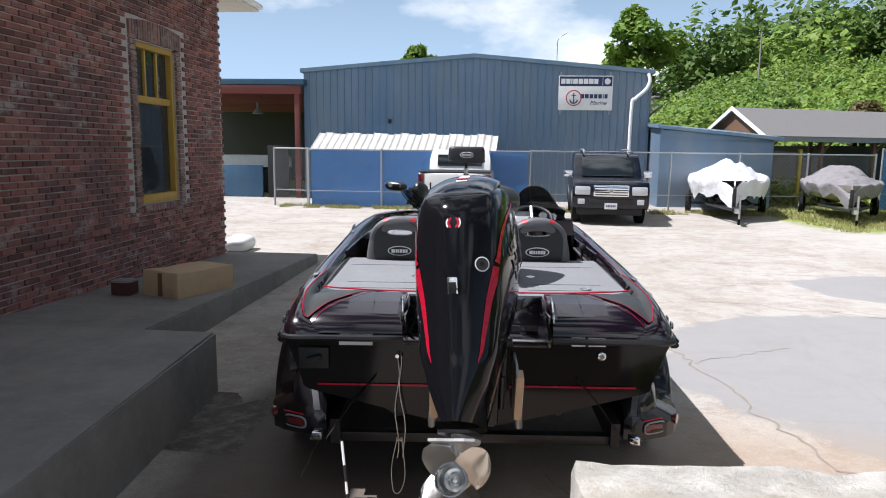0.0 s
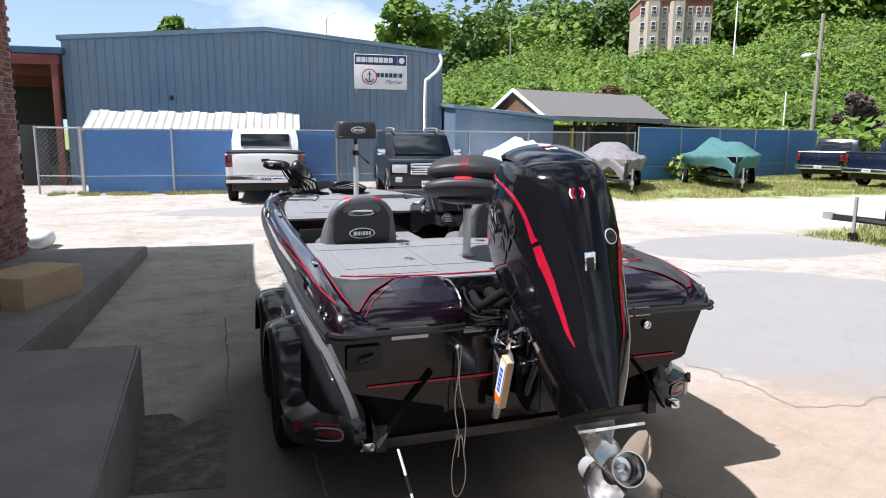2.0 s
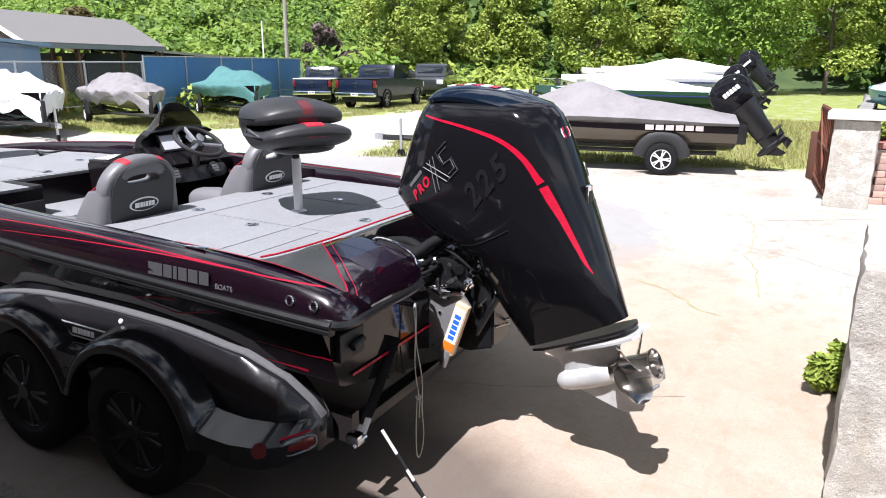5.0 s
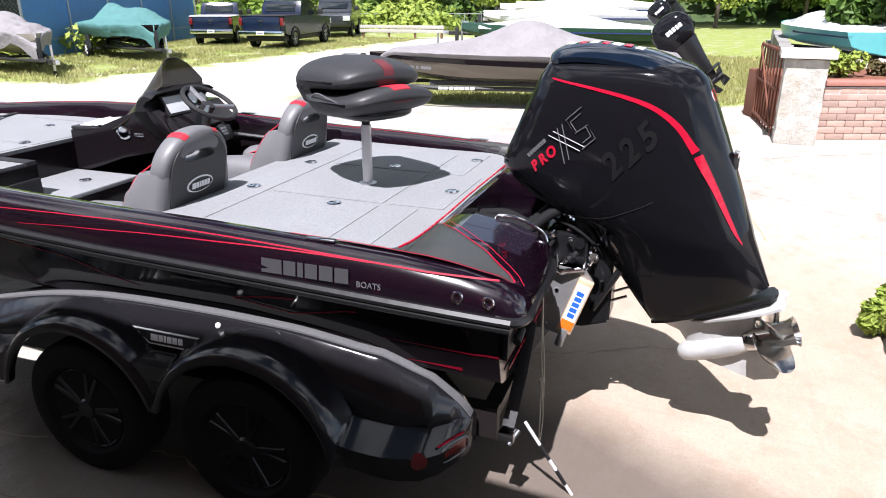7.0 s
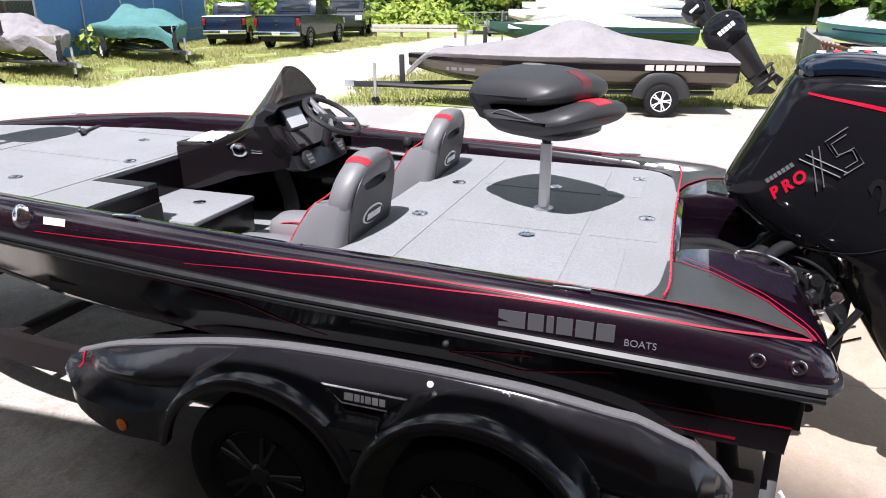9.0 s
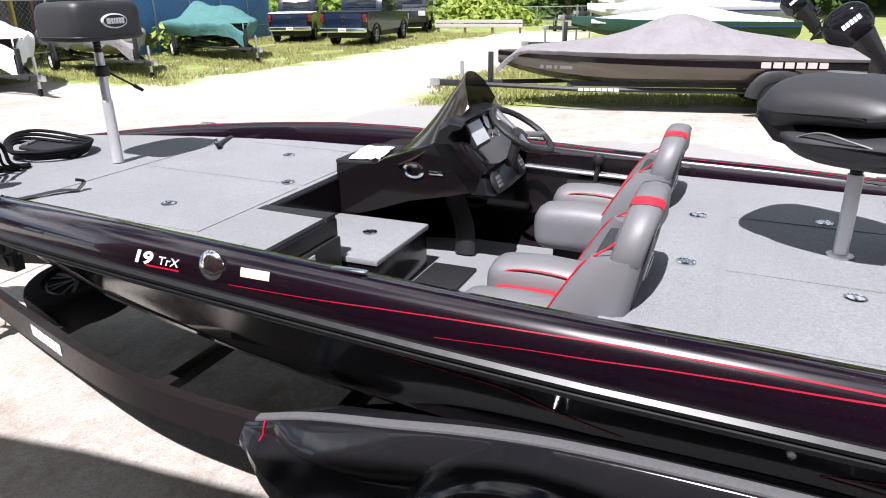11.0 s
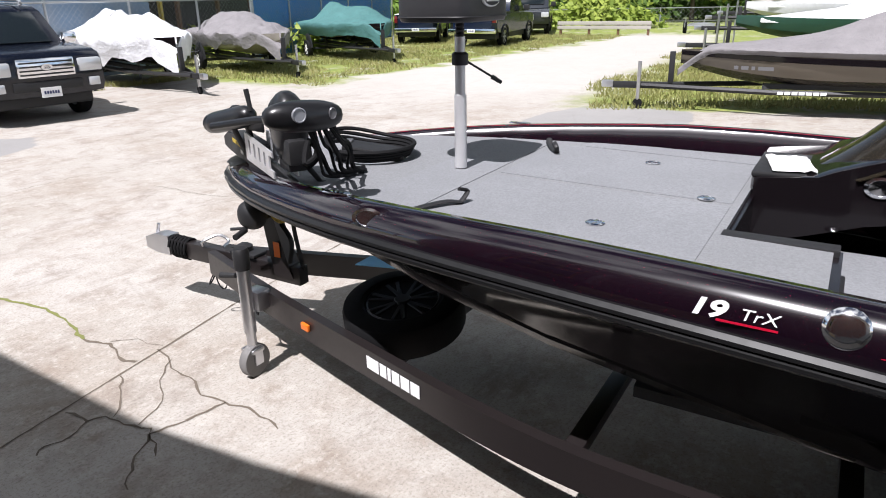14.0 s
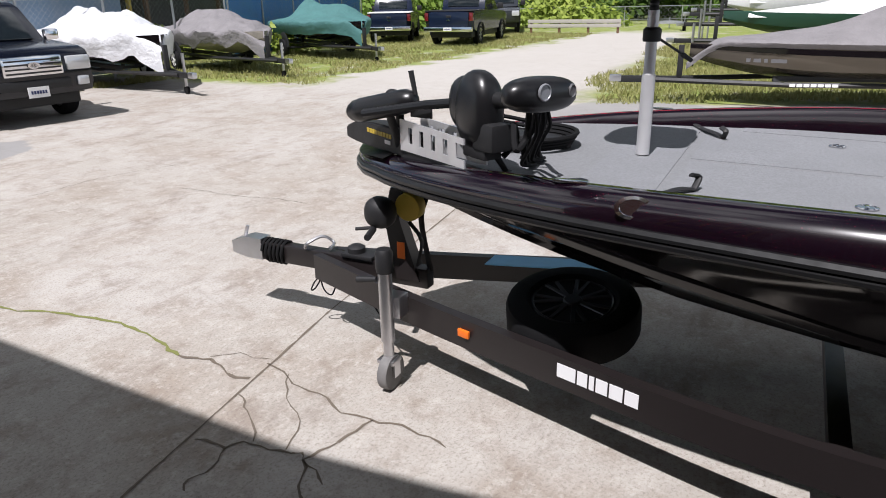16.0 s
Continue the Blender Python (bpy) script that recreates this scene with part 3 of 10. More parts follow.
# eave's unseen yard side widens towards the building's rear, fitted to the shadow edge
EAVE = [(-3.97, -6.5), (-3.97, 4.9), (-4.10, 6.0), (-4.30, 7.35), (-4.42, 8.3), (-4.62, 9.3), (-4.73, 10.1), (-4.76, 11.5), (-4.77, 13.5)]
bm = B()
prism(bm, [(-16.5, -6.5), *EAVE, (-16.5, 13.5)], 4.68, 4.80)
part("eave", bm, SOFFIT, roof, "cream painted soffit")
bm = B()
loft(bm, [[(-16.5, -6.5, 4.81), *[(x, y, 4.81) for x, y in EAVE], (-16.5, 13.5, 4.81)], [(-11, -0.5, 7.2), *[(-10.2, -0.5 + 8 * (y + 6.5) / 20, 7.2) for x, y in EAVE], (-11, 7.5, 7.2)]])
part("shingles", bm, SHINGLE, roof, smooth=False)
bm = B()
tube(bm, [(x + 0.03, y, 4.77) for x, y in EAVE], 0.055, 8)
part("gutter", bm, WHITE, roof)

# window of the brick building
OCHRE = Mat("ochre_window_paint", (0.42, 0.26, 0.04), 0.55)
OCHRE.mix(OCHRE.ramp(OCHRE.noise(14.0, 6.0, 0.7, stretch=(1, 1, 0.2)), 0.5, 0.75), (0.26, 0.16, 0.04), strength=0.6)
OCHRE = OCHRE.m
window_1 = thing("window_1", pose(0, 0, 0), "tall ochre wooden sash window with three small upper panes", "window", kind="structure")
xg = XW - 0.13


def bar(y0, z0, y1, z1, name, d=0.05, x=xg):
    part(name, box(B(), (x - d, y0, z0), (x + d, y1, z1), 0.006), OCHRE, window_1)


bar(WY0, WZ0, WY0 + 0.07, WZ1, "window_frame", 0.09)
bar(WY1 - 0.07, WZ0, WY1, WZ1, "window_frame", 0.09)
bar(WY0 + 0.07, WZ1 - 0.08, WY1 - 0.07, WZ1, "window_frame", 0.09)
bar(WY0 + 0.07, WZ0, WY1 - 0.07, WZ0 + 0.13, "window_sill", 0.10)
zt = WZ1 - 0.78
bar(WY0 + 0.07, zt - 0.05, WY1 - 0.07, zt + 0.05, "transom_bar", 0.06)
pw = (WY1 - WY0 - 0.14)
for k in (1, 2):
    yy = WY0 + 0.07 + pw * k / 3
    bar(yy - 0.022, zt + 0.05, yy + 0.022, WZ1 - 0.08, "glazing_bar", 0.04)
PANE = glass("window_pane", (0.03, 0.035, 0.04), 0.03, 0.86)
for k in range(3):
    ya, yb = WY0 + 0.07 + pw * k / 3, WY0 + 0.07 + pw * (k + 1) / 3
    part("pane", box(B(), (xg - 0.004, ya, zt + 0.05), (xg + 0.004, yb, WZ1 - 0.08)), PANE, window_1, smooth=False)
part("pane", box(B(), (xg - 0.004, WY0 + 0.07, WZ0 + 0.13), (xg + 0.004, WY1 - 0.07, zt - 0.05)), PANE, window_1, smooth=False)

# ---- blue metal workshop ----
def ribbed(name, color, dirt):
    m = Mat(name, color, 0.45, 0.25)
    m.mix(m.ramp(m.noise(1.2, 6.0, 0.7, stretch=(1, 1, 0.12)), 0.42, 0.7), dirt, strength=0.6)
    m.mix(m.ramp(m.noise(0.6, 5.0), 0.55, 0.75), tuple(min(1, c * 1.5) for c in color), strength=0.4)
    m.bump(m.noise(2.5, 3.0, stretch=(1, 1, 0.3)), 0.25, 0.02)
    return m.m


BLUE_SIDING = ribbed("blue_grey_steel_siding", (0.13, 0.20, 0.285), (0.22, 0.25, 0.28))
BLUE_TRIM = ribbed("blue_steel_trim", (0.13, 0.22, 0.31), (0.25, 0.28, 0.3))
WX0, WX1, WYF, EZ, AZ_, AX = -8.43, 5.97, 29.4, 5.35, 5.98, -1.23
shop = thing("wall_north", pose(0, 0, 0), "blue ribbed steel gable wall of a workshop", "wall", kind="structure")


def top_z(x):
    return EZ + (AZ_ - EZ) * (1 - abs(x - AX) / (WX1 - AX))


bm = B()
x, n = WX0, 0
lo, hi = [], []
while x <= WX1 + 1e-6:
    for dx, dy in ((0.0, 0.0), (0.20, 0.0), (0.215, -0.03), (0.245, -0.03), (0.26, 0.0)):
        xx = min(x + dx, WX1)
        lo.append(bm.verts.new((xx, WYF + dy, -0.05)))
        hi.append(bm.verts.new((xx, WYF + dy, top_z(xx))))
    x += 0.30
bridge(bm, lo, hi, False)
part("siding", bm, BLUE_SIDING, shop, smooth=False)
bm = B()
box(bm, (WX0, WYF + 0.05, 0), (WX1, WYF + 0.25, 5.3))
box(bm, (WX0, WYF + 0.25, 0), (WX0 + 0.2, 60, 5.3))
box(bm, (WX1 - 0.2, WYF + 0.25, 0), (WX1, 60, 5.3))
part("wall_core", bm, BLUE_SIDING, shop, smooth=False)
bm = B()
for xa, xb in ((WX0 - 0.12, AX), (AX, WX1 + 0.12)):
    a, b = Vector((xa, 0, top_z(max(WX0, min(WX1, xa))))), Vector((xb, 0, top_z(max(WX0, min(WX1, xb)))))
    loft(bm, [[(a.x, WYF - 0.14, a.z - 0.10), (a.x, 60, a.z - 0.10), (a.x, 60, a.z + 0.06), (a.x, WYF - 0.14, a.z + 0.06)],
              [(b.x, WYF - 0.14, b.z - 0.10), (b.x, 60, b.z - 0.10), (b.x, 60, b.z + 0.06), (b.x, WYF - 0.14, b.z + 0.06)]])
part("roof", bm, BLUE_TRIM, shop, smooth=False)
bm = B()
rod(bm, (-4.75, WYF - 0.08, 3.18), (-4.75, WYF - 0.08, 3.35), 0.07)
rod(bm, (-4.75, WYF, 3.3), (-4.75, WYF - 0.14, 3.3), 0.04)
part("wall_lamp", bm, MATT_BLACK, shop, "small dark wall lamp")
bm = B()
tube(bm, spline([(5.83, WYF - 0.12, 5.25), (5.88, WYF - 0.2, 4.95), (5.72, WYF - 0.2, 4.6), (5.35, WYF - 0.12, 4.25), (5.22, WYF - 0.1, 3.9), (5.2, WYF - 0.1, 1.0), (5.2, WYF - 0.1, 0.2)], 6), 0.07, 8)
part("downspout", bm, WHITE, shop, "white downspout with an elbow")

# sign on the workshop
sign = thing("shop_sign", pose(3.335, WYF - 0.05, 4.47), "white shop sign with navy band and anchor ring", "sign")
part("board", box(B(), (-1.09, -0.09, -0.69), (1.09, -0.03, 0.69), 0.006), WHITE, sign)
NAVY = plain("navy_sign", (0.012, 0.025, 0.10), 0.4)
part("band", box(B(), (-1.06, -0.096, 0.27), (1.06, -0.091, 0.66)), NAVY, sign)
for sx in (-1.0, 1.0):
    part("bracket", box(B(), (sx - 0.035, -0.03, -0.85), (sx + 0.035, 0.03, 0.85)), GREY_PAINT, sign)
bar_row("brand_bar", [0.17, 0.17, 0.05, 0.19, 0.18, 0.18, 0.18, 0.16], 0.2, 0.03, LETTER, sign, pose(-0.25, -0.098, 0.465, 90))
laid("divider", bars([0.015], 0.34, 0), LETTER, sign, pose(0.68, -0.098, 0.465, 90))
bm = B()
lathe(bm, [(0.12, -0.003), (0.12, 0.003)], seg=18)
laid("badge", bm, LETTER, sign, pose(0.87, -0.098, 0.465, 90))
bm = B()
tube(bm, [(0.30 * math.cos(a), 0.30 * math.sin(a), 0) for a in np.linspace(0, 2 * math.pi, 32)[:-1]], 0.022, 6, True)
laid("ring", bm, plain("sign_ring_red", (0.42, 0.05, 0.08), 0.4), sign, pose(-0.47, -0.10, -0.20, 90))
bm = B()
rod(bm, (0, -0.2, 0), (0, 0.2, 0), 0.02, seg=6)
rod(bm, (-0.09, 0.1, 0), (0.09, 0.1, 0), 0.018, seg=6)
tube(bm, spline([(-0.16, -0.08, 0), (-0.1, -0.18, 0), (0, -0.21, 0), (0.1, -0.18, 0), (0.16, -0.08, 0)], 4), 0.025, 6)
laid("anchor", bm, NAVY, sign, pose(-0.47, -0.105, -0.20, 90))
laid("name_bars", bars([0.16, 0.15, 0.14, 0.14, 0.14, 0.04, 0.12], 0.17, 0.035), NAVY, sign, pose(0.34, -0.098, -0.13, 90))
text_mesh("Marine", 0.24, 0.002, NAVY, sign, pose(0.52, -0.098, -0.40, 90), slant=0.3)

# open boat bay to the left of the workshop
RED_STEEL = plain("red_oxide_steel", (0.16, 0.035, 0.03), 0.6)
bay = thing("boat_bay", pose(0, 0, 0), "open steel boat bay with blue roof edge and dark inside", "shed", kind="structure")
part("roof", box(B(), (-18.5, WYF - 0.5, 4.72), (-8.3, 50, 4.95), 0.02), ribbed("dark_blue_fascia", (0.045, 0.11, 0.19), (0.1, 0.15, 0.2)), bay)
part("header", box(B(), (-18.4, WYF - 0.42, 4.35), (-8.45, WYF - 0.2, 4.70), 0.01), RED_STEEL, bay)
for px in (-8.62, -13.0, -17.8):
    part("post", box(B(), (px - 0.11, WYF - 0.42, 0), (px + 0.11, WYF - 0.2, 4.35), 0.01), RED_STEEL, bay)
for py in (33, 37, 41):
    part("truss", box(B(), (-18.4, py - 0.1, 4.2), (-8.6, py + 0.1, 4.7), 0.01), RED_STEEL, bay)
# matt black back wall; the shade inside the bay is put into its colour
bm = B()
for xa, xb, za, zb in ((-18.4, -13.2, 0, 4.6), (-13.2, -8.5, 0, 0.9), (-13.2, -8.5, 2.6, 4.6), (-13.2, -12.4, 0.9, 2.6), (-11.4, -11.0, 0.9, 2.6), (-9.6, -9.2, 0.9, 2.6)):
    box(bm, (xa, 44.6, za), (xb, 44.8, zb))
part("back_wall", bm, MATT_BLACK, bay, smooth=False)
part("lamp", lathe(B(), [(0.04, 0.5), (0.05, 0.25), (0.25, 0.0), (0.24, -0.02)], pose(-11.2, 31.5, 3.65)), GREY_PAINT, bay, "hanging industrial lamp")
TARP_BLUE = ribbed("blue_barrier", (0.05, 0.13, 0.24), (0.12, 0.16, 0.2))
part("barrier", box(B(), (-12.9, WYF - 0.3, 0.0), (-10.2, WYF - 0.2, 1.35), 0.01), TARP_BLUE, bay)
bay_boat = thing("stored_boat", pose(-11.4, 32.5, 0), "white boat stored in the dark bay", "boat")
bm = B()
loft(bm, [[(-1.6 + 3.0 * t, -0.9 * w, 1.2), (-1.6 + 3.0 * t, 0.9 * w, 1.2), (-1.6 + 3.0 * t, 0.8 * w, 1.75), (-1.6 + 3.0 * t, -0.8 * w, 1.75)] for t, w in ((0, 1), (0.6, 1), (0.85, 0.7), (1.0, 0.15))])
part("hull", bm, WHITE, bay_boat)
part("stand", box(B(), (-1.3, -0.5, 0), (0.8, 0.5, 1.2), 0.02), MATT_BLACK, bay_boat)
door_1 = thing("door_1", pose(-9.3, WYF - 0.6, 0), "dark open plank door of the bay", "door", kind="structure")
part("leaf", box(B(), (-0.55, -0.05, 0.02), (0.35, 0.05, 2.2), 0.01), MATT_BLACK, door_1)

# lean-to with pale corrugated awning
AWN = ribbed("pale_corrugated_sheet", (0.55, 0.545, 0.51), (0.33, 0.31, 0.28))
awn = thing("awning", pose(0, 0, 0), "pale corrugated metal awning over a blue fence", "awning", kind="structure")
xs = np.linspace(-6.98, -0.22, 27)
for i, (a, b) in enumerate(zip(xs, xs[1:])):
    bm = B()
    n = 5
    lo_, hi_ = [], []
    dz = 0.03 * math.sin(i * 1.7)
    for k in range(n):
        xx = a + (b - a) * k / (n - 1) * 0.985
        zz = 0.035 * (1 if k in (0,) else 0)
        lo_.append((xx - 0.02, 24.95, 2.02 + zz + dz * 0.4))
        hi_.append((xx + 0.06, 26.2, 2.66 + zz + dz))
    va, vb = ring(bm, lo_), ring(bm, hi_)
    bridge(bm, va, vb, False)
    r_ = bmesh.ops.extrude_face_region(bm, geom=bm.faces[:])
    bmesh.ops.translate(bm, vec=(0, 0, 0.012), verts=[v for v in r_["geom"] if isinstance(v, bmesh.types.BMVert)])
    part("sheet", bm, AWN, awn, smooth=False)
part("back_wall", box(B(), (-6.9, 26.2, 0), (-0.3, 29.3, 2.55)), BLUE_SIDING, awn, smooth=False)

# ---- chain link fences ----
GALV = plain("galvanised_pipe", (0.42, 0.43, 0.44), 0.4, 0.7)


def screen_blue():
    m = Mat("blue_privacy_screen", (0.045, 0.18, 0.48), 0.6)
    m.mix(m.ramp(m.noise(3.0, 6.0, 0.7), 0.45, 0.7), (0.07, 0.22, 0.46), strength=0.8)
    m.mix(m.ramp(m.noise(1.0, 6.0, 0.7), 0.6, 0.72), (0.02, 0.05, 0.14), strength=0.7)
    m.bump(m.noise(6.0, 4.0), 0.5, 0.03)
    return m.m


SCREEN = screen_blue()


def fence(name, a, b, h, label, screen=None, step=0.16, posts=2.6):
    """Posts, rails and woven wire; screen: (from, to) along it in metres."""
    a, b = Vector((*a, 0)), Vector((*b, 0))
    L = (b - a).length
    t = thing(name, basis(a, b - a, (0, 0, 1)), label, "fence", kind="structure")
    n = max(1, round(L / posts))
    for i in range(n + 1):
        part("post", rod(B(), (L * i / n, 0, 0), (L * i / n, h + 0.05, 0), 0.035, seg=8), GALV, t)
    part("top_rail", rod(B(), (0, h, 0), (L, h, 0), 0.025, seg=6), GALV, t)
    part("middle_rail", rod(B(), (0, h * 0.28, 0.02), (L, h * 0.28, 0.02), 0.014, seg=6), GALV, t)
    V, F = [], []
    w = 0.004
    k = -int(h / step) - 1
    while k * step < L:
        for s in (0, 1):
            x0, x1 = k * step, k * step + h
            if s:
                x0, x1 = x1, x0
            p, q = [x0, 0.03], [x1, h]
            lo_, hi_ = (p, q) if p[0] < q[0] else (q, p)
            if hi_[0] <= 0 or lo_[0] >= L:
                continue
            sl = (hi_[1] - lo_[1]) / (hi_[0] - lo_[0])
            if lo_[0] < 0:
                lo_ = [0, lo_[1] - sl * lo_[0]]
            if hi_[0] > L:
                hi_ = [L, hi_[1] - sl * (hi_[0] - L)]
            i0 = len(V)
            z = 0.035 + 0.004 * s
            V += [(lo_[0] - w, lo_[1], z), (lo_[0] + w, lo_[1], z), (hi_[0] + w, hi_[1], z), (hi_[0] - w, hi_[1], z)]
            F.append((i0, i0 + 1, i0 + 2, i0 + 3))
        k += 1
    me = bpy.data.meshes.new("woven_wire")
    me.from_pydata(V, [], F)
    me.materials.append(GALV)
    ob = new("woven_wire", me)
    ob.parent = t
    tagged(ob, kind="stuff")
    if screen:
        bm = B()
        nx = max(2, int((screen[1] - screen[0]) / 0.25))
        rows = []
        for j in range(9):
            y = 0.05 + (h - 0.08) * j / 8
            rows.append([(screen[0] + (screen[1] - screen[0]) * i / nx, y, -0.03 + 0.03 * noise.noise(Vector((i * 0.7, j * 0.8, L)))) for i in range(nx + 1)])
        rs = [ring(bm, r) for r in rows]
        for p, q in zip(rs, rs[1:]):
            bridge(bm, p, q, False)
        part("privacy_screen", bm, SCREEN, t, "faded blue privacy screen")
    return t


fence("fence", (-7.0, 24.8), (1.0, 24.8), 2.08, "chain link fence with blue privacy screen", (0.1, 7.9))
fence("fence", (1.0, 24.9), (13.5, 26.5), 2.1, "bare galvanised chain link fence")
fence("fence", (14.2, 27.4), (27.2, 31.2), 2.32, "chain link fence with faded blue screen", (0.1, 13.4))
fence("gate", (-8.4, 25.2), (-7.05, 24.85), 2.1, "open chain link gate with rusty frame")
fence("fence", (33.0, 37.5), (48.0, 12.0), 1.1, "low wire fence along the lawn", None, 0.3, 3.5)

# low blue shed to the right of the workshop
shed = thing("blue_shed", pose(0, 0, 0), "low blue sheet steel shed with sloping roof", "shed", kind="structure")
part("wall", box(B(), (6.05, 27.6, 0), (10.3, 31.0, 2.62)), BLUE_SIDING, shed, smooth=False)
bm = B()
loft(bm, [[(5.9, 27.35, 3.02), (5.9, 31.2, 3.3), (5.9, 31.2, 3.4), (5.9, 27.35, 3.14)], [(10.6, 27.35, 2.60), (10.6, 31.2, 2.9), (10.6, 31.2, 3.0), (10.6, 27.35, 2.72)]])
part("roof", bm, BLUE_TRIM, shed, smooth=False)
bm = B()
loft(bm, [[(6.05, 27.6, 2.62), (6.05, 31, 2.62), (6.05, 31, 3.2), (6.05, 27.6, 3.0)], [(10.3, 27.6, 2.5), (10.3, 31, 2.5), (10.3, 31, 2.9), (10.3, 27.6, 2.62)]])
part("gable", bm, BLUE_SIDING, shed, smooth=False)

# open carport with a grey shingle roof
BROWN = plain("brown_timber", (0.14, 0.075, 0.04), 0.7)
car = thing("carport", basis((10.6, 29.3, 0), (7.8, 2.8, 0), (-2.8, 7.8, 0)), "open timber carport with grey shingle gable roof", "carport", kind="structure")
CL, CW, CE, CA = 8.3, 3.5, 2.88, 3.95
bm = B()
for s in (0, 1):
    y0 = -0.35 if s == 0 else CW + 0.35
    z0 = CE - 0.15
    loft(bm, [[(-0.3, y0, z0), (-0.3, CW / 2, CA), (-0.3, CW / 2, CA + 0.09), (-0.3, y0, z0 + 0.09)], [(CL, y0, z0), (CL, CW / 2, CA), (CL, CW / 2, CA + 0.09), (CL, y0, z0 + 0.09)]])
part("roof", bm, SHINGLE, car, smooth=False)
bm = B()
for y0 in (-0.38, CW + 0.38):
    a, b = Vector((-0.36, y0, CE - 0.20)), Vector((-0.36, CW / 2, CA - 0.04))
    loft(bm, [[a, a + Vector((0.05, 0, 0)), a + Vector((0.05, 0, 0.17)), a + Vector((0, 0, 0.17))], [b, b + Vector((0.05, 0, 0)), b + Vector((0.05, 0, 0.17)), b + Vector((0, 0, 0.17))]])
part("bargeboard", bm, WHITE, car, "white bargeboards", smooth=False)
part("fascia", box(B(), (-0.3, -0.40, CE - 0.28), (CL, -0.36, CE - 0.10)), GREY_PAINT, car, smooth=False)
bm = B()
loft(bm, [[(-0.15, 0.0, CE - 0.05), (-0.15, CW, CE - 0.05), (-0.15, CW / 2, CA - 0.05)], [(-0.10, 0.0, CE - 0.05), (-0.10, CW, CE - 0.05), (-0.10, CW / 2, CA - 0.05)]])
part("gable_boards", bm, BROWN, car, smooth=False)
for px in (0.05, 2.8, 5.5, 8.1):
    for py in (0.0, CW):
        part("post", box(B(), (px - 0.07, py - 0.07, 0), (px + 0.07, py + 0.07, CE), 0.008), BROWN, car)
        part("brace", rod(B(), (px + 0.05, py, CE - 0.75), (px + 0.75, py, CE - 0.05), 0.05, seg=4), BROWN, car)
part("beam", box(B(), (-0.1, -0.06, CE - 0.18), (CL, 0.06, CE), 0.008), BROWN, car)
part("yellow_post", box(B(), (1.60, -0.15, 0), (1.73, -0.02, 2.3), 0.01), YELLOW, car, "yellow painted post")
low = thing("low_shed", basis((15.6, 33.6, 0), (11.5, 3.2, 0), (-3.2, 11.5, 0)), "long low dark shed with a flat pale roof", "shed", kind="structure")
part("wall", box(B(), (0, 0, 0), (11.5, 5, 2.5)), MATT_BLACK, low, smooth=False)
bm = B()
loft(bm, [[(-0.4, -0.5, 2.78), (-0.4, 5.4, 2.95), (-0.4, 5.4, 3.05), (-0.4, -0.5, 2.9)], [(12.0, -0.5, 2.28), (12.0, 5.4, 2.5), (12.0, 5.4, 2.6), (12.0, -0.5, 2.4)]])
part("roof", bm, plain("pale_roll_roofing", (0.35, 0.34, 0.30), 0.8), low, smooth=False)

# ---- the bass boat on its trailer (boat frame: y towards the bow, x to starboard, transom at y = 0) ----
BOAT = pose(-0.26, 4.2, 0, 0, 0, 3.56)
boat = thing("bass_boat", BOAT, "glossy black and purple flake bass boat with red pinstripes", "boat")

SY = [-0.15, 0.3, 1, 2, 3, 3.5, 4, 4.5, 5, 5.5, 5.9, 6.2, 6.33, 6.40]
SB = [1.145, 1.18, 1.20, 1.215, 1.215, 1.20, 1.16, 1.085, 0.97, 0.79, 0.57, 0.33, 0.17, 0.02]
SZ = [1.05, 1.08, 1.115, 1.15, 1.21, 1.235, 1.247, 1.245, 1.235, 1.22, 1.20, 1.18, 1.172, 1.168]


def beam(y):
    return max(0.02, interp(y, SY, SB) if y > 6.15 else smooth_interp(y, SY, SB) if y > 0.1 else interp(y, SY, SB))


def rail_z(y):
    return smooth_interp(y, SY, SZ)


def deck_z(y):
    return 1.20 + 0.0165 * max(0, y - 1.0)


def ridge(y):
    return interp(y, [0, 1.4, 4, 5.2, 6.0, 6.4], [0.165, 0.172, 0.137, 0.10, 0.06, 0.03])


YS = [0.0, 0.15, 0.4, 0.8, 1.3, 1.8, 2.3, 2.8, 3.2, 3.6, 4.0, 4.3, 4.6, 4.9, 5.15, 5.4, 5.6, 5.8, 5.95, 6.08, 6.18, 6.26, 6.32, 6.37, 6.40]
CB = ([0, 1, 2, 3, 4, 4.6, 5.2, 5.7, 6.1, 6.4], [1.04, 1.06, 1.07, 1.05, 0.95, 0.82, 0.60, 0.36, 0.14, 0.01])
CZ = ([0, 1, 2, 3, 4, 4.6, 5.2, 5.7, 6.1, 6.4], [0.74, 0.77, 0.81, 0.87, 0.97, 1.03, 1.07, 1.09, 1.11, 1.14])
KZ = ([0, 2, 3.5, 4.5, 5.2, 5.7, 6.1, 6.4], [0.46, 0.46, 0.49, 0.58, 0.72, 0.86, 1.0, 1.12])


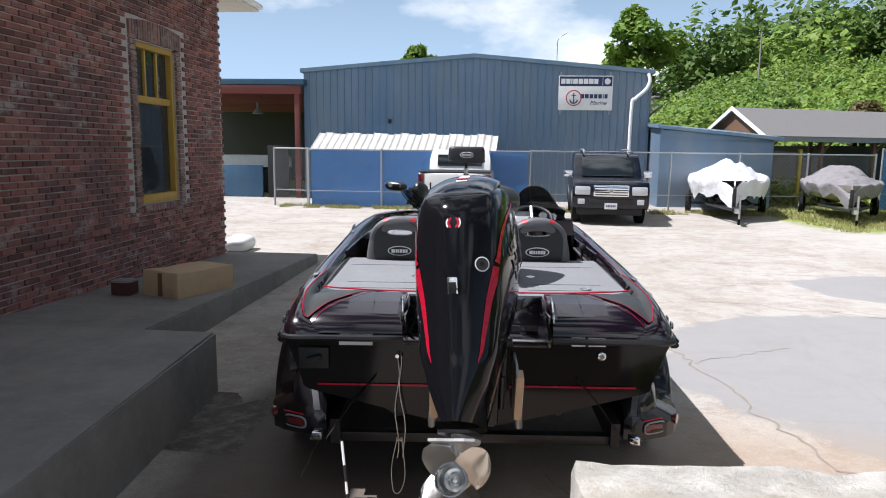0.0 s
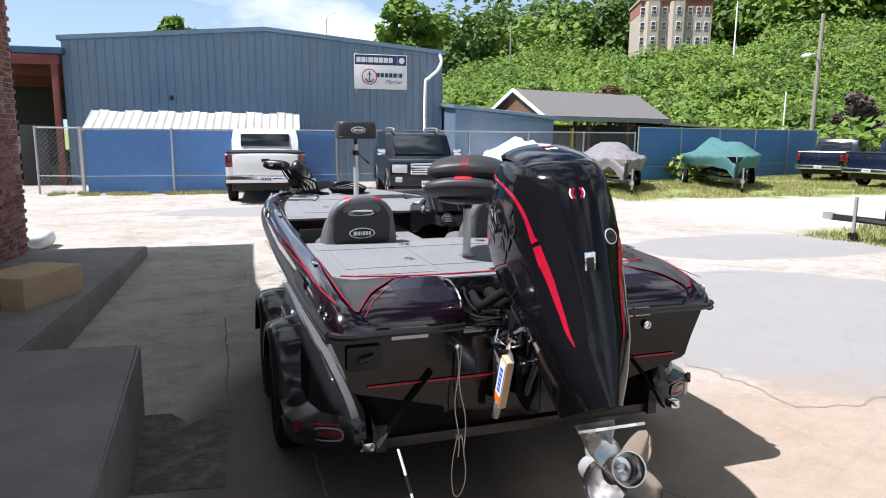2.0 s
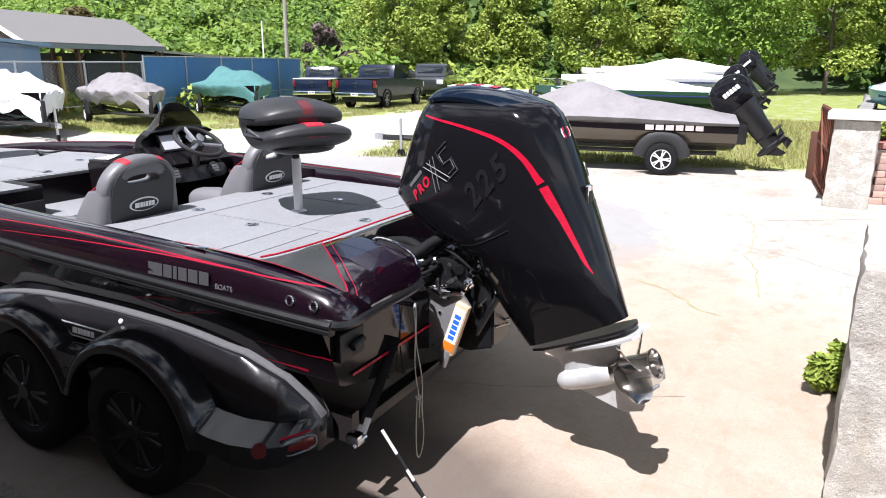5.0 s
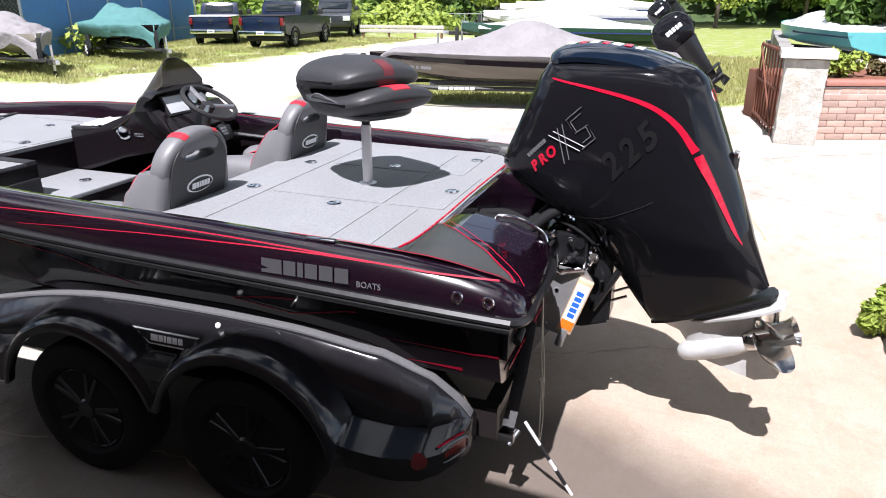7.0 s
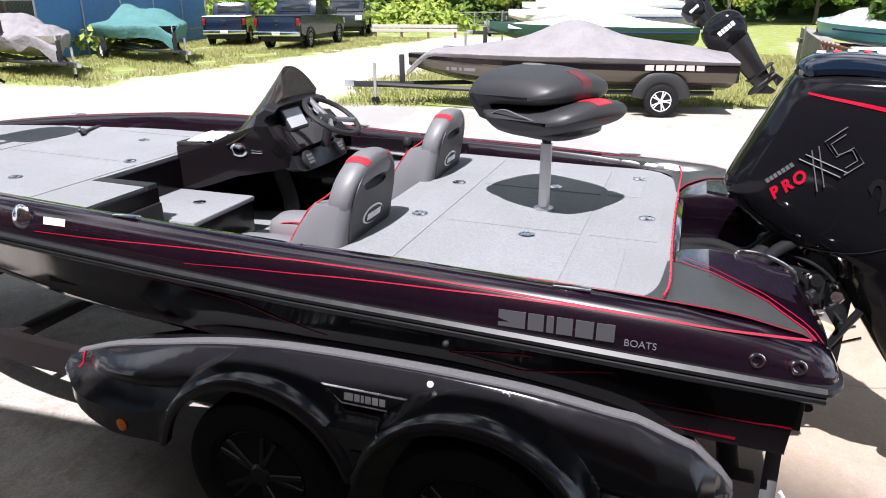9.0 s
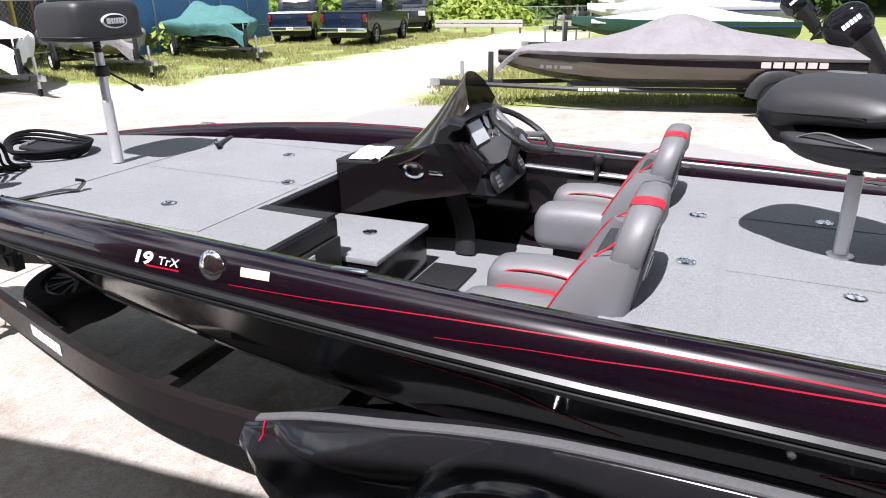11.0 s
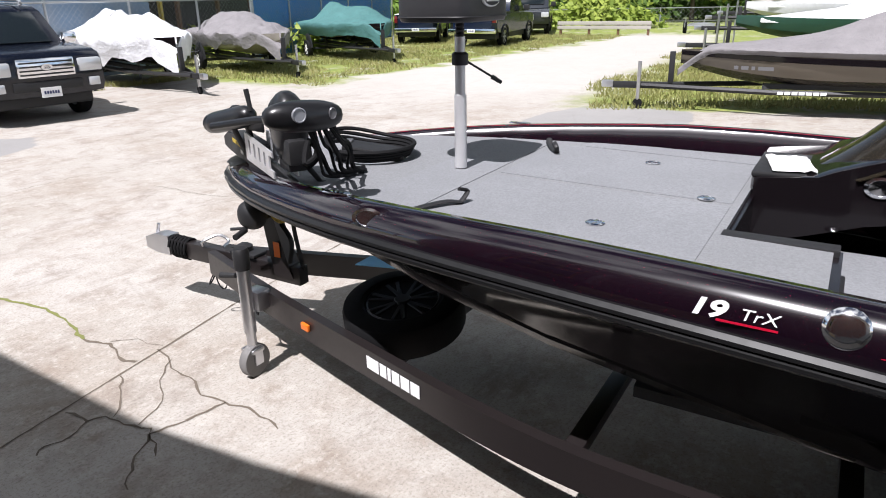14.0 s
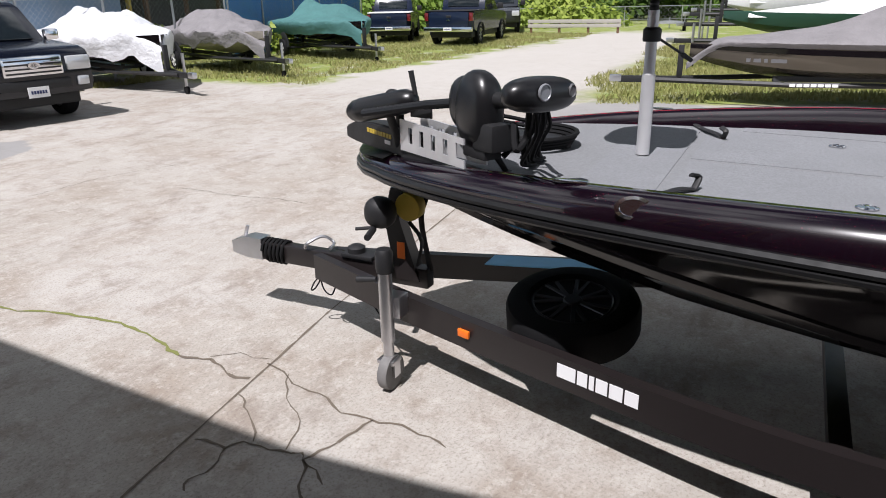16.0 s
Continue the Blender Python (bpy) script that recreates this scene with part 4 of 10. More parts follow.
def hull_side(y):
    """Points from the keel out to the rub rail, starboard side."""
    b, z = beam(y), rail_z(y)
    cb, cz, kz = min(interp(y, *CB), b * 0.96), interp(y, *CZ), interp(y, *KZ)
    cz = min(cz, z - 0.05)
    kz = min(kz, cz - 0.01)
    s1 = Vector((cb * 0.46, y, kz + (cz - kz) * 0.40))
    return [Vector((0, y, kz)), s1, s1 + Vector((0.018 * min(1, cb * 2), 0, -0.018)), Vector((cb * 0.52, y, kz + (cz - kz) * 0.46)),
            Vector((cb * 0.97, y, cz - (cz - kz) * 0.12)), Vector((cb, y, cz - 0.012)), Vector((cb, y, cz)), Vector((cb + (b - cb) * 0.30, y, cz + (z - cz) * 0.33)),
            Vector((cb + (b - cb) * 0.72, y, cz + (z - cz) * 0.7)), Vector((b - 0.012, y, z - 0.045))]


bm = B()
rings = []
for y in YS:
    h = hull_side(y)
    rings.append([Vector((-p.x, p.y, p.z)) for p in reversed(h[1:])] + h)
rs = loft(bm, rings, False, False)
bm.faces.new(rs[0])
part("hull", bm, HULL_BLACK, boat, "gloss black hull with faint strakes", angle=28)

# moulded cap that rolls over from the rub rail to the deck
for s in (-1, 1):
    bm = B()
    rings = []
    for y in [-0.105, -0.10, -0.08, -0.04, 0.0, *YS[1:]]:
        b, z, q = beam(y) - interp(y, [-0.105, -0.10, -0.08, -0.04, 0.02], [0.07, 0.05, 0.025, 0.008, 0.0]), rail_z(y), ridge(y) * interp(y, [-0.105, -0.10, -0.08, -0.04, 0.02, 0.25], [0.06, 0.25, 0.45, 0.62, 0.76, 1.0])
        xi = max(b - 0.165, b * 0.25)
        w = b - xi
        zd = min(deck_z(y) - 0.01, z + q * 0.8)
        pr = [(b - 0.008, z - 0.015), (b - 0.004, z + q * 0.26), (b - w * 0.075, z + q * 0.50), (b - w * 0.18, z + q * 0.71), (b - w * 0.31, z + q * 0.87), (b - w * 0.48, z + q * 0.97), (b - w * 0.72, z + q * 0.985), (xi + w * 0.12, z + q * 0.84), (xi, zd), (xi - 0.005, zd - 0.03)]
        rings.append([(s * x, y, zz) for x, zz in pr])
    loft(bm, rings, False, False)
    part("gunwale_cap", bm, GEL, boat, "purple black metal flake gunwale", angle=50)
    bm = B()
    rings = []
    for y in [-0.06, *YS]:
        b, z = beam(y), rail_z(y)
        rings.append([(s * (b + dx), y, z + dz) for dx, dz in ((-0.02, 0.012), (0.008, 0.012), (0.022, 0.0), (0.022, -0.012), (0.012, -0.018), (0.022, -0.024), (0.022, -0.036), (0.008, -0.048), (-0.02, -0.048))])
    loft(bm, rings, True, True)
    part("rub_rail", bm, plain("rub_rail_rubber", (0.008, 0.008, 0.0085), 0.30, 0.0, 0.1, Specular_IOR_Level=0.36), boat, "ribbed black rub rail", angle=25)


def pin(path, w, name="pinstripe", mat=None, h=0.0015):
    """A painted line as a thin ribbon; path: points with an outward normal each."""
    bm = B()
    L, R = [], []
    P = [Vector(p) for p, _ in path]
    for i, (p, nrm) in enumerate(path):
        d = (P[min(i + 1, len(P) - 1)] - P[max(i - 1, 0)]).normalized()
        nrm = Vector(nrm).normalized()
        sd = d.cross(nrm).normalized()
        ww = 0.8 * (w(i / (len(path) - 1)) if callable(w) else w)
        L.append(bm.verts.new(P[i] + nrm * h + sd * ww / 2))
        R.append(bm.verts.new(P[i] + nrm * h - sd * ww / 2))
    bridge(bm, L, R, False)
    return part(name, bm, mat or PIN_RED, boat, smooth=False)


def on_cap(s, y, k):
    """A place on the cap: k from 0 at the rail to 1 on the ridge, and its normal."""
    b, z, q = beam(y), rail_z(y), ridge(y)
    w = b - max(b - 0.165, b * 0.25)
    xs_ = [b - 0.004, b - 0.004, b - w * 0.075, b - w * 0.18, b - w * 0.31, b - w * 0.48, b - w * 0.72, b - w * 0.88]
    zs_ = [z, z + q * 0.26, z + q * 0.50, z + q * 0.71, z + q * 0.87, z + q * 0.97, z + q * 0.985, z + q * 0.84]
    ks = [0, 0.20, 0.40, 0.56, 0.76, 1.0, 1.3, 1.5]
    x, zz = interp(k, ks, xs_), interp(k, ks, zs_)
    x2, z2 = interp(k + 0.05, ks, xs_), interp(k + 0.05, ks, zs_)
    n = Vector((z2 - zz, 0, x - x2))
    return Vector((s * x, y, zz)), Vector((s * n.x, 0.0, n.z))


def on_side(s, y, k):
    """A place on the topside: k from 0 at the chine to 1 at the rail."""
    h = hull_side(y)[6:]
    ks = [0, 0.33, 0.7, 1.0]
    p = Vector([interp(k, ks, [q[i] for q in h]) for i in range(3)])
    q = Vector([interp(min(1, k + 0.04), ks, [q[i] for q in h]) for i in range(3)])
    d = q - p if (q - p).length > 1e-6 else Vector((0.1, 0, 1))
    return Vector((s * p.x, p.y, p.z)), Vector((s * d.z, 0, -d.x))


for s in (-1, 1):
    # upper and lower line on the gunwale, both running out forward
    ys = np.linspace(0.0, 3.06, 44)
    pin([on_cap(s, y, interp(y, [0, 0.27, 1.2, 1.75, 2.25, 2.5, 2.8, 3.06], [0.74, 0.66, 0.67, 0.64, 0.51, 0.43, 0.315, 0.235])) for y in ys], lambda t: 0.0105 * (1 - 0.65 * t))
    ys = np.linspace(0.50, 2.28, 30)
    pin([on_cap(s, y, interp(y, [0.5, 0.74, 1.15, 1.6, 2.0, 2.28], [0.655, 0.625, 0.53, 0.45, 0.34, 0.20])) for y in ys], lambda t: 0.0095 * (1 - 0.7 * t))
    ys = np.linspace(0.75, 6.1, 60)
    pin([on_cap(s, y, 1.34) for y in ys], 0.004)
    # on the topside: long tapering line, a fork and two dashes near the stern
    ys = np.linspace(1.70, 2.72, 18)
    pin([on_side(s, y, interp(y, [1.7, 1.88, 2.08, 2.42, 2.72], [0.42, 0.53, 0.735, 0.84, 0.93])) for y in ys], lambda t: 0.006 + 0.004 * math.sin(math.pi * t))
    pin([on_side(s, y, 0.57 + 0.20 * (1.18 - y) / 0.32) for y in np.linspace(0.86, 1.18, 8)], lambda t: 0.014 * (1 - t) + 0.003)
    pin([on_side(s, y, interp(y, [0.58, 0.89, 1.18], [0.74, 0.475, 0.56])) for y in np.linspace(0.58, 1.18, 12)], lambda t: 0.008)
    pin([on_side(s, y, 0.36 + 0.02 * (y < 0.1)) for y in np.linspace(-0.0, 0.50, 10)], lambda t: 0.013 * (1 - t) + 0.003)
    pin([on_side(s, y, 0.06) for y in np.linspace(0.16, 0.40, 6)], lambda t: 0.020 * (1 - t) + 0.003)

# stern corner castings, boarding platforms and splash well
CAST = [(0.44, 1.20), (0.40, 1.222), (0.30, 1.236), (0.12, 1.215), (-0.02, 1.170), (-0.085, 1.115), (-0.095, 1.075), (-0.06, 1.05), (0.0, 1.045), (0.44, 1.045)]


def stern_top(x, y):
    """Height of the moulding at the stern: the casting or the gunwale, whichever is higher."""
    zc = interp(y, [-0.085, -0.02, 0.12, 0.30, 0.40, 0.44], [1.115, 1.170, 1.215, 1.236, 1.222, 1.20]) + interp(x, [0.44, 0.70, 0.90, 0.97, 1.03, 1.07], [0, 0.005, 0.004, -0.006, -0.02, -0.045]) if y < 0.46 else 0.0
    k = interp(y, [-0.105, -0.10, -0.08, -0.04, 0.02, 0.25], [0.06, 0.25, 0.45, 0.62, 0.76, 1.0])
    b, z, q = beam(y), rail_z(y), ridge(y) * k
    w = b - max(b - 0.165, b * 0.25)
    cp = interp(x, [b - w * 0.88, b - w * 0.72, b - w * 0.48, b - w * 0.26, b - w * 0.10], [z + q * 0.84, z + q * 0.97, z + q, z + q * 0.90, z + q * 0.66]) if x > b - w * 0.9 else 0.0
    return max(zc, cp, deck_z(max(1.0, y)) if y > 0.44 else 0.0)


for s in (-1, 1):
    bm = B()
    prof = CAST
    rings = []
    for x, dy, dz in ((0.42, 0.06, -0.03), (0.44, 0.02, 0.0), (0.70, 0.0, 0.005), (0.90, 0.0, 0.004), (0.97, 0.003, -0.006), (1.03, 0.012, -0.02), (1.07, 0.03, -0.045)):
        rings.append([(s * x, y + dy if y < 0.2 else y, z + dz) for y, z in prof])
    loft(bm, rings)
    part("stern_casting", bm, GEL, boat, "rounded purple flake stern corner", angle=45)
    # carbon look pad between the deck's corner and the gunwale
    deck_e = spline([(0.56, 0.452, 0), (0.70, 0.462, 0), (0.84, 0.478, 0), (0.94, 0.52, 0), (1.005, 0.60, 0), (1.04, 0.72, 0), (1.052, 0.92, 0)], 4)
    out_e = spline([(0.555, 0.446, 0), (0.68, 0.350, 0), (0.80, 0.215, 0), (0.92, 0.075, 0), (1.02, -0.028, 0), (1.075, 0.30, 0), (1.062, 0.92, 0)], 4)
    bm = B()
    rows = []
    for a, b2 in zip(deck_e, out_e):
        row = []
        for k in range(9):
            q = a.lerp(b2, k / 8)
            row.append((s * q.x, q.y, stern_top(q.x, q.y) + 0.006))
        rows.append(row)
    rs = [ring(bm, r) for r in rows]
    for p, q in zip(rs, rs[1:]):
        bridge(bm, p, q, False)
    part("grip_pad", bm, CARBON, boat, "textured carbon look step pad", smooth=True)
    edge_l = [(s * p.x, p.y, stern_top(p.x, p.y) + 0.008) for p in out_e]
    pin([(p, (0, 0, 1)) for p in edge_l], 0.009)
    pin([((s * (p.x - 0.028), p.y - 0.030, stern_top(p.x - 0.028, p.y - 0.030) + 0.006), (0, 0, 1)) for p in out_e[1:16]], 0.005)
    bm = B()
    tube(bm, spline([(s * 0.465, 0.20, 1.215), (s * 0.455, 0.18, 1.245), (s * 0.45, 0.08, 1.235), (s * 0.445, -0.02, 1.185), (s * 0.445, -0.045, 1.14)], 5), 0.008, 8)
    part("grab_handle", bm, CHROME, boat, "stainless grab handle")
WELL = plain("well_gloss_black", (0.012, 0.011, 0.012), 0.07, 0.0, 0.1, Specular_IOR_Level=0.9, Coat_Weight=1.0, Coat_IOR=1.8)
for q in (((-0.42, 0.0, 0.98), (0.42, 0.43, 1.02)), ((-0.42, 0.41, 1.02), (0.42, 0.44, 1.20)), ((-0.445, 0.0, 0.98), (-0.42, 0.43, 1.17)), ((0.42, 0.0, 0.98), (0.445, 0.43, 1.17))):
    part("splash_well", box(B(), *q, 0.004), WELL, boat, "mirror gloss black splash well")

bm = B()
tube(bm, spline([(-1.0, 0.45, 1.243), (-0.85, 0.435, 1.235), (-0.5, 0.44, 1.222), (0, 0.445, 1.222), (0.5, 0.44, 1.222), (0.85, 0.435, 1.235), (1.0, 0.45, 1.243)], 5), 0.005, 6)
part("deck_edge_trim", bm, RED, boat, "red aft deck edging")

for s in (-1, 1):
    bm = B()
    tube(bm, spline([(s * 1.155, 0.0, 1.055), (s * 1.13, -0.075, 1.05), (s * 1.05, -0.105, 1.048), (s * 0.9, -0.10, 1.05), (s * 0.6, -0.10, 1.05), (s * 0.44, -0.07, 1.045)], 6), 0.020, 8)
    part("stern_rail", bm, SATIN_BLACK, boat, "black rail round the stern corner")
    for x in (0.545, 0.70):
        bm = B()
        loft(bm, [[(s * (x - 0.075), y, z), (s * (x + 0.075), y, z), (s * (x + 0.075), y, z - 0.012), (s * (x - 0.075), y, z - 0.012)] for y, z in ((0.30, 1.2445), (0.12, 1.2235), (-0.01, 1.1775))])
        part("step_pad", bm, plain("pad_gloss", (0.012, 0.009, 0.016), 0.14, 0, 0.05, Coat_Weight=0.6), boat, smooth=False)

# through hull fittings at the stern
for y in (0.15, 0.03):
    for s in (-1, 1):
        p, n = on_cap(s, y, 0.30)
        u, v = frame_at(n)
        bm = B()
        tube(bm, [p + n.normalized() * 0.004 + (u * math.cos(a) + v * math.sin(a)) * 0.019 for a in np.linspace(0, 2 * math.pi, 17)[:-1]], 0.006, 6, True)
        fit_ = part("drain_fitting", bm, CHROME, boat, "chrome drain fitting")

# decks
def deck_part(name, ya, yb, xa, xb, seams=None, n=10, mat=None, lift=0.0):
    """A carpeted deck panel between two lines; xa, xb: functions of y."""
    bm = B()
    top, bot = [], []
    ys = np.linspace(ya, yb, n)
    rows = [[(xa(y) + (xb(y) - xa(y)) * k / 6, y, deck_z(y) + lift) for k in range(7)] for y in ys]
    rs = [ring(bm, r) for r in rows]
    for p, q in zip(rs, rs[1:]):
        bridge(bm, p, q, False)
    g = bmesh.ops.extrude_face_region(bm, geom=bm.faces[:])
    bmesh.ops.translate(bm, vec=(0, 0, -0.035), verts=[v for v in g["geom"] if isinstance(v, bmesh.types.BMVert)])
    return part(name, bm, mat or CARPET, boat)


def xin(y):
    return max(beam(y) - 0.15, 0.04)


def rear_x(y):
    return min(xin(y), 0.80 + (y - 0.44) * 1.6) if y < 0.60 else xin(y)


deck_part("rear_deck", 0.44, 1.84, lambda y: -rear_x(y), rear_x, n=24)
LID = carpet("lid_carpet", (0.266, 0.275, 0.289))


def lid(x0, y0, x1, y1, name="hatch_lid"):
    """A carpeted hatch lid, proud of the deck by its pile, with a latch."""
    bm = B()
    za, zb = deck_z(y0), deck_z(y1)
    pts = [(x0, y0), (x1, y0), (x1, y1), (x0, y1)]
    lo_ = [(x, y, deck_z(y) - 0.01) for x, y in pts]
    hi_ = [(x, y, deck_z(y) + 0.003) for x, y in pts]
    loft(bm, [lo_, hi_])
    bmesh.ops.bevel(bm, geom=[e for e in bm.edges], offset=0.004, segments=2, affect="EDGES")
    return part(name, bm, LID, boat)


def latch(x, y, dz=0.005):
    bm = B()
    lathe(bm, [(0.036, 0.0), (0.038, 0.003), (0.030, 0.006), (0.027, 0.003), (0.0, 0.003)], seg=20)
    box(bm, (-0.024, -0.006, 0.002), (0.024, 0.006, 0.007), 0.002)
    laid("hatch_latch", bm, CHROME, boat, pose(x, y, deck_z(y) + dz), "chrome flush latch")


for x0, y0, x1, y1 in ((-0.90, 0.83, -0.36, 1.48), (-0.33, 0.83, 0.33, 1.48), (0.36, 0.83, 0.90, 1.48), (-0.95, 0.62, -0.36, 0.80), (-0.33, 0.50, 0.33, 0.80), (0.36, 0.62, 0.95, 0.80), (-0.98, 1.51, 0.98, 1.72)):
    lid(x0, y0, x1, y1)
for x, y in ((-0.42, 1.06), (0.43, 1.09), (-0.30, 1.62), (0.32, 1.62), (0.0, 0.57), (0.76, 0.66)):
    latch(x, y)
deck_part("front_deck", 3.55, 6.12, lambda y: -xin(y), xin, n=30)
deck_part("front_deck_port", 3.19, 3.55, lambda y: -xin(y), lambda y: -0.335, n=4)
for x0, y0, x1, y1 in ((-0.78, 3.58, -0.02, 4.66), (0.02, 3.58, 0.78, 4.66), (-0.98, 3.30, -0.80, 4.5), (0.80, 3.58, 0.98, 4.5), (-0.80, 4.70, 0.80, 5.02)):
    lid(x0, y0, x1, y1)
for x, y in ((-0.51, 3.997), (0.572, 4.056), (0.041, 3.692)):
    latch(x, y)
bm = B()
rings = []
for y in (5.98, 6.1, 6.2, 6.3, 6.36, 6.39):
    b = beam(y)
    z = rail_z(y) + ridge(y)
    rings.append([(b * k, y, z + 0.012 * (1 - k * k) + 0.004) for k in np.linspace(-0.98, 0.98, 9)])
loft(bm, rings, False, False)
part("bow_panel", bm, SATIN_BLACK, boat, "black bow panel")

# pull straps on the front deck
for s in (-1, 1):
    bm = B()
    pts = spline([(s * 0.54, 4.57, deck_z(4.5) + 0.012), (s * 0.60, 4.62, deck_z(4.5) + 0.022), (s * 0.75, 4.70, deck_z(4.5) + 0.014), (s * 0.90, 4.76, deck_z(4.5) + 0.012)], 5)
    tube(bm, pts, 0.018, 8, flat=0.35)
    tube(bm, spline([(s * 0.54, 4.57, deck_z(4.5) + 0.012), (s * 0.50, 4.56, deck_z(4.5) + 0.05), (s * 0.53, 4.585, deck_z(4.5) + 0.065)], 4), 0.014, 8, flat=0.5)
    part("rod_strap", bm, MATT_BLACK, boat, "black webbing rod strap")

# cockpit
COCKPIT = plain("dark_cockpit_liner", (0.006, 0.0042, 0.0055), 0.16, 0.0, 0.05, Specular_IOR_Level=0.3)
bm = B()
loft(bm, [[(-w, y, 0.78), (w, y, 0.78), (w, y, 0.75), (-w, y, 0.75)] for y, w in ((1.80, 0.80), (2.9, 0.78), (3.55, 0.62))])
part("cockpit_floor", bm, CARPET, boat, smooth=False)
for q in (((-1.04, 1.80, 0.86), (1.04, 1.835, 1.165)), ((-1.0, 3.16, 0.93), (-0.335, 3.19, 1.22)), ((-0.355, 3.19, 0.78), (-0.335, 3.55, 1.22)),
          ((-0.335, 3.53, 0.78), (0.6, 3.56, 1.22)), ((0.6, 3.53, 0.93), (1.04, 3.56, 1.22)), ((-1.075, 1.80, 0.95), (-1.045, 3.2, 1.28)), ((1.045, 1.80, 0.95), (1.075, 3.56, 1.28)), ((-0.82, 1.80, 0.72), (0.82, 1.835, 0.86))):
    part("cockpit_panel", box(B(), *q), COCKPIT, boat, smooth=False)
for s in (-1, 1):
    bm = B()
    loft(bm, [[(s * 0.78, y, 0.78), (s * 1.05, y, 0.97), (s * 1.06, y, 0.96), (s * 0.79, y, 0.76)] for y in (1.82, 2.9)])
    part("cockpit_panel", bm, COCKPIT, boat, smooth=False)
bm = B()
box(bm, (-0.30, 2.98, 0.78), (0.27, 3.53, 1.0), 0.012)
part("step_box", bm, COCKPIT, boat)
bm = B()
box(bm, (-0.31, 2.97, 0.995), (0.28, 3.53, 1.025), 0.01)
part("step_lid", bm, LID, boat, "carpeted step lid")
latch(0.036, 3.20, -0.208)
bm = B()
box(bm, (-0.40, 3.17, 1.17), (-0.325, 3.56, 1.244), 0.006)
part("drink_holder", bm, MATT_BLACK, boat, "black drink holder panel")
bm = B()
box(bm, (-0.9, 3.14, 0.86), (-0.34, 3.165, 1.14), 0.01)
box(bm, (-0.66, 2.99, 0.95), (-0.36, 3.15, 1.0), 0.015)
part("dash_tray", bm, MATT_BLACK, boat, "black passenger dash tray")
laid("warning_label", bars([0.11], 0.05, 0), LETTER, boat, pose(-0.62, 3.137, 1.10, 90))
bm = B()
box(bm, (-0.02, 2.70, 0.78), (0.30, 2.95, 0.80), 0.01)
part("foot_plate", bm, MATT_BLACK, boat)

# console and windscreen
CX0, CX1 = 0.30, 1.02
bm = B()
prof = [(3.56, 0.98), (3.56, 1.30), (3.30, 1.33), (3.24, 1.36), (2.93, 1.47), (2.80, 1.47), (2.66, 1.33), (2.70, 1.22), (2.86, 1.18), (3.10, 1.13), (3.30, 1.06)]
rings = []
for x, ins in ((CX0 + 0.0, 0.035), (CX0 + 0.03, 0.008), (CX0 + 0.08, 0.0), (CX1 - 0.08, 0.0), (CX1, 0.0)):
    cy, cz = 3.05, 1.25
    rings.append([(x, cy + (y - cy) * (1 - ins), cz + (z - cz) * (1 - ins)) for y, z in prof])
loft(bm, rings)
part("console", bm, HULL_BLACK, boat, "gloss black console moulding", angle=40)
bm = B()
box(bm, (CX0 + 0.02, 3.27, 1.30), (0.78, 3.56, 1.325), 0.01)
part("console_shelf", bm, MATT_BLACK, boat)
bm = B()
hood = [(2.97, 1.46), (2.93, 1.555), (2.86, 1.60), (2.78, 1.585), (2.80, 1.57), (2.84, 1.56), (2.875, 1.52), (2.80, 1.40), (2.66, 1.28), (2.62, 1.19), (2.72, 1.18), (2.86, 1.34)]
rings = []
for x, k in ((0.30, 0.86), (0.34, 0.97), (0.42, 1.0), (0.62, 1.02), (0.82, 1.0), (0.90, 0.97), (0.95, 0.86)):
    rings.append([(x, 2.80 + (y - 2.80) * k, 1.36 + (z - 1.36) * k) for y, z in hood])
loft(bm, rings)
part("dash_hood", bm, SATIN_BLACK, boat, "black dash hood round the gauges", angle=40)
dashm = basis((0.52, 2.805, 1.475), (1, 0, 0), (0, 0.50, 0.86))
# pale grey base colour stands in for the reflection on the screen
SCREENM = plain("display_reflection_grey", (0.46, 0.48, 0.50), 0.12)
laid("display", box(B(), (-0.11, -0.075, 0.0), (0.11, 0.075, 0.03), 0.008), MATT_BLACK, boat, dashm)
laid("display_screen", box(B(), (-0.095, -0.06, 0.0301), (0.095, 0.06, 0.034)), SCREENM, boat, dashm, "fishfinder screen with a painted pale reflection")
for gx, gy, r in ((0.21, 0.03, 0.045), (0.31, 0.02, 0.04), (0.21, -0.07, 0.035), (0.31, -0.08, 0.035)):
    laid("gauge", lathe(B(), [(r, 0), (r, 0.018), (r * 0.85, 0.02), (r * 0.8, 0.012), (0, 0.012)], seg=20), [CHROME], boat, dashm @ pose(gx, gy, 0.0), "small round chrome rimmed gauge")
    laid("gauge_face", lathe(B(), [(r * 0.78, 0.013), (0.0, 0.0135)], seg=20), LETTER, boat, dashm @ pose(gx, gy, 0.0))
for x in (0.40, 0.80):
    mm = basis((x, 2.635, 1.255), (1, 0, 0), (0, 0.42, 0.9))
    laid("switch_pad", lathe(B(), [(0.058, 0), (0.058, 0.016), (0.05, 0.02), (0, 0.02)], seg=20), MATT_BLACK, boat, mm, "round switch pad")
    for k in range(3):
        laid("switch", box(B(), (-0.03, -0.03 + 0.022 * k, 0.02), (0.03, -0.014 + 0.022 * k, 0.026), 0.002), LETTER_GREY, boat, mm)
bm = B()
rows = []
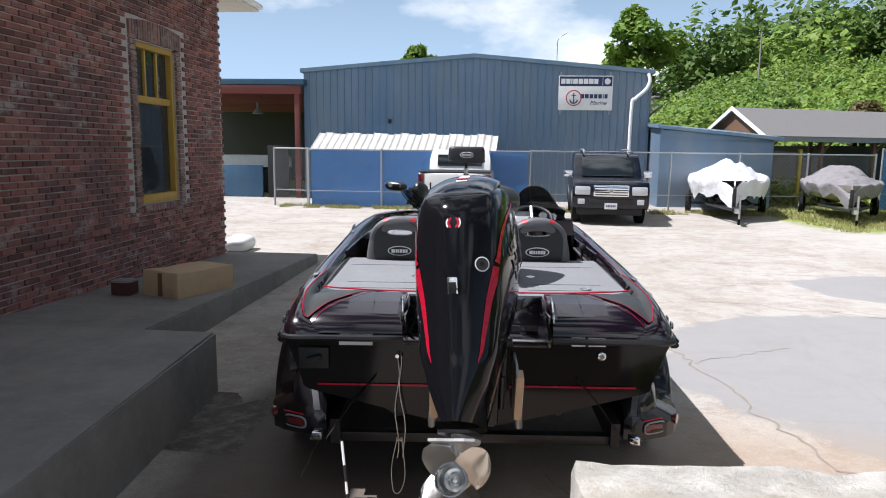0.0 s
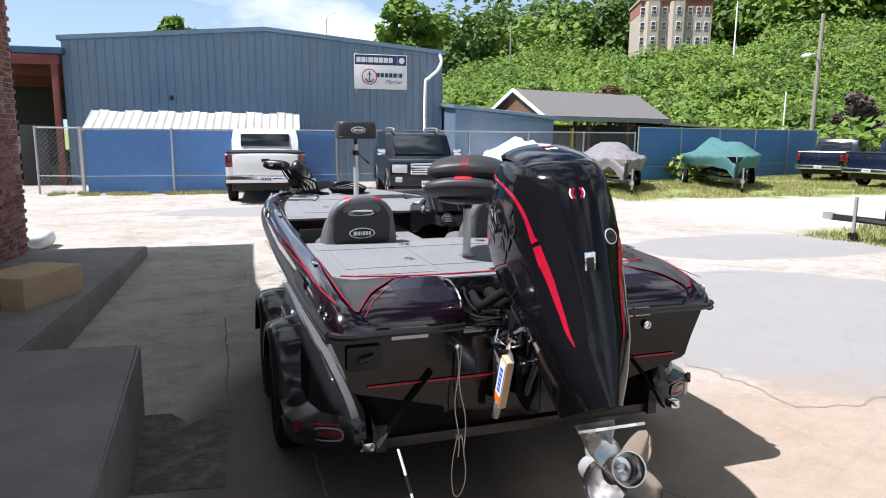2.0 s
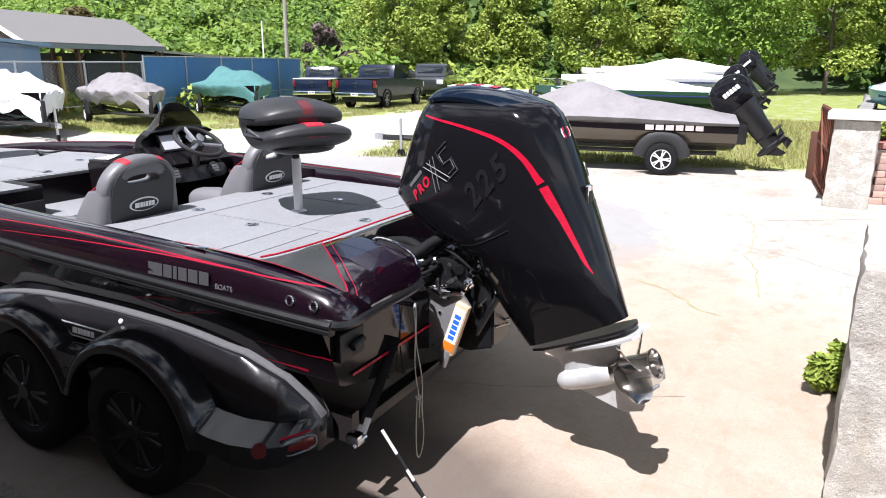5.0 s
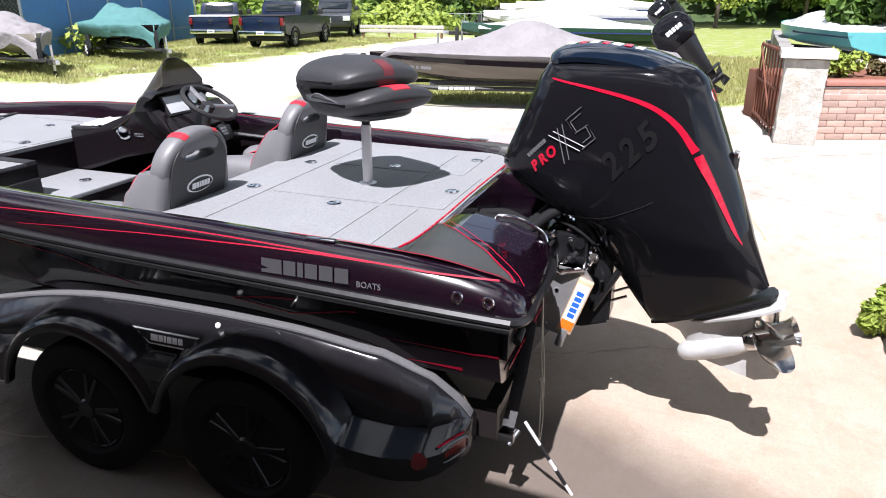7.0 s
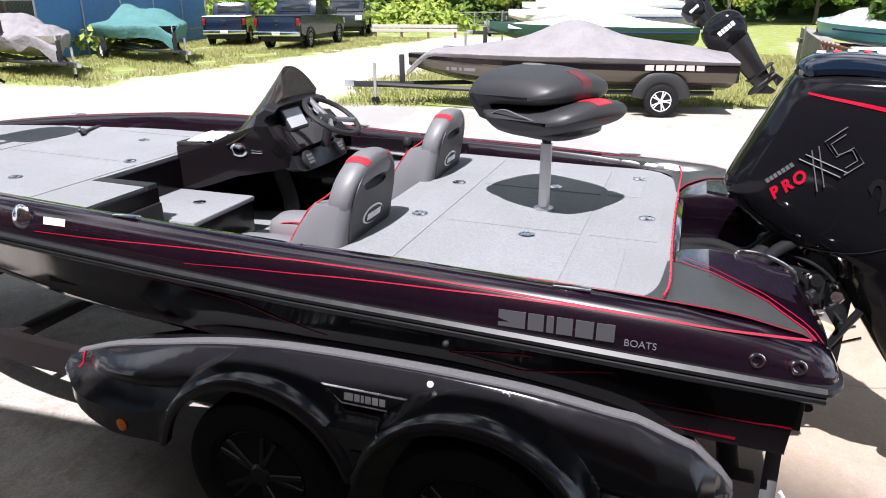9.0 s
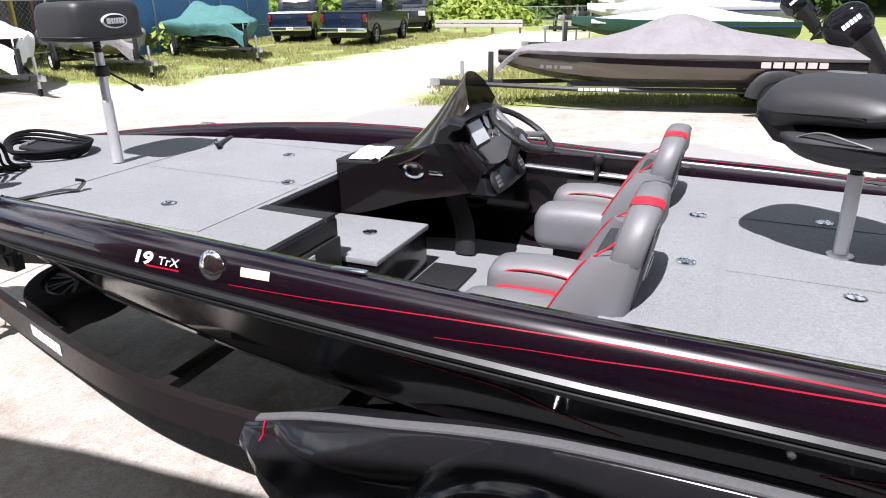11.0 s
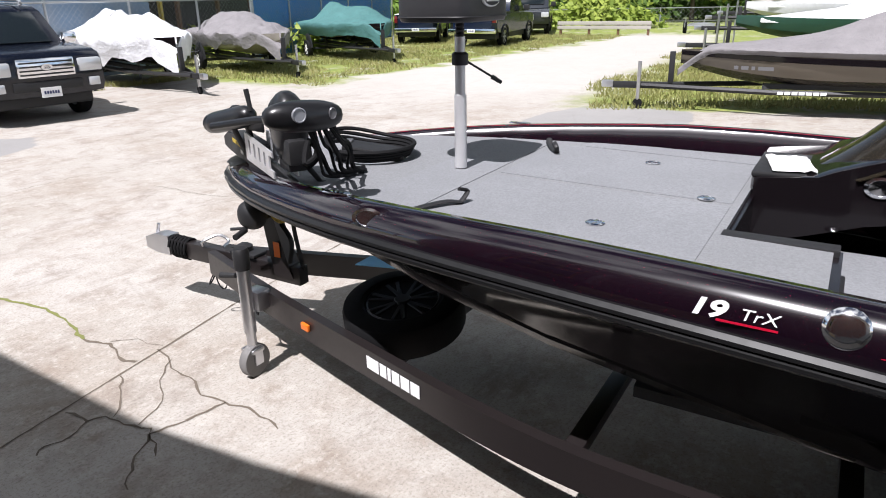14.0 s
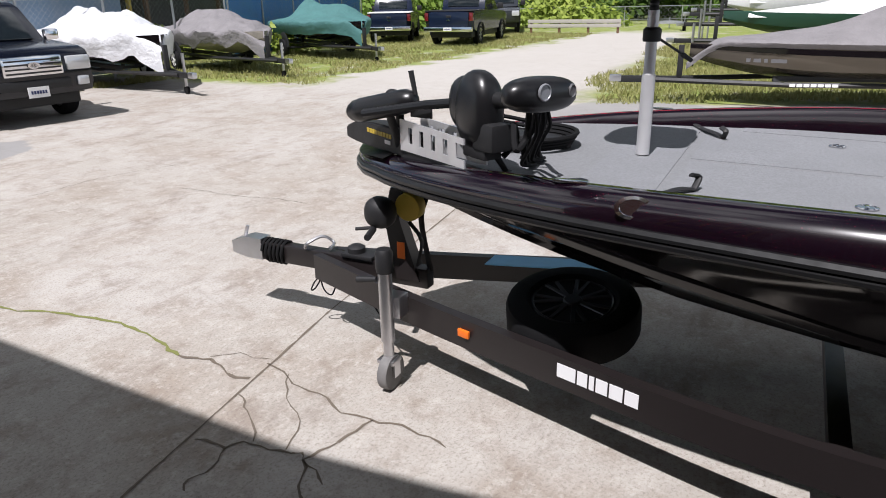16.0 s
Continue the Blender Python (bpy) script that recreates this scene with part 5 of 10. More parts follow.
for k in range(9):
    t = k / 8
    y = 3.30 - 0.42 * t
    z = 1.33 + 0.46 * t - 0.05 * math.sin(math.pi * t)
    hw = 0.36 * (1 - t ** 3 * 0.42)
    rows.append([(0.645 + hw * u, y - 0.16 * u * u * (1 - 0.5 * t), z - 0.16 * t * abs(u) ** 2.5) for u in np.linspace(-1, 1, 13)])
rs = [ring(bm, r) for r in rows]
for a, b2 in zip(rs, rs[1:]):
    bridge(bm, a, b2, False)
g = bmesh.ops.extrude_face_region(bm, geom=bm.faces[:])
bmesh.ops.translate(bm, vec=(0, 0.006, 0.003), verts=[v for v in g["geom"] if isinstance(v, bmesh.types.BMVert)])
part("windscreen", bm, SMOKE, boat, "smoked curved windscreen")
laid("badge", lathe(B(), [(0.05, 0), (0.05, 0.006), (0.038, 0.010), (0.036, 0.006), (0, 0.008)], basis((0, 0, 0), (1, 0, 0), (0, 1, 0)), 24), CHROME, boat, basis((CX0 - 0.002, 3.06, 1.31), (0, -1, 0), (0, 0, 1)) @ Matrix.Diagonal((1.25, 0.9, 1, 1)), "oval chrome badge")
laid("badge_bar", box(B(), (-0.04, -0.012, 0), (0.04, 0.012, 0.006), 0.005), CHROME, boat, basis((CX0 - 0.002, 2.93, 1.305), (0, -1, 0), (0, 0, 1)))
# steering wheel
wheel_m = basis((0.60, 2.56, 1.50), (1, 0, 0), (0, 0.80, 0.50))
bm = B()
tube(bm, [(0.185 * math.cos(a), 0.185 * math.sin(a), 0.0) for a in np.linspace(0, 2 * math.pi, 33)[:-1]], 0.017, 8, True)
sw = laid("steering_wheel", bm, MATT_BLACK, boat, wheel_m, "black steering wheel with bright spokes")
bm = B()
lathe(bm, [(0.045, -0.06), (0.05, -0.03), (0.045, -0.01), (0.0, -0.005)], seg=16)
rod(bm, (0, 0, -0.03), (0, -0.05, -0.20), 0.03, seg=10)
part("hub", bm, MATT_BLACK, sw)
for a in (90, 210, 330):
    part("spoke", rod(B(), (0.03 * math.cos(radians(a)), 0.03 * math.sin(radians(a)), -0.02), (0.18 * math.cos(radians(a)), 0.18 * math.sin(radians(a)), 0), 0.014, 0.018, 8), SILVER, sw)
# drink holder box between the seats
holder = part("cup_box", box(B(), (0.02, 2.22, 0.78), (0.26, 2.50, 0.93), 0.02), GREY_PAINT, boat, "grey box with a chrome cup ring")
part("cup_ring", lathe(B(), [(0.050, 0.92), (0.053, 0.945), (0.046, 0.947), (0.042, 0.92)], pose(0.14, 2.38, 0), 24), CHROME, holder)
# throttle lever on the starboard side
bm = B()
rod(bm, (1.02, 2.24, 1.05), (1.02, 2.22, 1.25), 0.016, 0.013)
lathe(bm, [(0.0, 0.04), (0.025, 0.035), (0.034, 0.015), (0.03, -0.01), (0.015, -0.02)], pose(1.02, 2.22, 1.27), 14)
box(bm, (1.0, 2.08, 0.98), (1.045, 2.40, 1.14), 0.012)
part("throttle", bm, MATT_BLACK, boat, "black throttle lever with ball knob")
part("side_rail", rod(B(), (1.03, 1.95, 1.17), (1.03, 2.7, 1.20), 0.012, seg=8), SILVER, boat)
bm = B()
tube(bm, spline([(0.5, 2.85, 0.79), (0.52, 2.86, 0.95), (0.55, 2.95, 1.15)], 4), [0.06] * 9, 8, flat=0.4)
part("foot_rest", bm, MATT_BLACK, boat)

# cleats, pump cap, bow badge, bits of lettering
for y in (0.75, 2.62, 4.95):
    for s in (-1, 1):
        p, n = on_cap(s, y, 1.1)
        bm = B()
        box(bm, (-0.016, -0.065, 0), (0.016, 0.065, 0.010), 0.006)
        laid("flush_cleat", bm, CHROME, boat, Matrix.Translation(p + Vector((0, 0, 0.002))), "chrome flush cleat")
pm, pn = on_cap(-1, 3.14, 0.50)
bm = B()
lathe(bm, [(0.052, 0.0), (0.054, 0.006), (0.045, 0.014), (0.03, 0.02), (0.0, 0.022)], seg=24)
laid("fuel_cap", bm, CHROME, boat, basis(pm, (0, -1, 0), (0.25, 0, 1)), "round chrome fuel cap")
bm_ = basis(on_cap(-1, 4.70, 0.50)[0], (0.30, -1, 0), (0.2, 0, 1))
laid("bow_badge", lathe(B(), [(0.045, 0), (0.046, 0.006), (0.034, 0.010), (0.032, 0.006), (0, 0.007)], seg=24), CHROME, boat, bm_ @ Matrix.Diagonal((1.35, 0.85, 1, 1)), "oval chrome bow badge")
text_mesh("19", 0.066, 0.001, LETTER, boat, basis(on_cap(-1, 3.465, 0.36)[0] + Vector((-0.005, 0, 0)), (0.03, -1, -0.03), (0.16, 0, 1)), slant=0.25, width=1.4, bold=0.0022, label="white model number")
text_mesh("TrX", 0.044, 0.001, LETTER, boat, basis(on_cap(-1, 3.335, 0.385)[0] + Vector((-0.005, 0, 0)), (0.03, -1, -0.03), (0.20, 0, 1)), slant=0.2, width=1.25, label="small white model letters")
laid("model_underline", bars([0.15], 0.006, 0.0), RED, boat, basis(on_cap(-1, 3.36, 0.24)[0] + Vector((-0.005, 0, 0)), (0.03, -1, -0.03), (0.12, 0, 1)))
laid("caution_label", bars([0.12], 0.032, 0), plain("cream_label", (0.72, 0.60, 0.38), 0.5), boat, basis(on_cap(-1, 2.95, 0.52)[0] + Vector((-0.006, 0, 0.002)), (0, -1, 0), (0.3, 0, 1)))
for s in (-1, 1):
    u = (0, 1, 0) if s > 0 else (0, -1, 0)
    bar_row("brand_bar", [0.095, 0.055, 0.025, 0.055, 0.06, 0.06], 0.060, 0.009, BRAND_DARK, boat, basis(on_cap(s, 0.785, 0.29)[0] + Vector((s * 0.005, 0, 0)), u, (-s * 0.1, 0, 1)), "grey raised brand plate")
    text_mesh("BOATS", 0.034, 0.001, LETTER_GREY, boat, basis(on_cap(s, 0.505, 0.22)[0] + Vector((s * 0.005, 0, 0)), u, (-s * 0.1, 0, 1)))
# transom details
laid("capacity_label", bars([0.20], 0.042, 0), LETTER, boat, basis((-0.72, -0.012, 1.005), (1, 0, 0), (0, 0, 1)), "white capacity label")
for x, w in ((0.60, 0.08), (0.71, 0.10)):
    laid("warning_label", bars([w], 0.026, 0), LETTER, boat, basis((x, -0.012, 1.01), (1, 0, 0), (0, 0, 1)))
for z, x0, x1 in ((0.74, -0.95, -0.2), (0.745, 0.2, 0.95)):
    laid("pinstripe", bars([x1 - x0], 0.012, 0), RED, boat, basis(((x0 + x1) / 2, -0.010, z), (1, 0, 0), (0, 0, 1)))
for x in (-0.92, 0.74, -1.0):
    laid("transom_fitting", lathe(B(), [(0.024, 0), (0.025, 0.008), (0.016, 0.012), (0.014, 0.004), (0, 0.004)], seg=16), MATT_BLACK if x < 0 else CHROME, boat, basis((x, -0.012, 0.94), (1, 0, 0), (0, 0, 1)))
bm = B()
box(bm, (-1.06, -0.03, 0.84), (-0.88, 0.0, 0.97), 0.008)
rod(bm, (-1.0, -0.05, 0.90), (-0.92, -0.05, 0.92), 0.018)
part("charger_socket", bm, MATT_BLACK, boat, "black socket plate on the transom")

# two cables with boots on the well's front wall
for x in (-0.36, -0.27):
    bm = B()
    tube(bm, spline([(x, 0.415, 1.125), (x - 0.005, 0.37, 1.135), (x - 0.02, 0.31, 1.11), (x + 0.0, 0.22, 1.055), (x + 0.08, 0.10, 1.035), (x + 0.16, -0.02, 1.06)], 6), [0.020, 0.019, 0.018, 0.016] + [0.009] * 27, 8)
    part("cable", bm, RUBBER, boat, "black cable with a rubber boot")
bm = B()
tube(bm, spline([(-0.36, 0.38, 1.09), (-0.40, 0.28, 1.03), (-0.41, 0.12, 1.03), (-0.34, 0.0, 1.045), (-0.18, -0.04, 1.07)], 6), 0.009, 8)
part("cable", bm, RUBBER, boat)

# rope and batten hanging from the transom eye
part("transom_eye", rod(B(), (-0.47, 0.01, 0.93), (-0.47, -0.05, 0.93), 0.012, seg=8), CHROME, boat)
rope = thing("hanging_rope", BOAT, "thin pale rope loop hanging from the transom eye", "rope")
for dx in (0.0, 0.035):
    bm = B()
    pts = [(-0.47 + dx * (0.4 + t) + 0.012 * math.sin(9 * t + dx * 50), -0.04 - 0.03 * t, 0.93 - 0.62 * t) for t in np.linspace(0, 1, 16)]
    tube(bm, pts, 0.0034, 6)
    part("strand", bm, ROPE, rope)
bm = B()
tube(bm, spline([(-0.47, -0.06, 0.42), (-0.50, -0.07, 0.25), (-0.49, -0.07, 0.10), (-0.45, -0.07, 0.09), (-0.42, -0.07, 0.2), (-0.44, -0.06, 0.42)], 6), 0.0034, 6)
tube(bm, [(-0.455 + 0.016 * math.cos(a), -0.06 + 0.012 * math.sin(a), 0.42 + 0.006 * math.sin(3 * a)) for a in np.linspace(0, 2 * math.pi, 13)[:-1]], 0.006, 6, True)
part("loop", bm, ROPE, rope)

# ---- outboard motor, trimmed up and steered a little to port ----
motor = thing("outboard_motor", BOAT @ pose(-0.005, 0, 0), "black outboard motor with red stripes and silver lower unit", "outboard motor")
STEER = Matrix.Translation((0, -0.25, 0.9)) @ Matrix.Rotation(radians(-10.5), 4, Vector((0, math.sin(radians(26)), math.cos(radians(26))))) @ Matrix.Translation((0, 0.25, -0.9))
DECAL = plain("dark_grey_decal", (0.055, 0.055, 0.058), 0.3, 0.85)
CROWN = plain("blue_black_gloss", (0.004, 0.008, 0.016), 0.05, 0, 0.03, Specular_IOR_Level=0.7)
MZ = [1.00, 1.08, 1.16, 1.22, 1.28, 1.35, 1.44, 1.52, 1.60, 1.70, 1.78, 1.84, 1.88, 1.915, 1.935, 1.945]
MF = [-0.30, -0.25, -0.20, -0.05, 0.095, 0.185, 0.258, 0.225, 0.188, 0.145, 0.108, 0.082, 0.062, 0.035, 0.0, -0.05]
MR = [-1.022, -0.986, -0.955, -0.935, -0.912, -0.886, -0.852, -0.82, -0.788, -0.745, -0.71, -0.682, -0.655, -0.61, -0.55, -0.47]
MW = [0.172, 0.194, 0.216, 0.231, 0.244, 0.254, 0.262, 0.265, 0.265, 0.259, 0.250, 0.238, 0.224, 0.203, 0.170, 0.11]
# half of the cowl's plan: share of the width against share of the length from the nose back
CS = [0.0, 0.004, 0.03, 0.10, 0.24, 0.42, 0.60, 0.76, 0.86, 0.895, 0.985, 1.0]
CX = [0.0, 0.40, 0.70, 0.88, 0.975, 1.0, 0.975, 0.895, 0.79, 0.735, 0.30, 0.0]


def cowl_half(n=26):
    """Even steps round half the plan, denser where it bends."""
    t = np.linspace(0, 1, n)
    d = np.concatenate([[0], np.cumsum(np.hypot(np.diff(CS), np.diff(CX) * 0.5))])
    d /= d[-1]
    return [(float(np.interp(k, d, CX)), float(np.interp(k, d, CS))) for k in t]


def cowl_ring(z, n=26):
    f, r, w = interp(z, MZ, MF), interp(z, MZ, MR), interp(z, MZ, MW)
    h = [Vector((x * w, f + (r - f) * s_, z)) for x, s_ in cowl_half(n)]
    return h + [Vector((-p.x, p.y, p.z)) for p in reversed(h[1:-1])]


# the cowl and the leg's fairing in one skin; its foot lies in the plane of the ventilation plate
zs = sorted(set(list(np.linspace(1.20, 1.90, 28)) + [1.905, 1.915, 1.925, 1.935, 1.94, 1.945]), reverse=True)
bm = B()
rings = [cowl_ring(z) for z in zs]
for t in np.linspace(0, 1, 14):
    F, R = Vector((0, interp(t, [0, 0.35, 0.6, 0.8, 1], [-0.185, -0.30, -0.39, -0.46, -0.525]), interp(t, [0, 0.35, 0.6, 0.8, 1], [1.172, 1.0, 0.865, 0.76, 0.668]))), Vector((0, -0.950 - 0.095 * t, 1.172 - 0.225 * t))
    w = interp(t, [0, 0.5, 1], [0.218, 0.164, 0.092])
    h = [F + (R - F) * s_ + Vector((x * w, 0, 0)) for x, s_ in cowl_half()]
    rings.append(h + [Vector((-p.x, p.y, p.z)) for p in reversed(h[1:-1])])
loft(bm, rings)
part("cowl", bm, COWL_BLACK, motor, "gloss black cowl and leg fairing", angle=50)


def on_cowl(s, y, z, off=0.0025):
    """The place on the cowl's side s at height z and length y, with its normal."""
    def at(y, z):
        P = cowl_ring(z, 40)
        P = [p for p in P if p.x * s >= -1e-6]
        P.sort(key=lambda p: p.y)
        return Vector((s * interp(y, [p.y for p in P], [abs(p.x) for p in P]), y, z))
    p = at(y, z)
    u, v = at(y + 0.012, z) - at(y - 0.012, z), at(y, z + 0.012) - at(y, z - 0.012)
    n = u.cross(v).normalized()
    if n.x * s < 0:
        n = -n
    return p + n * off, n


def cowl_ribbon(s, path, w, mat, name, label="", steps=10):
    bm = B()
    L, M, R = [], [], []
    pts = spline([(0, y, z) for y, z in path], steps)
    for i, p in enumerate(pts):
        d = pts[min(i + 1, len(pts) - 1)] - pts[max(0, i - 1)]
        d.normalize()
        sd = Vector((0, -d.z, d.y))
        k = i / (len(pts) - 1)
        for lst, sg in ((L, 1), (M, 0), (R, -1)):
            q = p + sd * sg * w(k) / 2
            lst.append(bm.verts.new(on_cowl(s, q.y, q.z, 0.003)[0]))
    bridge(bm, L, M, False)
    bridge(bm, M, R, False)
    part(name, bm, mat, motor, label)


def skin(s, y, z, tilt=32.0, off=0.004):
    """A pose on the cowl's flank, its x along lettering that climbs by tilt."""
    p, n = on_cowl(s, y, z, off)
    d = Vector((0, 1.0 if s > 0 else -1.0, 0))
    d = (d - n * d.dot(n)).normalized()
    up = n.cross(d)
    return Matrix(((d.x, up.x, n.x, p.x), (d.y, up.y, n.y, p.y), (d.z, up.z, n.z, p.z), (0, 0, 0, 1))) @ pose(0, 0, 0, 0, 0, tilt if s < 0 else -tilt)


for s in (-1, 1):
    cowl_ribbon(s, [(-0.03, 1.868), (-0.247, 1.838), (-0.402, 1.806), (-0.509, 1.766), (-0.597, 1.700), (-0.658, 1.622), (-0.678, 1.594)], lambda k: 0.007 + 0.025 * k ** 0.8, RED, "red_stripe", "bright red cowl stripe")
    cowl_ribbon(s, [(-0.688, 1.578), (-0.766, 1.435), (-0.862, 1.250), (-0.908, 1.172)], lambda k: 0.030 * (1 - k) + 0.003, RED, "red_stripe")
    # dark line under the stripe, shut line between the cowl halves
    cowl_ribbon(s, [(0.02, 1.236), (-0.12, 1.226), (-0.30, 1.245), (-0.435, 1.305), (-0.53, 1.36)], lambda k: 0.005, MATT_BLACK, "shut_line")
    for i, ch in enumerate("225"):
        text_mesh(ch, 0.150, 0.0010, DECAL, motor, skin(s, -0.335 - 0.070 * i, 1.500 + 0.070 * i, 52.0, 0.003), slant=0.35, width=1.05, label="grey power number", bold=0.004)
    for i in range(7):
        laid("brand_bar", bars([0.014], 0.018, 0.0), LETTER_GREY, motor, skin(s, 0.060 - 0.013 * i, 1.512 + 0.013 * i, 46.0))
    for i, ch in enumerate("PRO"):
        text_mesh(ch, 0.064, 0.0008, RED, motor, skin(s, 0.028 - 0.040 * i, 1.462 + 0.038 * i, 46.0, 0.003), slant=0.25, width=1.0, label="red model lettering", bold=0.003)
    bm = B()
    for a, b in (((-0.085, -0.08), (0.0, 0.08)), ((0.02, -0.08), (-0.06, 0.08))):
        for o in (-0.016, 0.016):
            tube(bm, [(a[0] + o, a[1], 0), (b[0] + o, b[1], 0)], 0.0028, 4)
    for o in (0.0, 0.022):
        tube(bm, [(0.145 - o, 0.08 - o, 0), (0.045 + o * 0.5, 0.08 - o, 0), (0.04 + o * 0.5, 0.0 + o * 0.2, 0), (0.115 - o * 0.5, -0.005 - o * 0.2, 0), (0.105 - o * 0.5, -0.08 + o, 0), (0.02 + o, -0.08 + o, 0)], 0.0028, 4)
    laid("model_mark", bm, LETTER_GREY, motor, skin(s, -0.140, 1.615, 44.0, 0.004) @ Matrix.Diagonal((0.92, 0.92, 1, 1)), "grey outlined model mark")


def hood(name, path, widths, drop, thick, mat, label):
    """A shell laid over the crown and down the back: path in (y, z), half widths, sides dropping away."""
    P = spline([(0, y, z) for y, z in path], 5)
    W = np.interp(np.linspace(0, 1, len(P)), np.linspace(0, 1, len(widths)), widths)
    bm = B()
    rings = []
    for i, p in enumerate(P):
        d = (P[min(i + 1, len(P) - 1)] - P[max(0, i - 1)]).normalized()
        n = Vector((0, d.z, -d.y))
        ks = np.linspace(-1, 1, 13)
        rings.append([p + Vector((k * W[i], 0, 0)) - n * drop * abs(k) ** 2.6 for k in ks] + [p + Vector((k * W[i] * 0.985, 0, 0)) - n * (drop * abs(k) ** 2.6 + thick) for k in reversed(ks)])
    loft(bm, rings)
    return part(name, bm, mat, motor, label, angle=40)


hood("crown_panel", [(0.045, 1.925), (0.028, 1.962), (-0.03, 1.990), (-0.15, 2.002), (-0.30, 1.994), (-0.45, 1.966), (-0.56, 1.924), (-0.635, 1.868), (-0.680, 1.80), (-0.724, 1.712)], [0.13, 0.155, 0.172, 0.178, 0.176, 0.168, 0.152, 0.128, 0.105, 0.088], 0.040, 0.022, CROWN, "blue black crown panel")
hood("spine_panel", [(-0.727, 1.704), (-0.77, 1.60), (-0.812, 1.49), (-0.852, 1.38), (-0.868, 1.335)], [0.086, 0.076, 0.064, 0.052, 0.046], 0.014, 0.02, COWL_BLACK, "black rear spine panel")
for i, w in enumerate([0.05, 0.035, 0.04, 0.03, 0.045, 0.035, 0.04]):
    laid("crown_bar", bars([w * 0.9], 0.055, 0.0), RED if i % 2 else LETTER, motor, basis((0.0, -0.05 - 0.052 * i, interp(0.05 + 0.052 * i, [0.03, 0.15, 0.30, 0.45], [1.992, 2.0045, 1.997, 1.968])), (0, -1, -0.0 if i < 3 else -0.12), (1, 0, 0)))
yl = interp(1.517, MZ, MR) - 0.006
latch_ = part("cowl_latch", box(B(), (-0.026, yl - 0.005, 1.472), (0.026, yl + 0.02, 1.562), 0.008), CHROME, motor, "bright rimmed recessed cowl latch")
part("latch_pocket", box(B(), (-0.018, yl - 0.0075, 1.480), (0.018, yl, 1.538), 0.004), MATT_BLACK, latch_)
bmat = basis((0, -0.693, 1.80), (1, 0, 0), (0, 0.42, 0.9))
badge_ = laid("maker_badge", lathe(B(), [(0.037, 0), (0.037, 0.003), (0, 0.004)], seg=24), LETTER, motor, bmat, "round white badge with red ring")
part("badge_ring", lathe(B(), [(0.030, 0.0042), (0.030, 0.0052), (0.019, 0.0052), (0.019, 0.0042)], seg=24), RED, badge_)
dealer_ = laid("dealer_badge", lathe(B(), [(0.036, 0), (0.036, 0.003), (0, 0.004)], seg=24), LETTER, motor, basis(on_cowl(1, -0.735, 1.60, 0.004)[0], (0.9, 0.42, 0), (0, 0.35, 0.9)), "round grey and white badge")
part("badge_field", lathe(B(), [(0.031, 0.0042), (0.031, 0.0052), (0.012, 0.0052), (0.012, 0.0042)], seg=24), MATT_BLACK, dealer_)

# leg foot, plates, gearcase, all square to the propeller shaft
AX_ = Vector((0, -0.890, 0.456)).normalized()          # propeller shaft, pointing aft and up
UP_ = Vector((0, 0.456, 0.890)).normalized()
hub = Vector((0, -0.993, 0.640))
along = lambda t, h, x=0.0: hub + AX_ * (t + 0.085) + UP_ * h + Vector((x, 0, 0))
bm = B()
for h0, h1, k in ((0.198, 0.212, 1.0),):
    out = [(-0.49, 0.03), (-0.40, 0.066), (-0.2, 0.086), (0.0, 0.086), (0.10, 0.07), (0.125, 0.02)]
    o2 = out + [(t, -x) for t, x in reversed(out)]
    loft(bm, [[along(t, h, x * k) for t, x in o2] for h in (h0, h1)])
part("trim_plate", bm, SATIN_BLACK, motor, "black edge plate under the cowl", angle=30)
bm = B()
out = [(-0.30, 0.03), (-0.22, 0.07), (-0.05, 0.105), (0.06, 0.115), (0.135, 0.105), (0.155, 0.06), (0.14, 0.0)]
o2 = out + [(t, -x) for t, x in reversed(out[:-1])]
loft(bm, [[along(t, h, x) for t, x in o2] for h in (0.160, 0.172)])
bmesh.ops.bevel(bm, geom=[e for e in bm.edges if e.is_manifold and e.calc_face_angle(0) > 1.0], offset=0.003, segments=2, affect="EDGES")
part("ventilation_plate", bm, SKEG, motor, "silver ventilation plate")
bm = B()
rings = []
for h, f, r, w in ((0.200, -0.47, 0.06, 0.046), (0.165, -0.43, 0.05, 0.040), (0.12, -0.38, 0.0, 0.034), (0.06, -0.37, -0.03, 0.036), (0.0, -0.38, -0.03, 0.042)):
    rings.append([along((f + r) / 2 - (f - r) / 2 * y * -1.0, h, w * x) for x, y in ((0, 1), (0.45, 0.8), (0.8, 0.45), (1, 0.0), (0.8, -0.6), (0.3, -0.95), (0, -1), (-0.3, -0.95), (-0.8, -0.6), (-1, 0.0), (-0.8, 0.45), (-0.45, 0.8))])
loft(bm, rings)
part("strut", bm, SKEG, motor, "worn silver strut")
bm = B()
u, v = Vector((1, 0, 0)), UP_
rings = []
for t, r in ((-0.435, 0.006), (-0.43, 0.022), (-0.41, 0.042), (-0.36, 0.056), (-0.25, 0.064), (-0.16, 0.063), (-0.11, 0.058), (-0.095, 0.052)):
    rings.append([along(t, 0) + (u * math.cos(a) + v * math.sin(a)) * r for a in np.linspace(0, 2 * math.pi, 25)[:-1]])
loft(bm, rings)
part("gearcase", bm, SKEG, motor, "silver torpedo gearcase", angle=50)
bm = B()
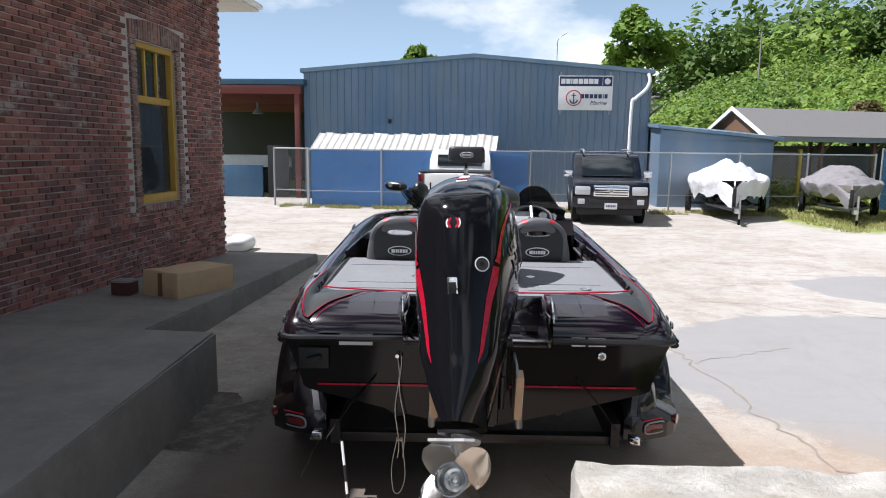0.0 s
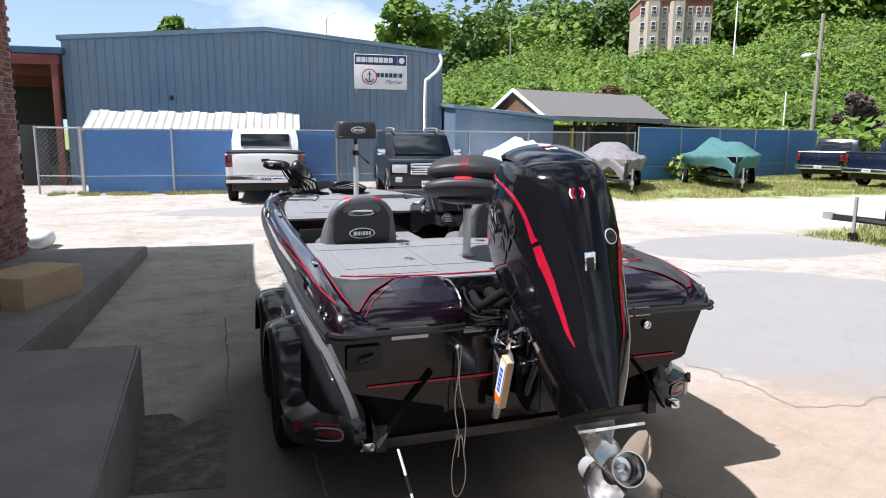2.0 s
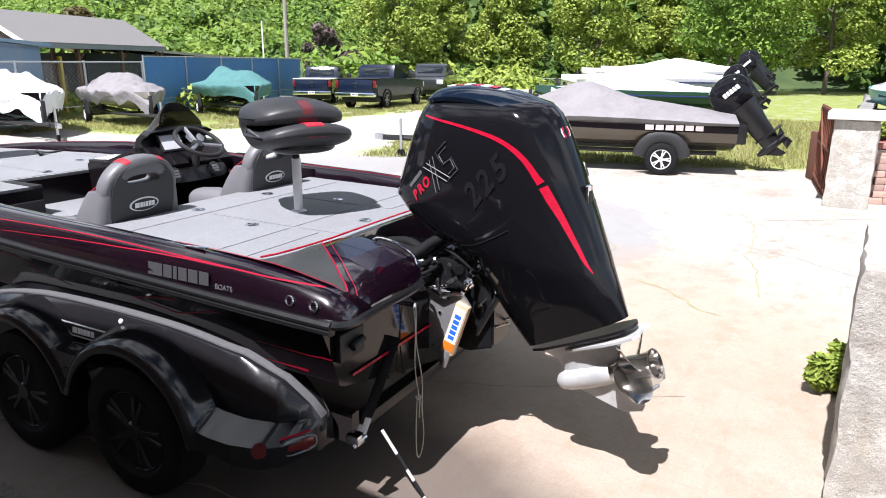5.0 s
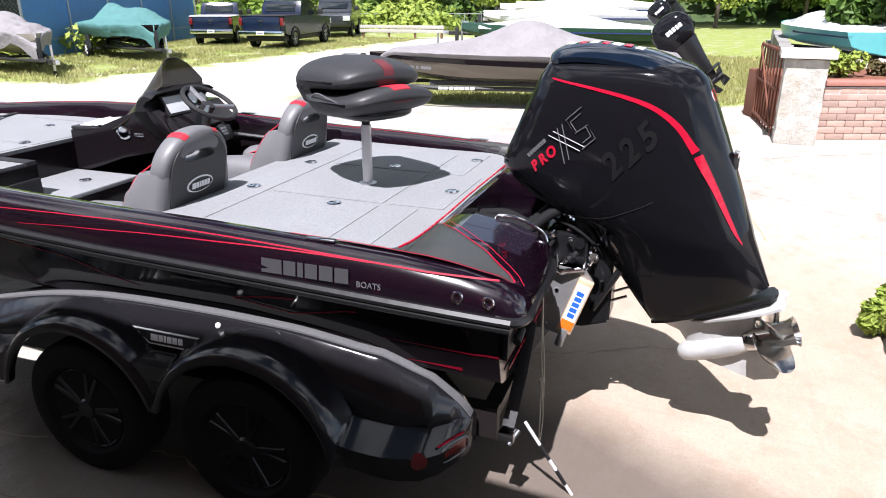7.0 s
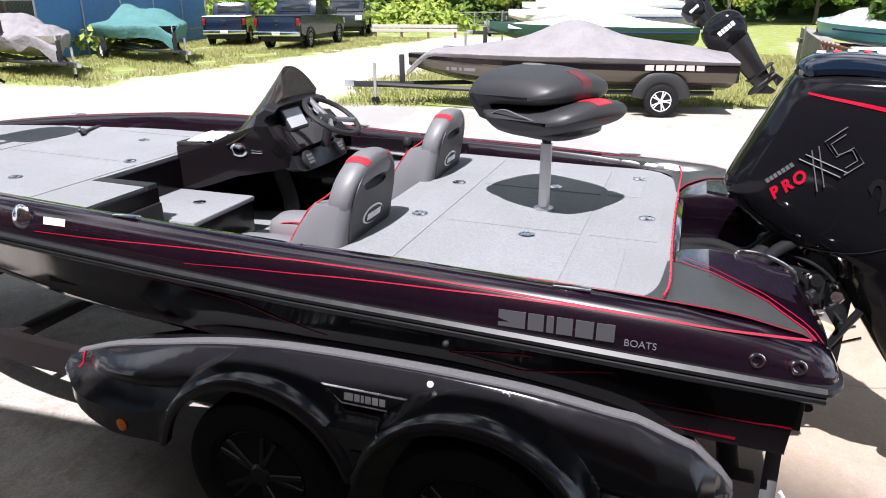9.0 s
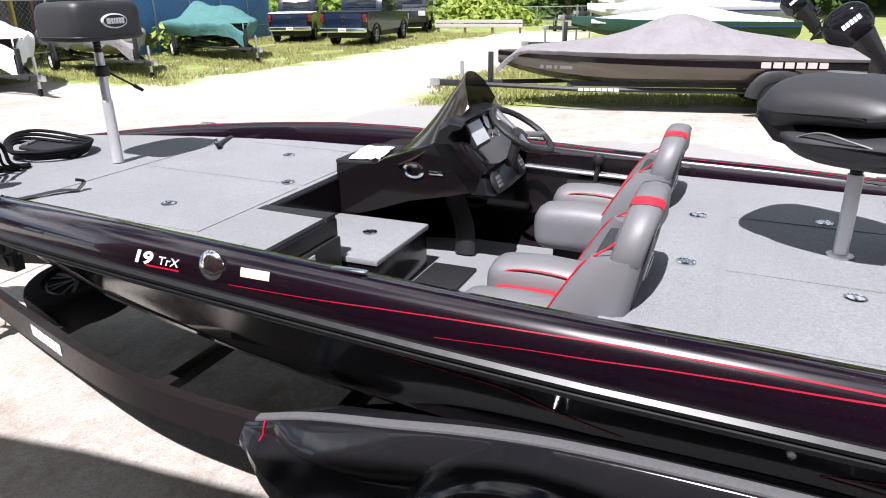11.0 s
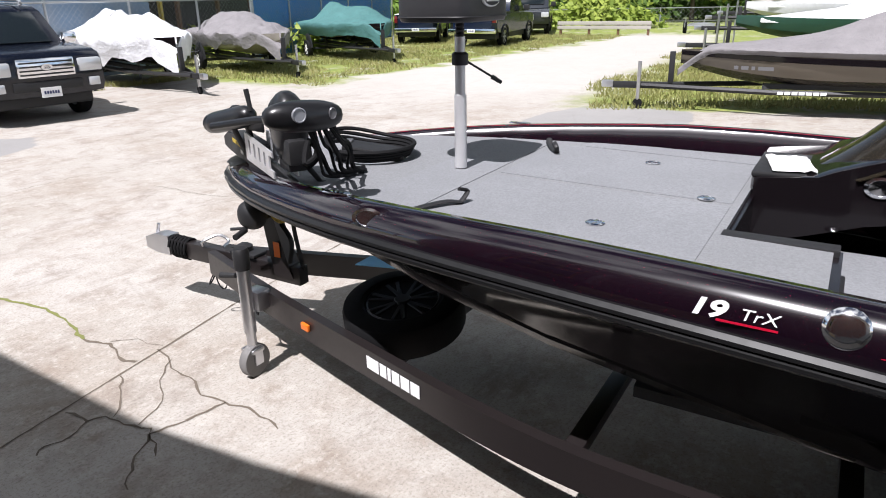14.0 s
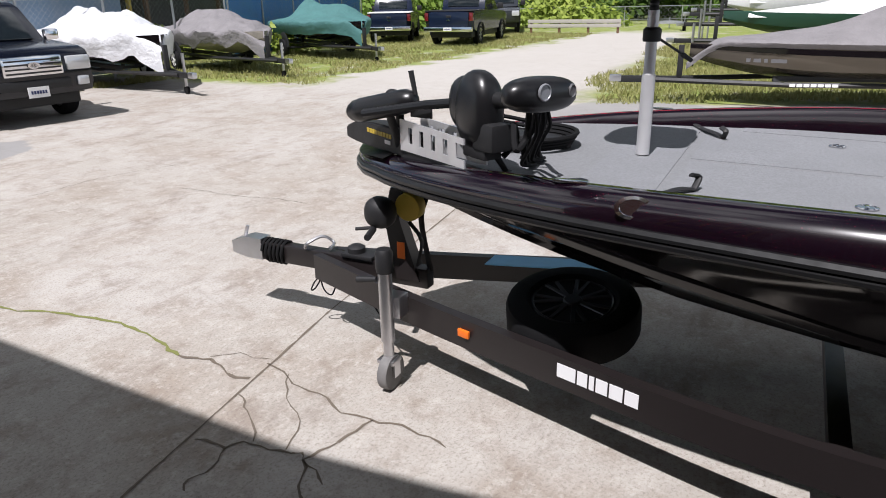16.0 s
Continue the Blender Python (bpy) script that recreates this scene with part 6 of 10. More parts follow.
loft(bm, [[along(t, h, sx * w) for t, h, w in ((-0.34, -0.04, 0.012), (-0.05, -0.04, 0.012), (-0.005, -0.20, 0.004), (-0.03, -0.225, 0.004), (-0.13, -0.215, 0.004))] for sx in (-1, 1)])
part("skeg", bm, SKEG, motor, "worn silver skeg")
prop = laid("propeller", lathe(B(), [(0.050, -0.012), (0.058, 0.0), (0.061, 0.04), (0.058, 0.14), (0.060, 0.19), (0.070, 0.217), (0.072, 0.222), (0.066, 0.222), (0.054, 0.19), (0.050, 0.11), (0.026, 0.105), (0.024, 0.145), (0.012, 0.15), (0.0, 0.152)], seg=32), STEEL_PROP, motor, basis(hub, (1, 0, 0), UP_), "polished steel propeller")
for k in range(4):
    bm = B()
    rows = []
    for i in range(11):
        t = i / 10
        r = 0.055 + 0.135 * t
        half = 0.088 * (math.sin(math.pi * min(1.0, 0.30 + 0.62 * t)) ** 0.6) * (1 if t < 0.85 else 1 - 3.2 * (t - 0.85))
        row = []
        for j in range(9):
            w = -1 + 2 * j / 8
            ang = (w * half * 0.98) / r + 0.35 * t
            row.append((r * math.cos(ang), r * math.sin(ang), 0.095 + w * half * 0.70 + 0.035 * t * t + 0.012 * w * w))
        rows.append(row)
    rs = [ring(bm, r) for r in rows]
    for p, q in zip(rs, rs[1:]):
        bridge(bm, p, q, False)
    g = bmesh.ops.extrude_face_region(bm, geom=bm.faces[:])
    bmesh.ops.translate(bm, vec=(0, 0, 0.004), verts=[v_ for v_ in g["geom"] if isinstance(v_, bmesh.types.BMVert)])
    bl = part("blade", bm, STEEL_PROP, prop, angle=60)
    bl.matrix_basis = pose(0, 0, 0, 0, 0, 90 * k + 20)
for ob in list(motor.children):
    ob.matrix_basis = STEER @ ob.matrix_basis

# jack plate, clamp, swivel bracket and hydraulics between motor and transom
PLATE_AL = plain("bolted_grey_plate", (0.34, 0.34, 0.345), 0.30, 0.6, 0.2)
# bare metal rails; the sunlit ground's tan reflection is put into their colour
RAIL_AL = plain("tan_reflection_rail", (0.56, 0.40, 0.26), 0.45, 0.1, 0.15)
for s in (-1, 1):
    bm = B()
    prism(bm, [(0.03, 0.955), (-0.21, 0.935), (-0.245, 0.885), (-0.15, 0.60), (-0.10, 0.575), (0.0, 0.60), (0.02, 0.66)], -0.006, 0.006, Matrix(((0, 0, 1, s * 0.228), (1, 0, 0, 0), (0, 1, 0, 0), (0, 0, 0, 1))))
    jp = part("jack_plate", bm, PLATE_AL, motor, "bolted aluminium jack plate")
    for y, z in ((0.0, 0.92), (-0.12, 0.91), (0.0, 0.74), (-0.03, 0.63), (-0.19, 0.885), (-0.07, 0.82)):
        part("bolt", rod(B(), (s * 0.230, y, z), (s * 0.240, y, z), 0.010, seg=6), CHROME, jp)
    ob = part("guide_rail", box(B(), (s * 0.242 - 0.022, -0.042, -0.155), (s * 0.242 + 0.022, 0.036, 0.150), 0.008), RAIL_AL, motor, "bare metal guide rail with painted tan reflection")
    ob.matrix_basis = pose(0, -0.165, 0.752, 18.5, 0, 0)
    lab = part("sticker", box(B(), (s * 0.2655, -0.034, -0.130), (s * 0.2670, 0.030, 0.130)), LETTER, ob, "white and blue maker sticker", smooth=False)
    for k in range(5):
        part("sticker_bar", box(B(), (s * 0.2669, -0.020, -0.062 + 0.032 * k), (s * 0.2678, 0.016, -0.038 + 0.032 * k)), BLUE_LABEL, lab, smooth=False)
    part("sticker_foot", box(B(), (s * 0.2669, -0.034, -0.130), (s * 0.2678, 0.030, -0.080)), ORANGE, lab, smooth=False)
    rod_ = part("jack_ram", rod(B(), (s * 0.25, -0.125, 0.62), (s * 0.258, -0.098, 0.528), 0.023, 0.021, 14), PLATE_AL, motor)
bm = B()
loft(bm, [[(-0.10, 0.0, 0.60), (0.10, 0.0, 0.60), (0.10, 0.0, 1.0), (-0.10, 0.0, 1.0)], [(-0.13, -0.18, 0.58), (0.13, -0.18, 0.58), (0.13, -0.18, 1.04), (-0.13, -0.18, 1.04)], [(-0.11, -0.325, 0.62), (0.11, -0.325, 0.62), (0.12, -0.325, 1.08), (-0.12, -0.325, 1.08)]])
bmesh.ops.bevel(bm, geom=bm.edges[:], offset=0.012, segments=2, affect="EDGES")
part("swivel_bracket", bm, SATIN_BLACK, motor, "black cast swivel bracket")
bm = B()
box(bm, (-0.17, -0.20, 0.94), (-0.125, 0.05, 1.10), 0.012)
box(bm, (0.125, -0.20, 0.94), (0.17, 0.05, 1.10), 0.012)
rod(bm, (-0.20, -0.16, 1.06), (0.20, -0.16, 1.06), 0.026, seg=14)
part("clamp_bracket", bm, SATIN_BLACK, motor, "black transom clamp bracket")
bm = B()
tube(bm, [(-0.255, 0.04, 0.965), (-0.27, -0.09, 0.935), (-0.24, -0.19, 0.945), (-0.17, -0.20, 0.96)], 0.013, 8)
rod(bm, (-0.26, -0.07, 0.935), (-0.235, -0.06, 1.01), 0.009, seg=8)
part("steering_link", bm, CHROME, motor, "chrome steering link rod")
bm = B()
rod(bm, (-0.20, 0.02, 1.085), (0.26, 0.02, 1.085), 0.028, seg=14)
rod(bm, (-0.30, 0.02, 1.085), (-0.20, 0.02, 1.085), 0.012, seg=10)
part("steering_cylinder", bm, SATIN_BLACK, motor, "black steering cylinder")
for x in (-0.14, 0.14):
    bm = B()
    rod(bm, (x, -0.24, 0.70), (x, -0.36, 0.93), 0.018, seg=12)
    rod(bm, (x, -0.36, 0.93), (x, -0.42, 1.05), 0.011, seg=10)
    part("trim_cylinder", bm, SATIN_BLACK, motor, "black hydraulic trim cylinder")
rnd = random.Random(8)
for k in range(26):
    bm = B()
    x, y, z = rnd.uniform(-0.24, 0.02), rnd.uniform(-0.32, -0.02), rnd.uniform(0.90, 1.17)
    d = Vector((rnd.uniform(-1, 1), rnd.uniform(-1, 1), rnd.uniform(-0.6, 0.6))).normalized() * rnd.uniform(0.015, 0.045)
    r = rnd.uniform(0.006, 0.018)
    rod(bm, Vector((x, y, z)) - d, Vector((x, y, z)) + d, r, seg=8)
    rod(bm, Vector((x, y, z)) - d * 0.3, Vector((x, y, z)) + d * 0.2, r * 1.5, seg=6)
    part("fitting", bm, CHROME if k % 2 == 0 else SATIN_BLACK, motor)
for x in (-0.08, 0.043):
    part("pin", rod(B(), (x, -0.30, 0.722), (x, -0.402, 0.770), 0.008, seg=8), CHROME, motor)
part("pin", rod(B(), (-0.11, -0.275, 0.884), (-0.20, -0.283, 0.884), 0.009, seg=8), CHROME, motor)
bm = B()
loft(bm, [[(x - 0.022, y - 0.035, z - 0.01), (x + 0.022, y - 0.035, z - 0.01), (x + 0.022, y + 0.035, z + 0.01), (x - 0.022, y + 0.035, z + 0.01)] for x, y, z in ((-0.03, -0.40, 1.06), (-0.06, -0.43, 0.95), (-0.10, -0.48, 0.83), (-0.112, -0.495, 0.785))])
for k in (0, 1):
    loft(bm, [[(-0.125, -0.45 - 0.05 * k, 0.80), (-0.10, -0.45 - 0.05 * k, 0.80), (-0.10, -0.48 - 0.05 * k, 0.80), (-0.125, -0.48 - 0.05 * k, 0.80)], [(-0.127, -0.478 - 0.04 * k, 0.755), (-0.115, -0.478 - 0.04 * k, 0.755), (-0.115, -0.488 - 0.04 * k, 0.755), (-0.127, -0.488 - 0.04 * k, 0.755)]])
part("leg_strut", bm, SATIN_BLACK, motor, "black strut ahead of the leg", smooth=False)
for k in range(5):
    bm = B()
    a0 = rnd.uniform(-0.20, 0.05)
    tube(bm, spline([(a0, -0.05 + 0.03 * k, 1.16), (a0 - 0.05, -0.14, 1.10 + 0.03 * k), (a0 - 0.02, -0.24, 1.02 + 0.02 * k), (a0 + 0.05, -0.29, 0.93)], 6), 0.006 + 0.002 * (k % 3), 8)
    part("thin_hose", bm, RUBBER, motor)
bm = B()
loft(bm, [[(w * math.cos(a) * 0.16, -0.26 + w * math.sin(a) * 0.20, z) for a in np.linspace(0, 2 * math.pi, 21)[:-1]] for z, w in ((1.05, 0.9), (1.15, 1.05), (1.24, 1.0))])
part("mid_section", bm, MATT_BLACK, motor, "black engine tray under the cowl", angle=60)
for k, (x, r) in enumerate(((-0.23, 0.026), (-0.12, 0.036), (-0.02, 0.026))):
    bm = B()
    pts = spline([(x + 0.02, 0.40, 1.10), (x, 0.26, 1.08 + 0.02 * k), (x - 0.02, 0.12, 1.10), (x + 0.04, 0.0, 1.19), (x + 0.07, -0.10, 1.24)], 10)
    tube(bm, pts, [r * (1.0 + 0.10 * (i % 2)) for i in range(len(pts))], 12)
    part("rigging_hose", bm, RUBBER, motor, "ribbed black rigging hose")

# ---- seats ----
def cushion(bm, lo, hi, r=0.06, puff=0.02, m=None):
    """A stuffed cushion: a rounded box, puffed."""
    b = B()
    box(b, lo, hi, r, seg=4)
    bmesh.ops.subdivide_edges(b, edges=b.edges[:], cuts=1, use_grid_fill=True)
    lo, hi = Vector(lo), Vector(hi)
    c, h = (lo + hi) / 2, (hi - lo) / 2
    for v in b.verts:
        k = [(v.co[i] - c[i]) / h[i] for i in range(3)]
        v.co.z += puff * (1 - k[0] ** 2) * (1 - k[1] ** 2) * (1 if k[2] > 0 else -0.3)
    if m is not None:
        bmesh.ops.transform(b, matrix=m, verts=b.verts[:])
    me = bpy.data.meshes.new("t")
    b.to_mesh(me)
    b.free()
    bm.from_mesh(me)
    bpy.data.meshes.remove(me)
    return bm


def bucket_seat(x, y0):
    st = thing("bucket_seat", BOAT @ pose(x, y0, 0), "grey vinyl bucket seat with dark back panel and red piping", "seat", "bucket seats in the cockpit")
    part("base", box(B(), (-0.20, 0.16, 0.78), (0.20, 0.52, 0.98), 0.03), MATT_BLACK, st)
    bm = B()
    for s in (-1, 1):
        cushion(bm, (s * 0.185 - 0.10, 0.14, 0.96), (s * 0.185 + 0.10, 0.61, 1.175), 0.085, 0.03)
    part("seat", bm, VINYL_GREY, st, "grey vinyl seat bolsters")
    part("seat_insert", cushion(B(), (-0.10, 0.12, 0.96), (0.10, 0.56, 1.105), 0.04, 0.015), VINYL_RED, st, "quilted red seat insert")
    for s in (-1, 1):
        part("piping", tube(B(), spline([(s * 0.095, 0.16, 1.14), (s * 0.095, 0.34, 1.172), (s * 0.10, 0.50, 1.16), (s * 0.12, 0.585, 1.10)], 5), 0.0034, 6), VINYL_RED, st)
    LV = [0.97, 1.06, 1.15, 1.22, 1.29, 1.35, 1.39]
    half = lambda z: interp(z, LV, [0.290, 0.292, 0.290, 0.286, 0.277, 0.266, 0.255])
    wing = lambda z: interp(z, LV, [0.35, 0.315, 0.275, 0.238, 0.198, 0.158, 0.128])
    rear = lambda z: 0.035 - 0.19 * (z - 0.97)
    bm = B()
    rings = []
    for z in np.linspace(0.97, 1.39, 13):
        w, f, r = half(z), wing(z), rear(z)
        hs = [(w * 0.80, r), (w * 0.93, r + 0.010), (w, r + 0.045), (w * 1.005, r + (f - r) * 0.55), (w * 0.985, f - 0.03), (w * 0.93, f - 0.006), (w * 0.85, f), (w * 0.74, f - 0.014), (w * 0.64, r + 0.10 + (f - r - 0.10) * 0.45), (w * 0.46, r + 0.098)]
        rings.append([(x_, y, z) for x_, y in hs] + [(-x_, y, z) for x_, y in reversed(hs)])
    loft(bm, rings)
    part("backrest", bm, VINYL_GREY, st, "grey moulded backrest with wings", angle=50)
    # head loop round an open hand hold

    def outer(a, k=1.0):
        return 0.255 * k * pw_(math.cos(a), 0.95), 1.375 + (0.212 if math.sin(a) > 0 else 0.05) * k * pw_(math.sin(a), 0.95)

    def hole(a, k=1.0):
        return 0.105 * k * pw_(math.cos(a), 0.7), 1.440 + (0.036 if math.sin(a) > 0 else 0.018) * k * pw_(math.sin(a), 0.8)

    def loop_ring(a, o=0.0):
        (ox, oz), (hx, hz_) = outer(a), hole(a)
        d = Vector((ox - hx, oz - hz_)).normalized()
        r = rear(oz)
        f = r + 0.105
        q = lambda t, y: (hx + (ox - hx) * t + d.x * (o if t > 0.9 else 0), y, hz_ + (oz - hz_) * t + d.y * (o if t > 0.9 else 0))
        return [q(0.0, r + 0.01), q(0.06, r - o), q(0.80, r - o), q(0.94, r + 0.012 - o), q(1.0, r + 0.04), q(1.0, f - 0.04), q(0.94, f - 0.012 + o), q(0.80, f + o), q(0.06, f + o), q(0.0, f - 0.01)]

    A = list(np.linspace(0, 2 * math.pi, 41))
    bm = B()
    loft(bm, [loop_ring(a) for a in A], True, False)
    bmesh.ops.remove_doubles(bm, verts=bm.verts[:], dist=0.0005)
    part("head_loop", bm, VINYL_GREY, st, "rounded grey head loop", angle=60)
    for a0 in (58, 112):
        bm = B()
        loft(bm, [[loop_ring(radians(a0 + 2.5 * i), 0.002)[j] for j in range(2, 9)] for i in range(5)], False, False)
        part("shoulder_band", bm, VINYL_RED, st, "narrow red shoulder band", angle=60)
    # dark inset panel on the rear, round the hand hold
    bm = B()
    o_ = []
    for a in A[:-1]:
        ox, oz = outer(a, 0.83)
        if math.sin(a) < 0:
            t = -math.sin(a)
            ox, oz = ox * (1 + 0.18 * t), 1.375 - 0.30 * t ** 0.8
        o_.append((ox, rear(oz) - 0.007, oz))
    h_ = [(hole(a, 1.04)[0], rear(1.43) - 0.004, hole(a, 1.04)[1]) for a in A[:-1]]
    m_ = [tuple((p + q) / 2 for p, q in zip(u_, v_)) for u_, v_ in zip(o_, h_)]
    e_ = [(x_ * 1.02, y + 0.012, z) for x_, y, z in o_]
    rs = [ring(bm, q) for q in (e_, o_, m_, h_)]
    for p, q in zip(rs, rs[1:]):
        bridge(bm, p, q)
    part("back_panel", bm, VINYL_DARK, st, "charcoal back panel", angle=40)
    for s in (-1, 1):
        pts = [(s * half(z) * 0.88, wing(z) + 0.001, z) for z in np.linspace(0.97, 1.37, 9)]
        for a in (20, 45, 70, 90):
            ox, oz = outer(radians(a))
            pts.append((s * abs(ox) * 0.86, rear(oz) + 0.106, 1.375 + (oz - 1.375) * 0.86))
        part("piping", tube(B(), spline(pts, 3), 0.0036, 6), VINYL_RED, st, "red piping")
    part("back_insert", cushion(B(), (-0.13, rear(1.2) + 0.085, 1.08), (0.13, rear(1.2) + 0.135, 1.38), 0.02, 0.0), VINYL_DARK, st, "dark back insert")
    m = basis((0, rear(1.295) - 0.006, 1.295), (1, 0, 0), (0, -0.19, 1))
    laid("badge", lathe(B(), [(0.10, -0.004), (0.10, 0.004), (0.092, 0.006), (0.0, 0.006)], seg=32), LETTER, st, m @ Matrix.Diagonal((1, 0.42, 1, 1)), "oval pale rimmed badge")
    laid("badge_field", lathe(B(), [(0.090, 0.0), (0.090, 0.008), (0.0, 0.008)], seg=32), MATT_BLACK, st, m @ Matrix.Diagonal((1, 0.39, 1, 1)))
    bar_row("badge_bar", [0.03, 0.016, 0.01, 0.018, 0.018, 0.018], 0.030, 0.005, LETTER, st, m @ pose(0, 0, 0.0095))
    return st


bucket_seat(-0.60, 1.764)
bucket_seat(0.556, 1.79)

# rear fishing seat, folded flat on its pole
ps = thing("pedestal_seat", BOAT @ pose(0, 1.07, 1.207, 0, 0, -27), "folded fishing seat on a silver pole over the rear deck", "seat")
bm = B()
rod(bm, (0, 0, 0.012), (0, 0, 0.33), 0.028, 0.028, 16)
part("pole", bm, POLE_AL, ps, "brushed silver seat pole")
part("thread", lathe(B(), [(0.02 + 0.004 * (i % 2), 0.33 + 0.012 * i) for i in range(8)], seg=12), MATT_BLACK, ps)
part("floor_socket", lathe(B(), [(0.05, 0.0), (0.05, 0.006), (0.034, 0.012), (0.0, 0.012)], seg=20), SILVER, ps)


def pod(bm, cx, cy, cz, ax, ay, az, n=24, m=14, e=0.55, dip=0.0):
    """A rounded seat pod, squarish in plan."""
    rings = []
    for j in range(1, m):
        t = -math.cos(math.pi * j / m)
        k = (1 - abs(t) ** 2.6) ** 0.5
        rings.append([(cx + ax * k * math.copysign(abs(math.cos(a)) ** e, math.cos(a)), cy + ay * k * math.copysign(abs(math.sin(a)) ** e, math.sin(a)), cz + az * t - dip * (k ** 4) * (t > 0) * math.cos(a * 0 + 0)) for a in np.linspace(0, 2 * math.pi, n + 1)[:-1]])
    loft(bm, rings)
    return bm




def slab_seat(prof_top, prof_bot, half, mat, name, label, e=2.6, crown=0.03, x0=-1.0, x1=1.0, off=0.0, ends=True):
    """A stuffed seat part: top and bottom lines (y, z), swept over the width and rounded towards both sides."""
    bm = B()
    rings = []
    us = np.linspace(x0, x1, 19)
    ty, by = np.array(prof_top), np.array(prof_bot)
    yc = (ty[:, 0].min() + ty[:, 0].max()) / 2
    for u in us:
        k = max(0.0, 1 - abs(u) ** e) ** (1 / e)
        kk = 0.35 + 0.65 * k
        mid = lambda P, Q: (P[:, 1].mean() + Q[:, 1].mean()) / 2
        zm = mid(ty, by)
        top = [(half * u, yc + (y - yc) * (0.55 + 0.45 * k), zm + (z - zm) * kk + off - crown * u * u) for y, z in spline_yz(prof_top)]
        bot = [(half * u, yc + (y - yc) * (0.55 + 0.45 * k), zm + (z - zm) * kk - off - crown * u * u * 0.3) for y, z in spline_yz(prof_bot)]
        rings.append(top + bot[::-1])
    loft(bm, rings, True, ends)
    return part(name, bm, mat, ps, label, angle=60)


def spline_yz(P, n=4):
    return [(p.y, p.z) for p in spline([(0, y, z) for y, z in P], n)]


CUSH_T = [(-0.330, 0.515), (-0.315, 0.548), (-0.26, 0.562), (-0.16, 0.548), (0.0, 0.535), (0.18, 0.54), (0.25, 0.53)]
CUSH_B = [(-0.330, 0.500), (-0.290, 0.455), (-0.22, 0.425), (-0.10, 0.395), (0.02, 0.385), (0.15, 0.405), (0.25, 0.47)]
BACK_T = [(-0.215, 0.605), (-0.20, 0.645), (-0.12, 0.678), (0.02, 0.694), (0.18, 0.690), (0.29, 0.665), (0.345, 0.600)]
BACK_B = [(-0.215, 0.585), (-0.19, 0.552), (-0.10, 0.536), (0.02, 0.528), (0.16, 0.515), (0.28, 0.485), (0.345, 0.545)]
slab_seat(CUSH_T, CUSH_B, 0.275, VINYL_DARK, "seat", "charcoal seat cushion")
slab_seat(CUSH_T[1:4], [(-0.322, 0.49), (-0.30, 0.50), (-0.16, 0.52)], 0.275, VINYL_RED, "seat_insert", "red quilted insert", x0=-0.20, x1=0.20, off=0.004)
slab_seat(BACK_T, BACK_B, 0.270, VINYL_DARK, "backrest", "charcoal backrest folded forward over the seat")
slab_seat(BACK_T[0:3], [(-0.212, 0.595), (-0.18, 0.60), (-0.12, 0.62)], 0.27, vinyl("dull_red_vinyl", (0.085, 0.012, 0.016)), "back_insert", "dull red back insert", x0=-0.12, x1=0.12, off=0.004)
part("shell", pod(B(), 0, -0.03, 0.415, 0.20, 0.20, 0.05), SATIN_BLACK, ps, "black moulded seat shell", angle=60)
for sx in (-1, 1):
    part("hinge", prism(B(), [(0.10, 0.44), (0.22, 0.46), (0.29, 0.53), (0.26, 0.60), (0.18, 0.56)], -0.008, 0.008, Matrix(((0, 0, 1, sx * 0.235), (1, 0, 0, 0), (0, 1, 0, 0), (0, 0, 0, 1)))), SATIN_BLACK, ps, "black folding seat hinge")
    part("seam", tube(B(), spline([(sx * 0.262, -0.16, 0.475), (sx * 0.272, -0.05, 0.50), (sx * 0.272, 0.05, 0.515), (sx * 0.25, 0.16, 0.475)], 6), 0.004, 6), LETTER_GREY, ps)
laid("badge", lathe(B(), [(0.07, 0), (0.07, 0.006), (0.06, 0.008), (0, 0.008)], seg=24), LETTER_GREY, ps, pose(0, 0.10, 0.690) @ Matrix.Diagonal((0.5, 1, 1, 1)))

# front bike seat on its tall pole
fs = thing("bike_seat", BOAT @ pose(0, 4.87, 1.272), "black vinyl fishing seat on a tall silver pole", "seat")
part("pole", rod(B(), (0, 0, 0.0), (-0.0, 0, 0.36), 0.031, 0.030, 16), POLE_AL, fs, "lower silver pole")
part("upper_pole", rod(B(), (0, 0, 0.36), (0, 0, 0.63), 0.025, 0.025, 16), POLE_AL, fs)
part("collar", lathe(B(), [(0.038, 0.50), (0.040, 0.51), (0.040, 0.55), (0.03, 0.56)], seg=16), MATT_BLACK, fs)
bm = B()
rod(bm, (0.03, -0.01, 0.52), (0.10, -0.12, 0.44), 0.006, seg=6)
rod(bm, (0.10, -0.12, 0.44), (0.125, -0.16, 0.41), 0.012, 0.009, 8)
part("height_lever", bm, MATT_BLACK, fs)
part("thread", lathe(B(), [(0.018 + 0.004 * (i % 2), 0.63 + 0.010 * i) for i in range(9)], seg=12), MATT_BLACK, fs)
bm = B()
rows = []
for z, k in ((0.700, 0.955), (0.706, 0.985), (0.722, 1.0), (0.78, 1.0), (0.84, 0.992), (0.872, 0.975), (0.893, 0.935), (0.903, 0.86), (0.905, 0.6)):
    row = []
    for a in np.linspace(0, 2 * math.pi, 49)[:-1]:
        c_, s_ = math.cos(a), math.sin(a)
        front = max(0.0, s_)
        row.append((0.232 * k * pw_(c_, 0.36) * (1 - 0.34 * front ** 1.5), 0.015 + (0.175 if s_ < 0 else 0.245) * k * pw_(s_, 0.36), z - 0.035 * front * (z > 0.8)))
    rows.append(row)
loft(bm, rows)
part("seat", bm, VINYL_DARK, fs, "charcoal boxy seat pad", angle=60)
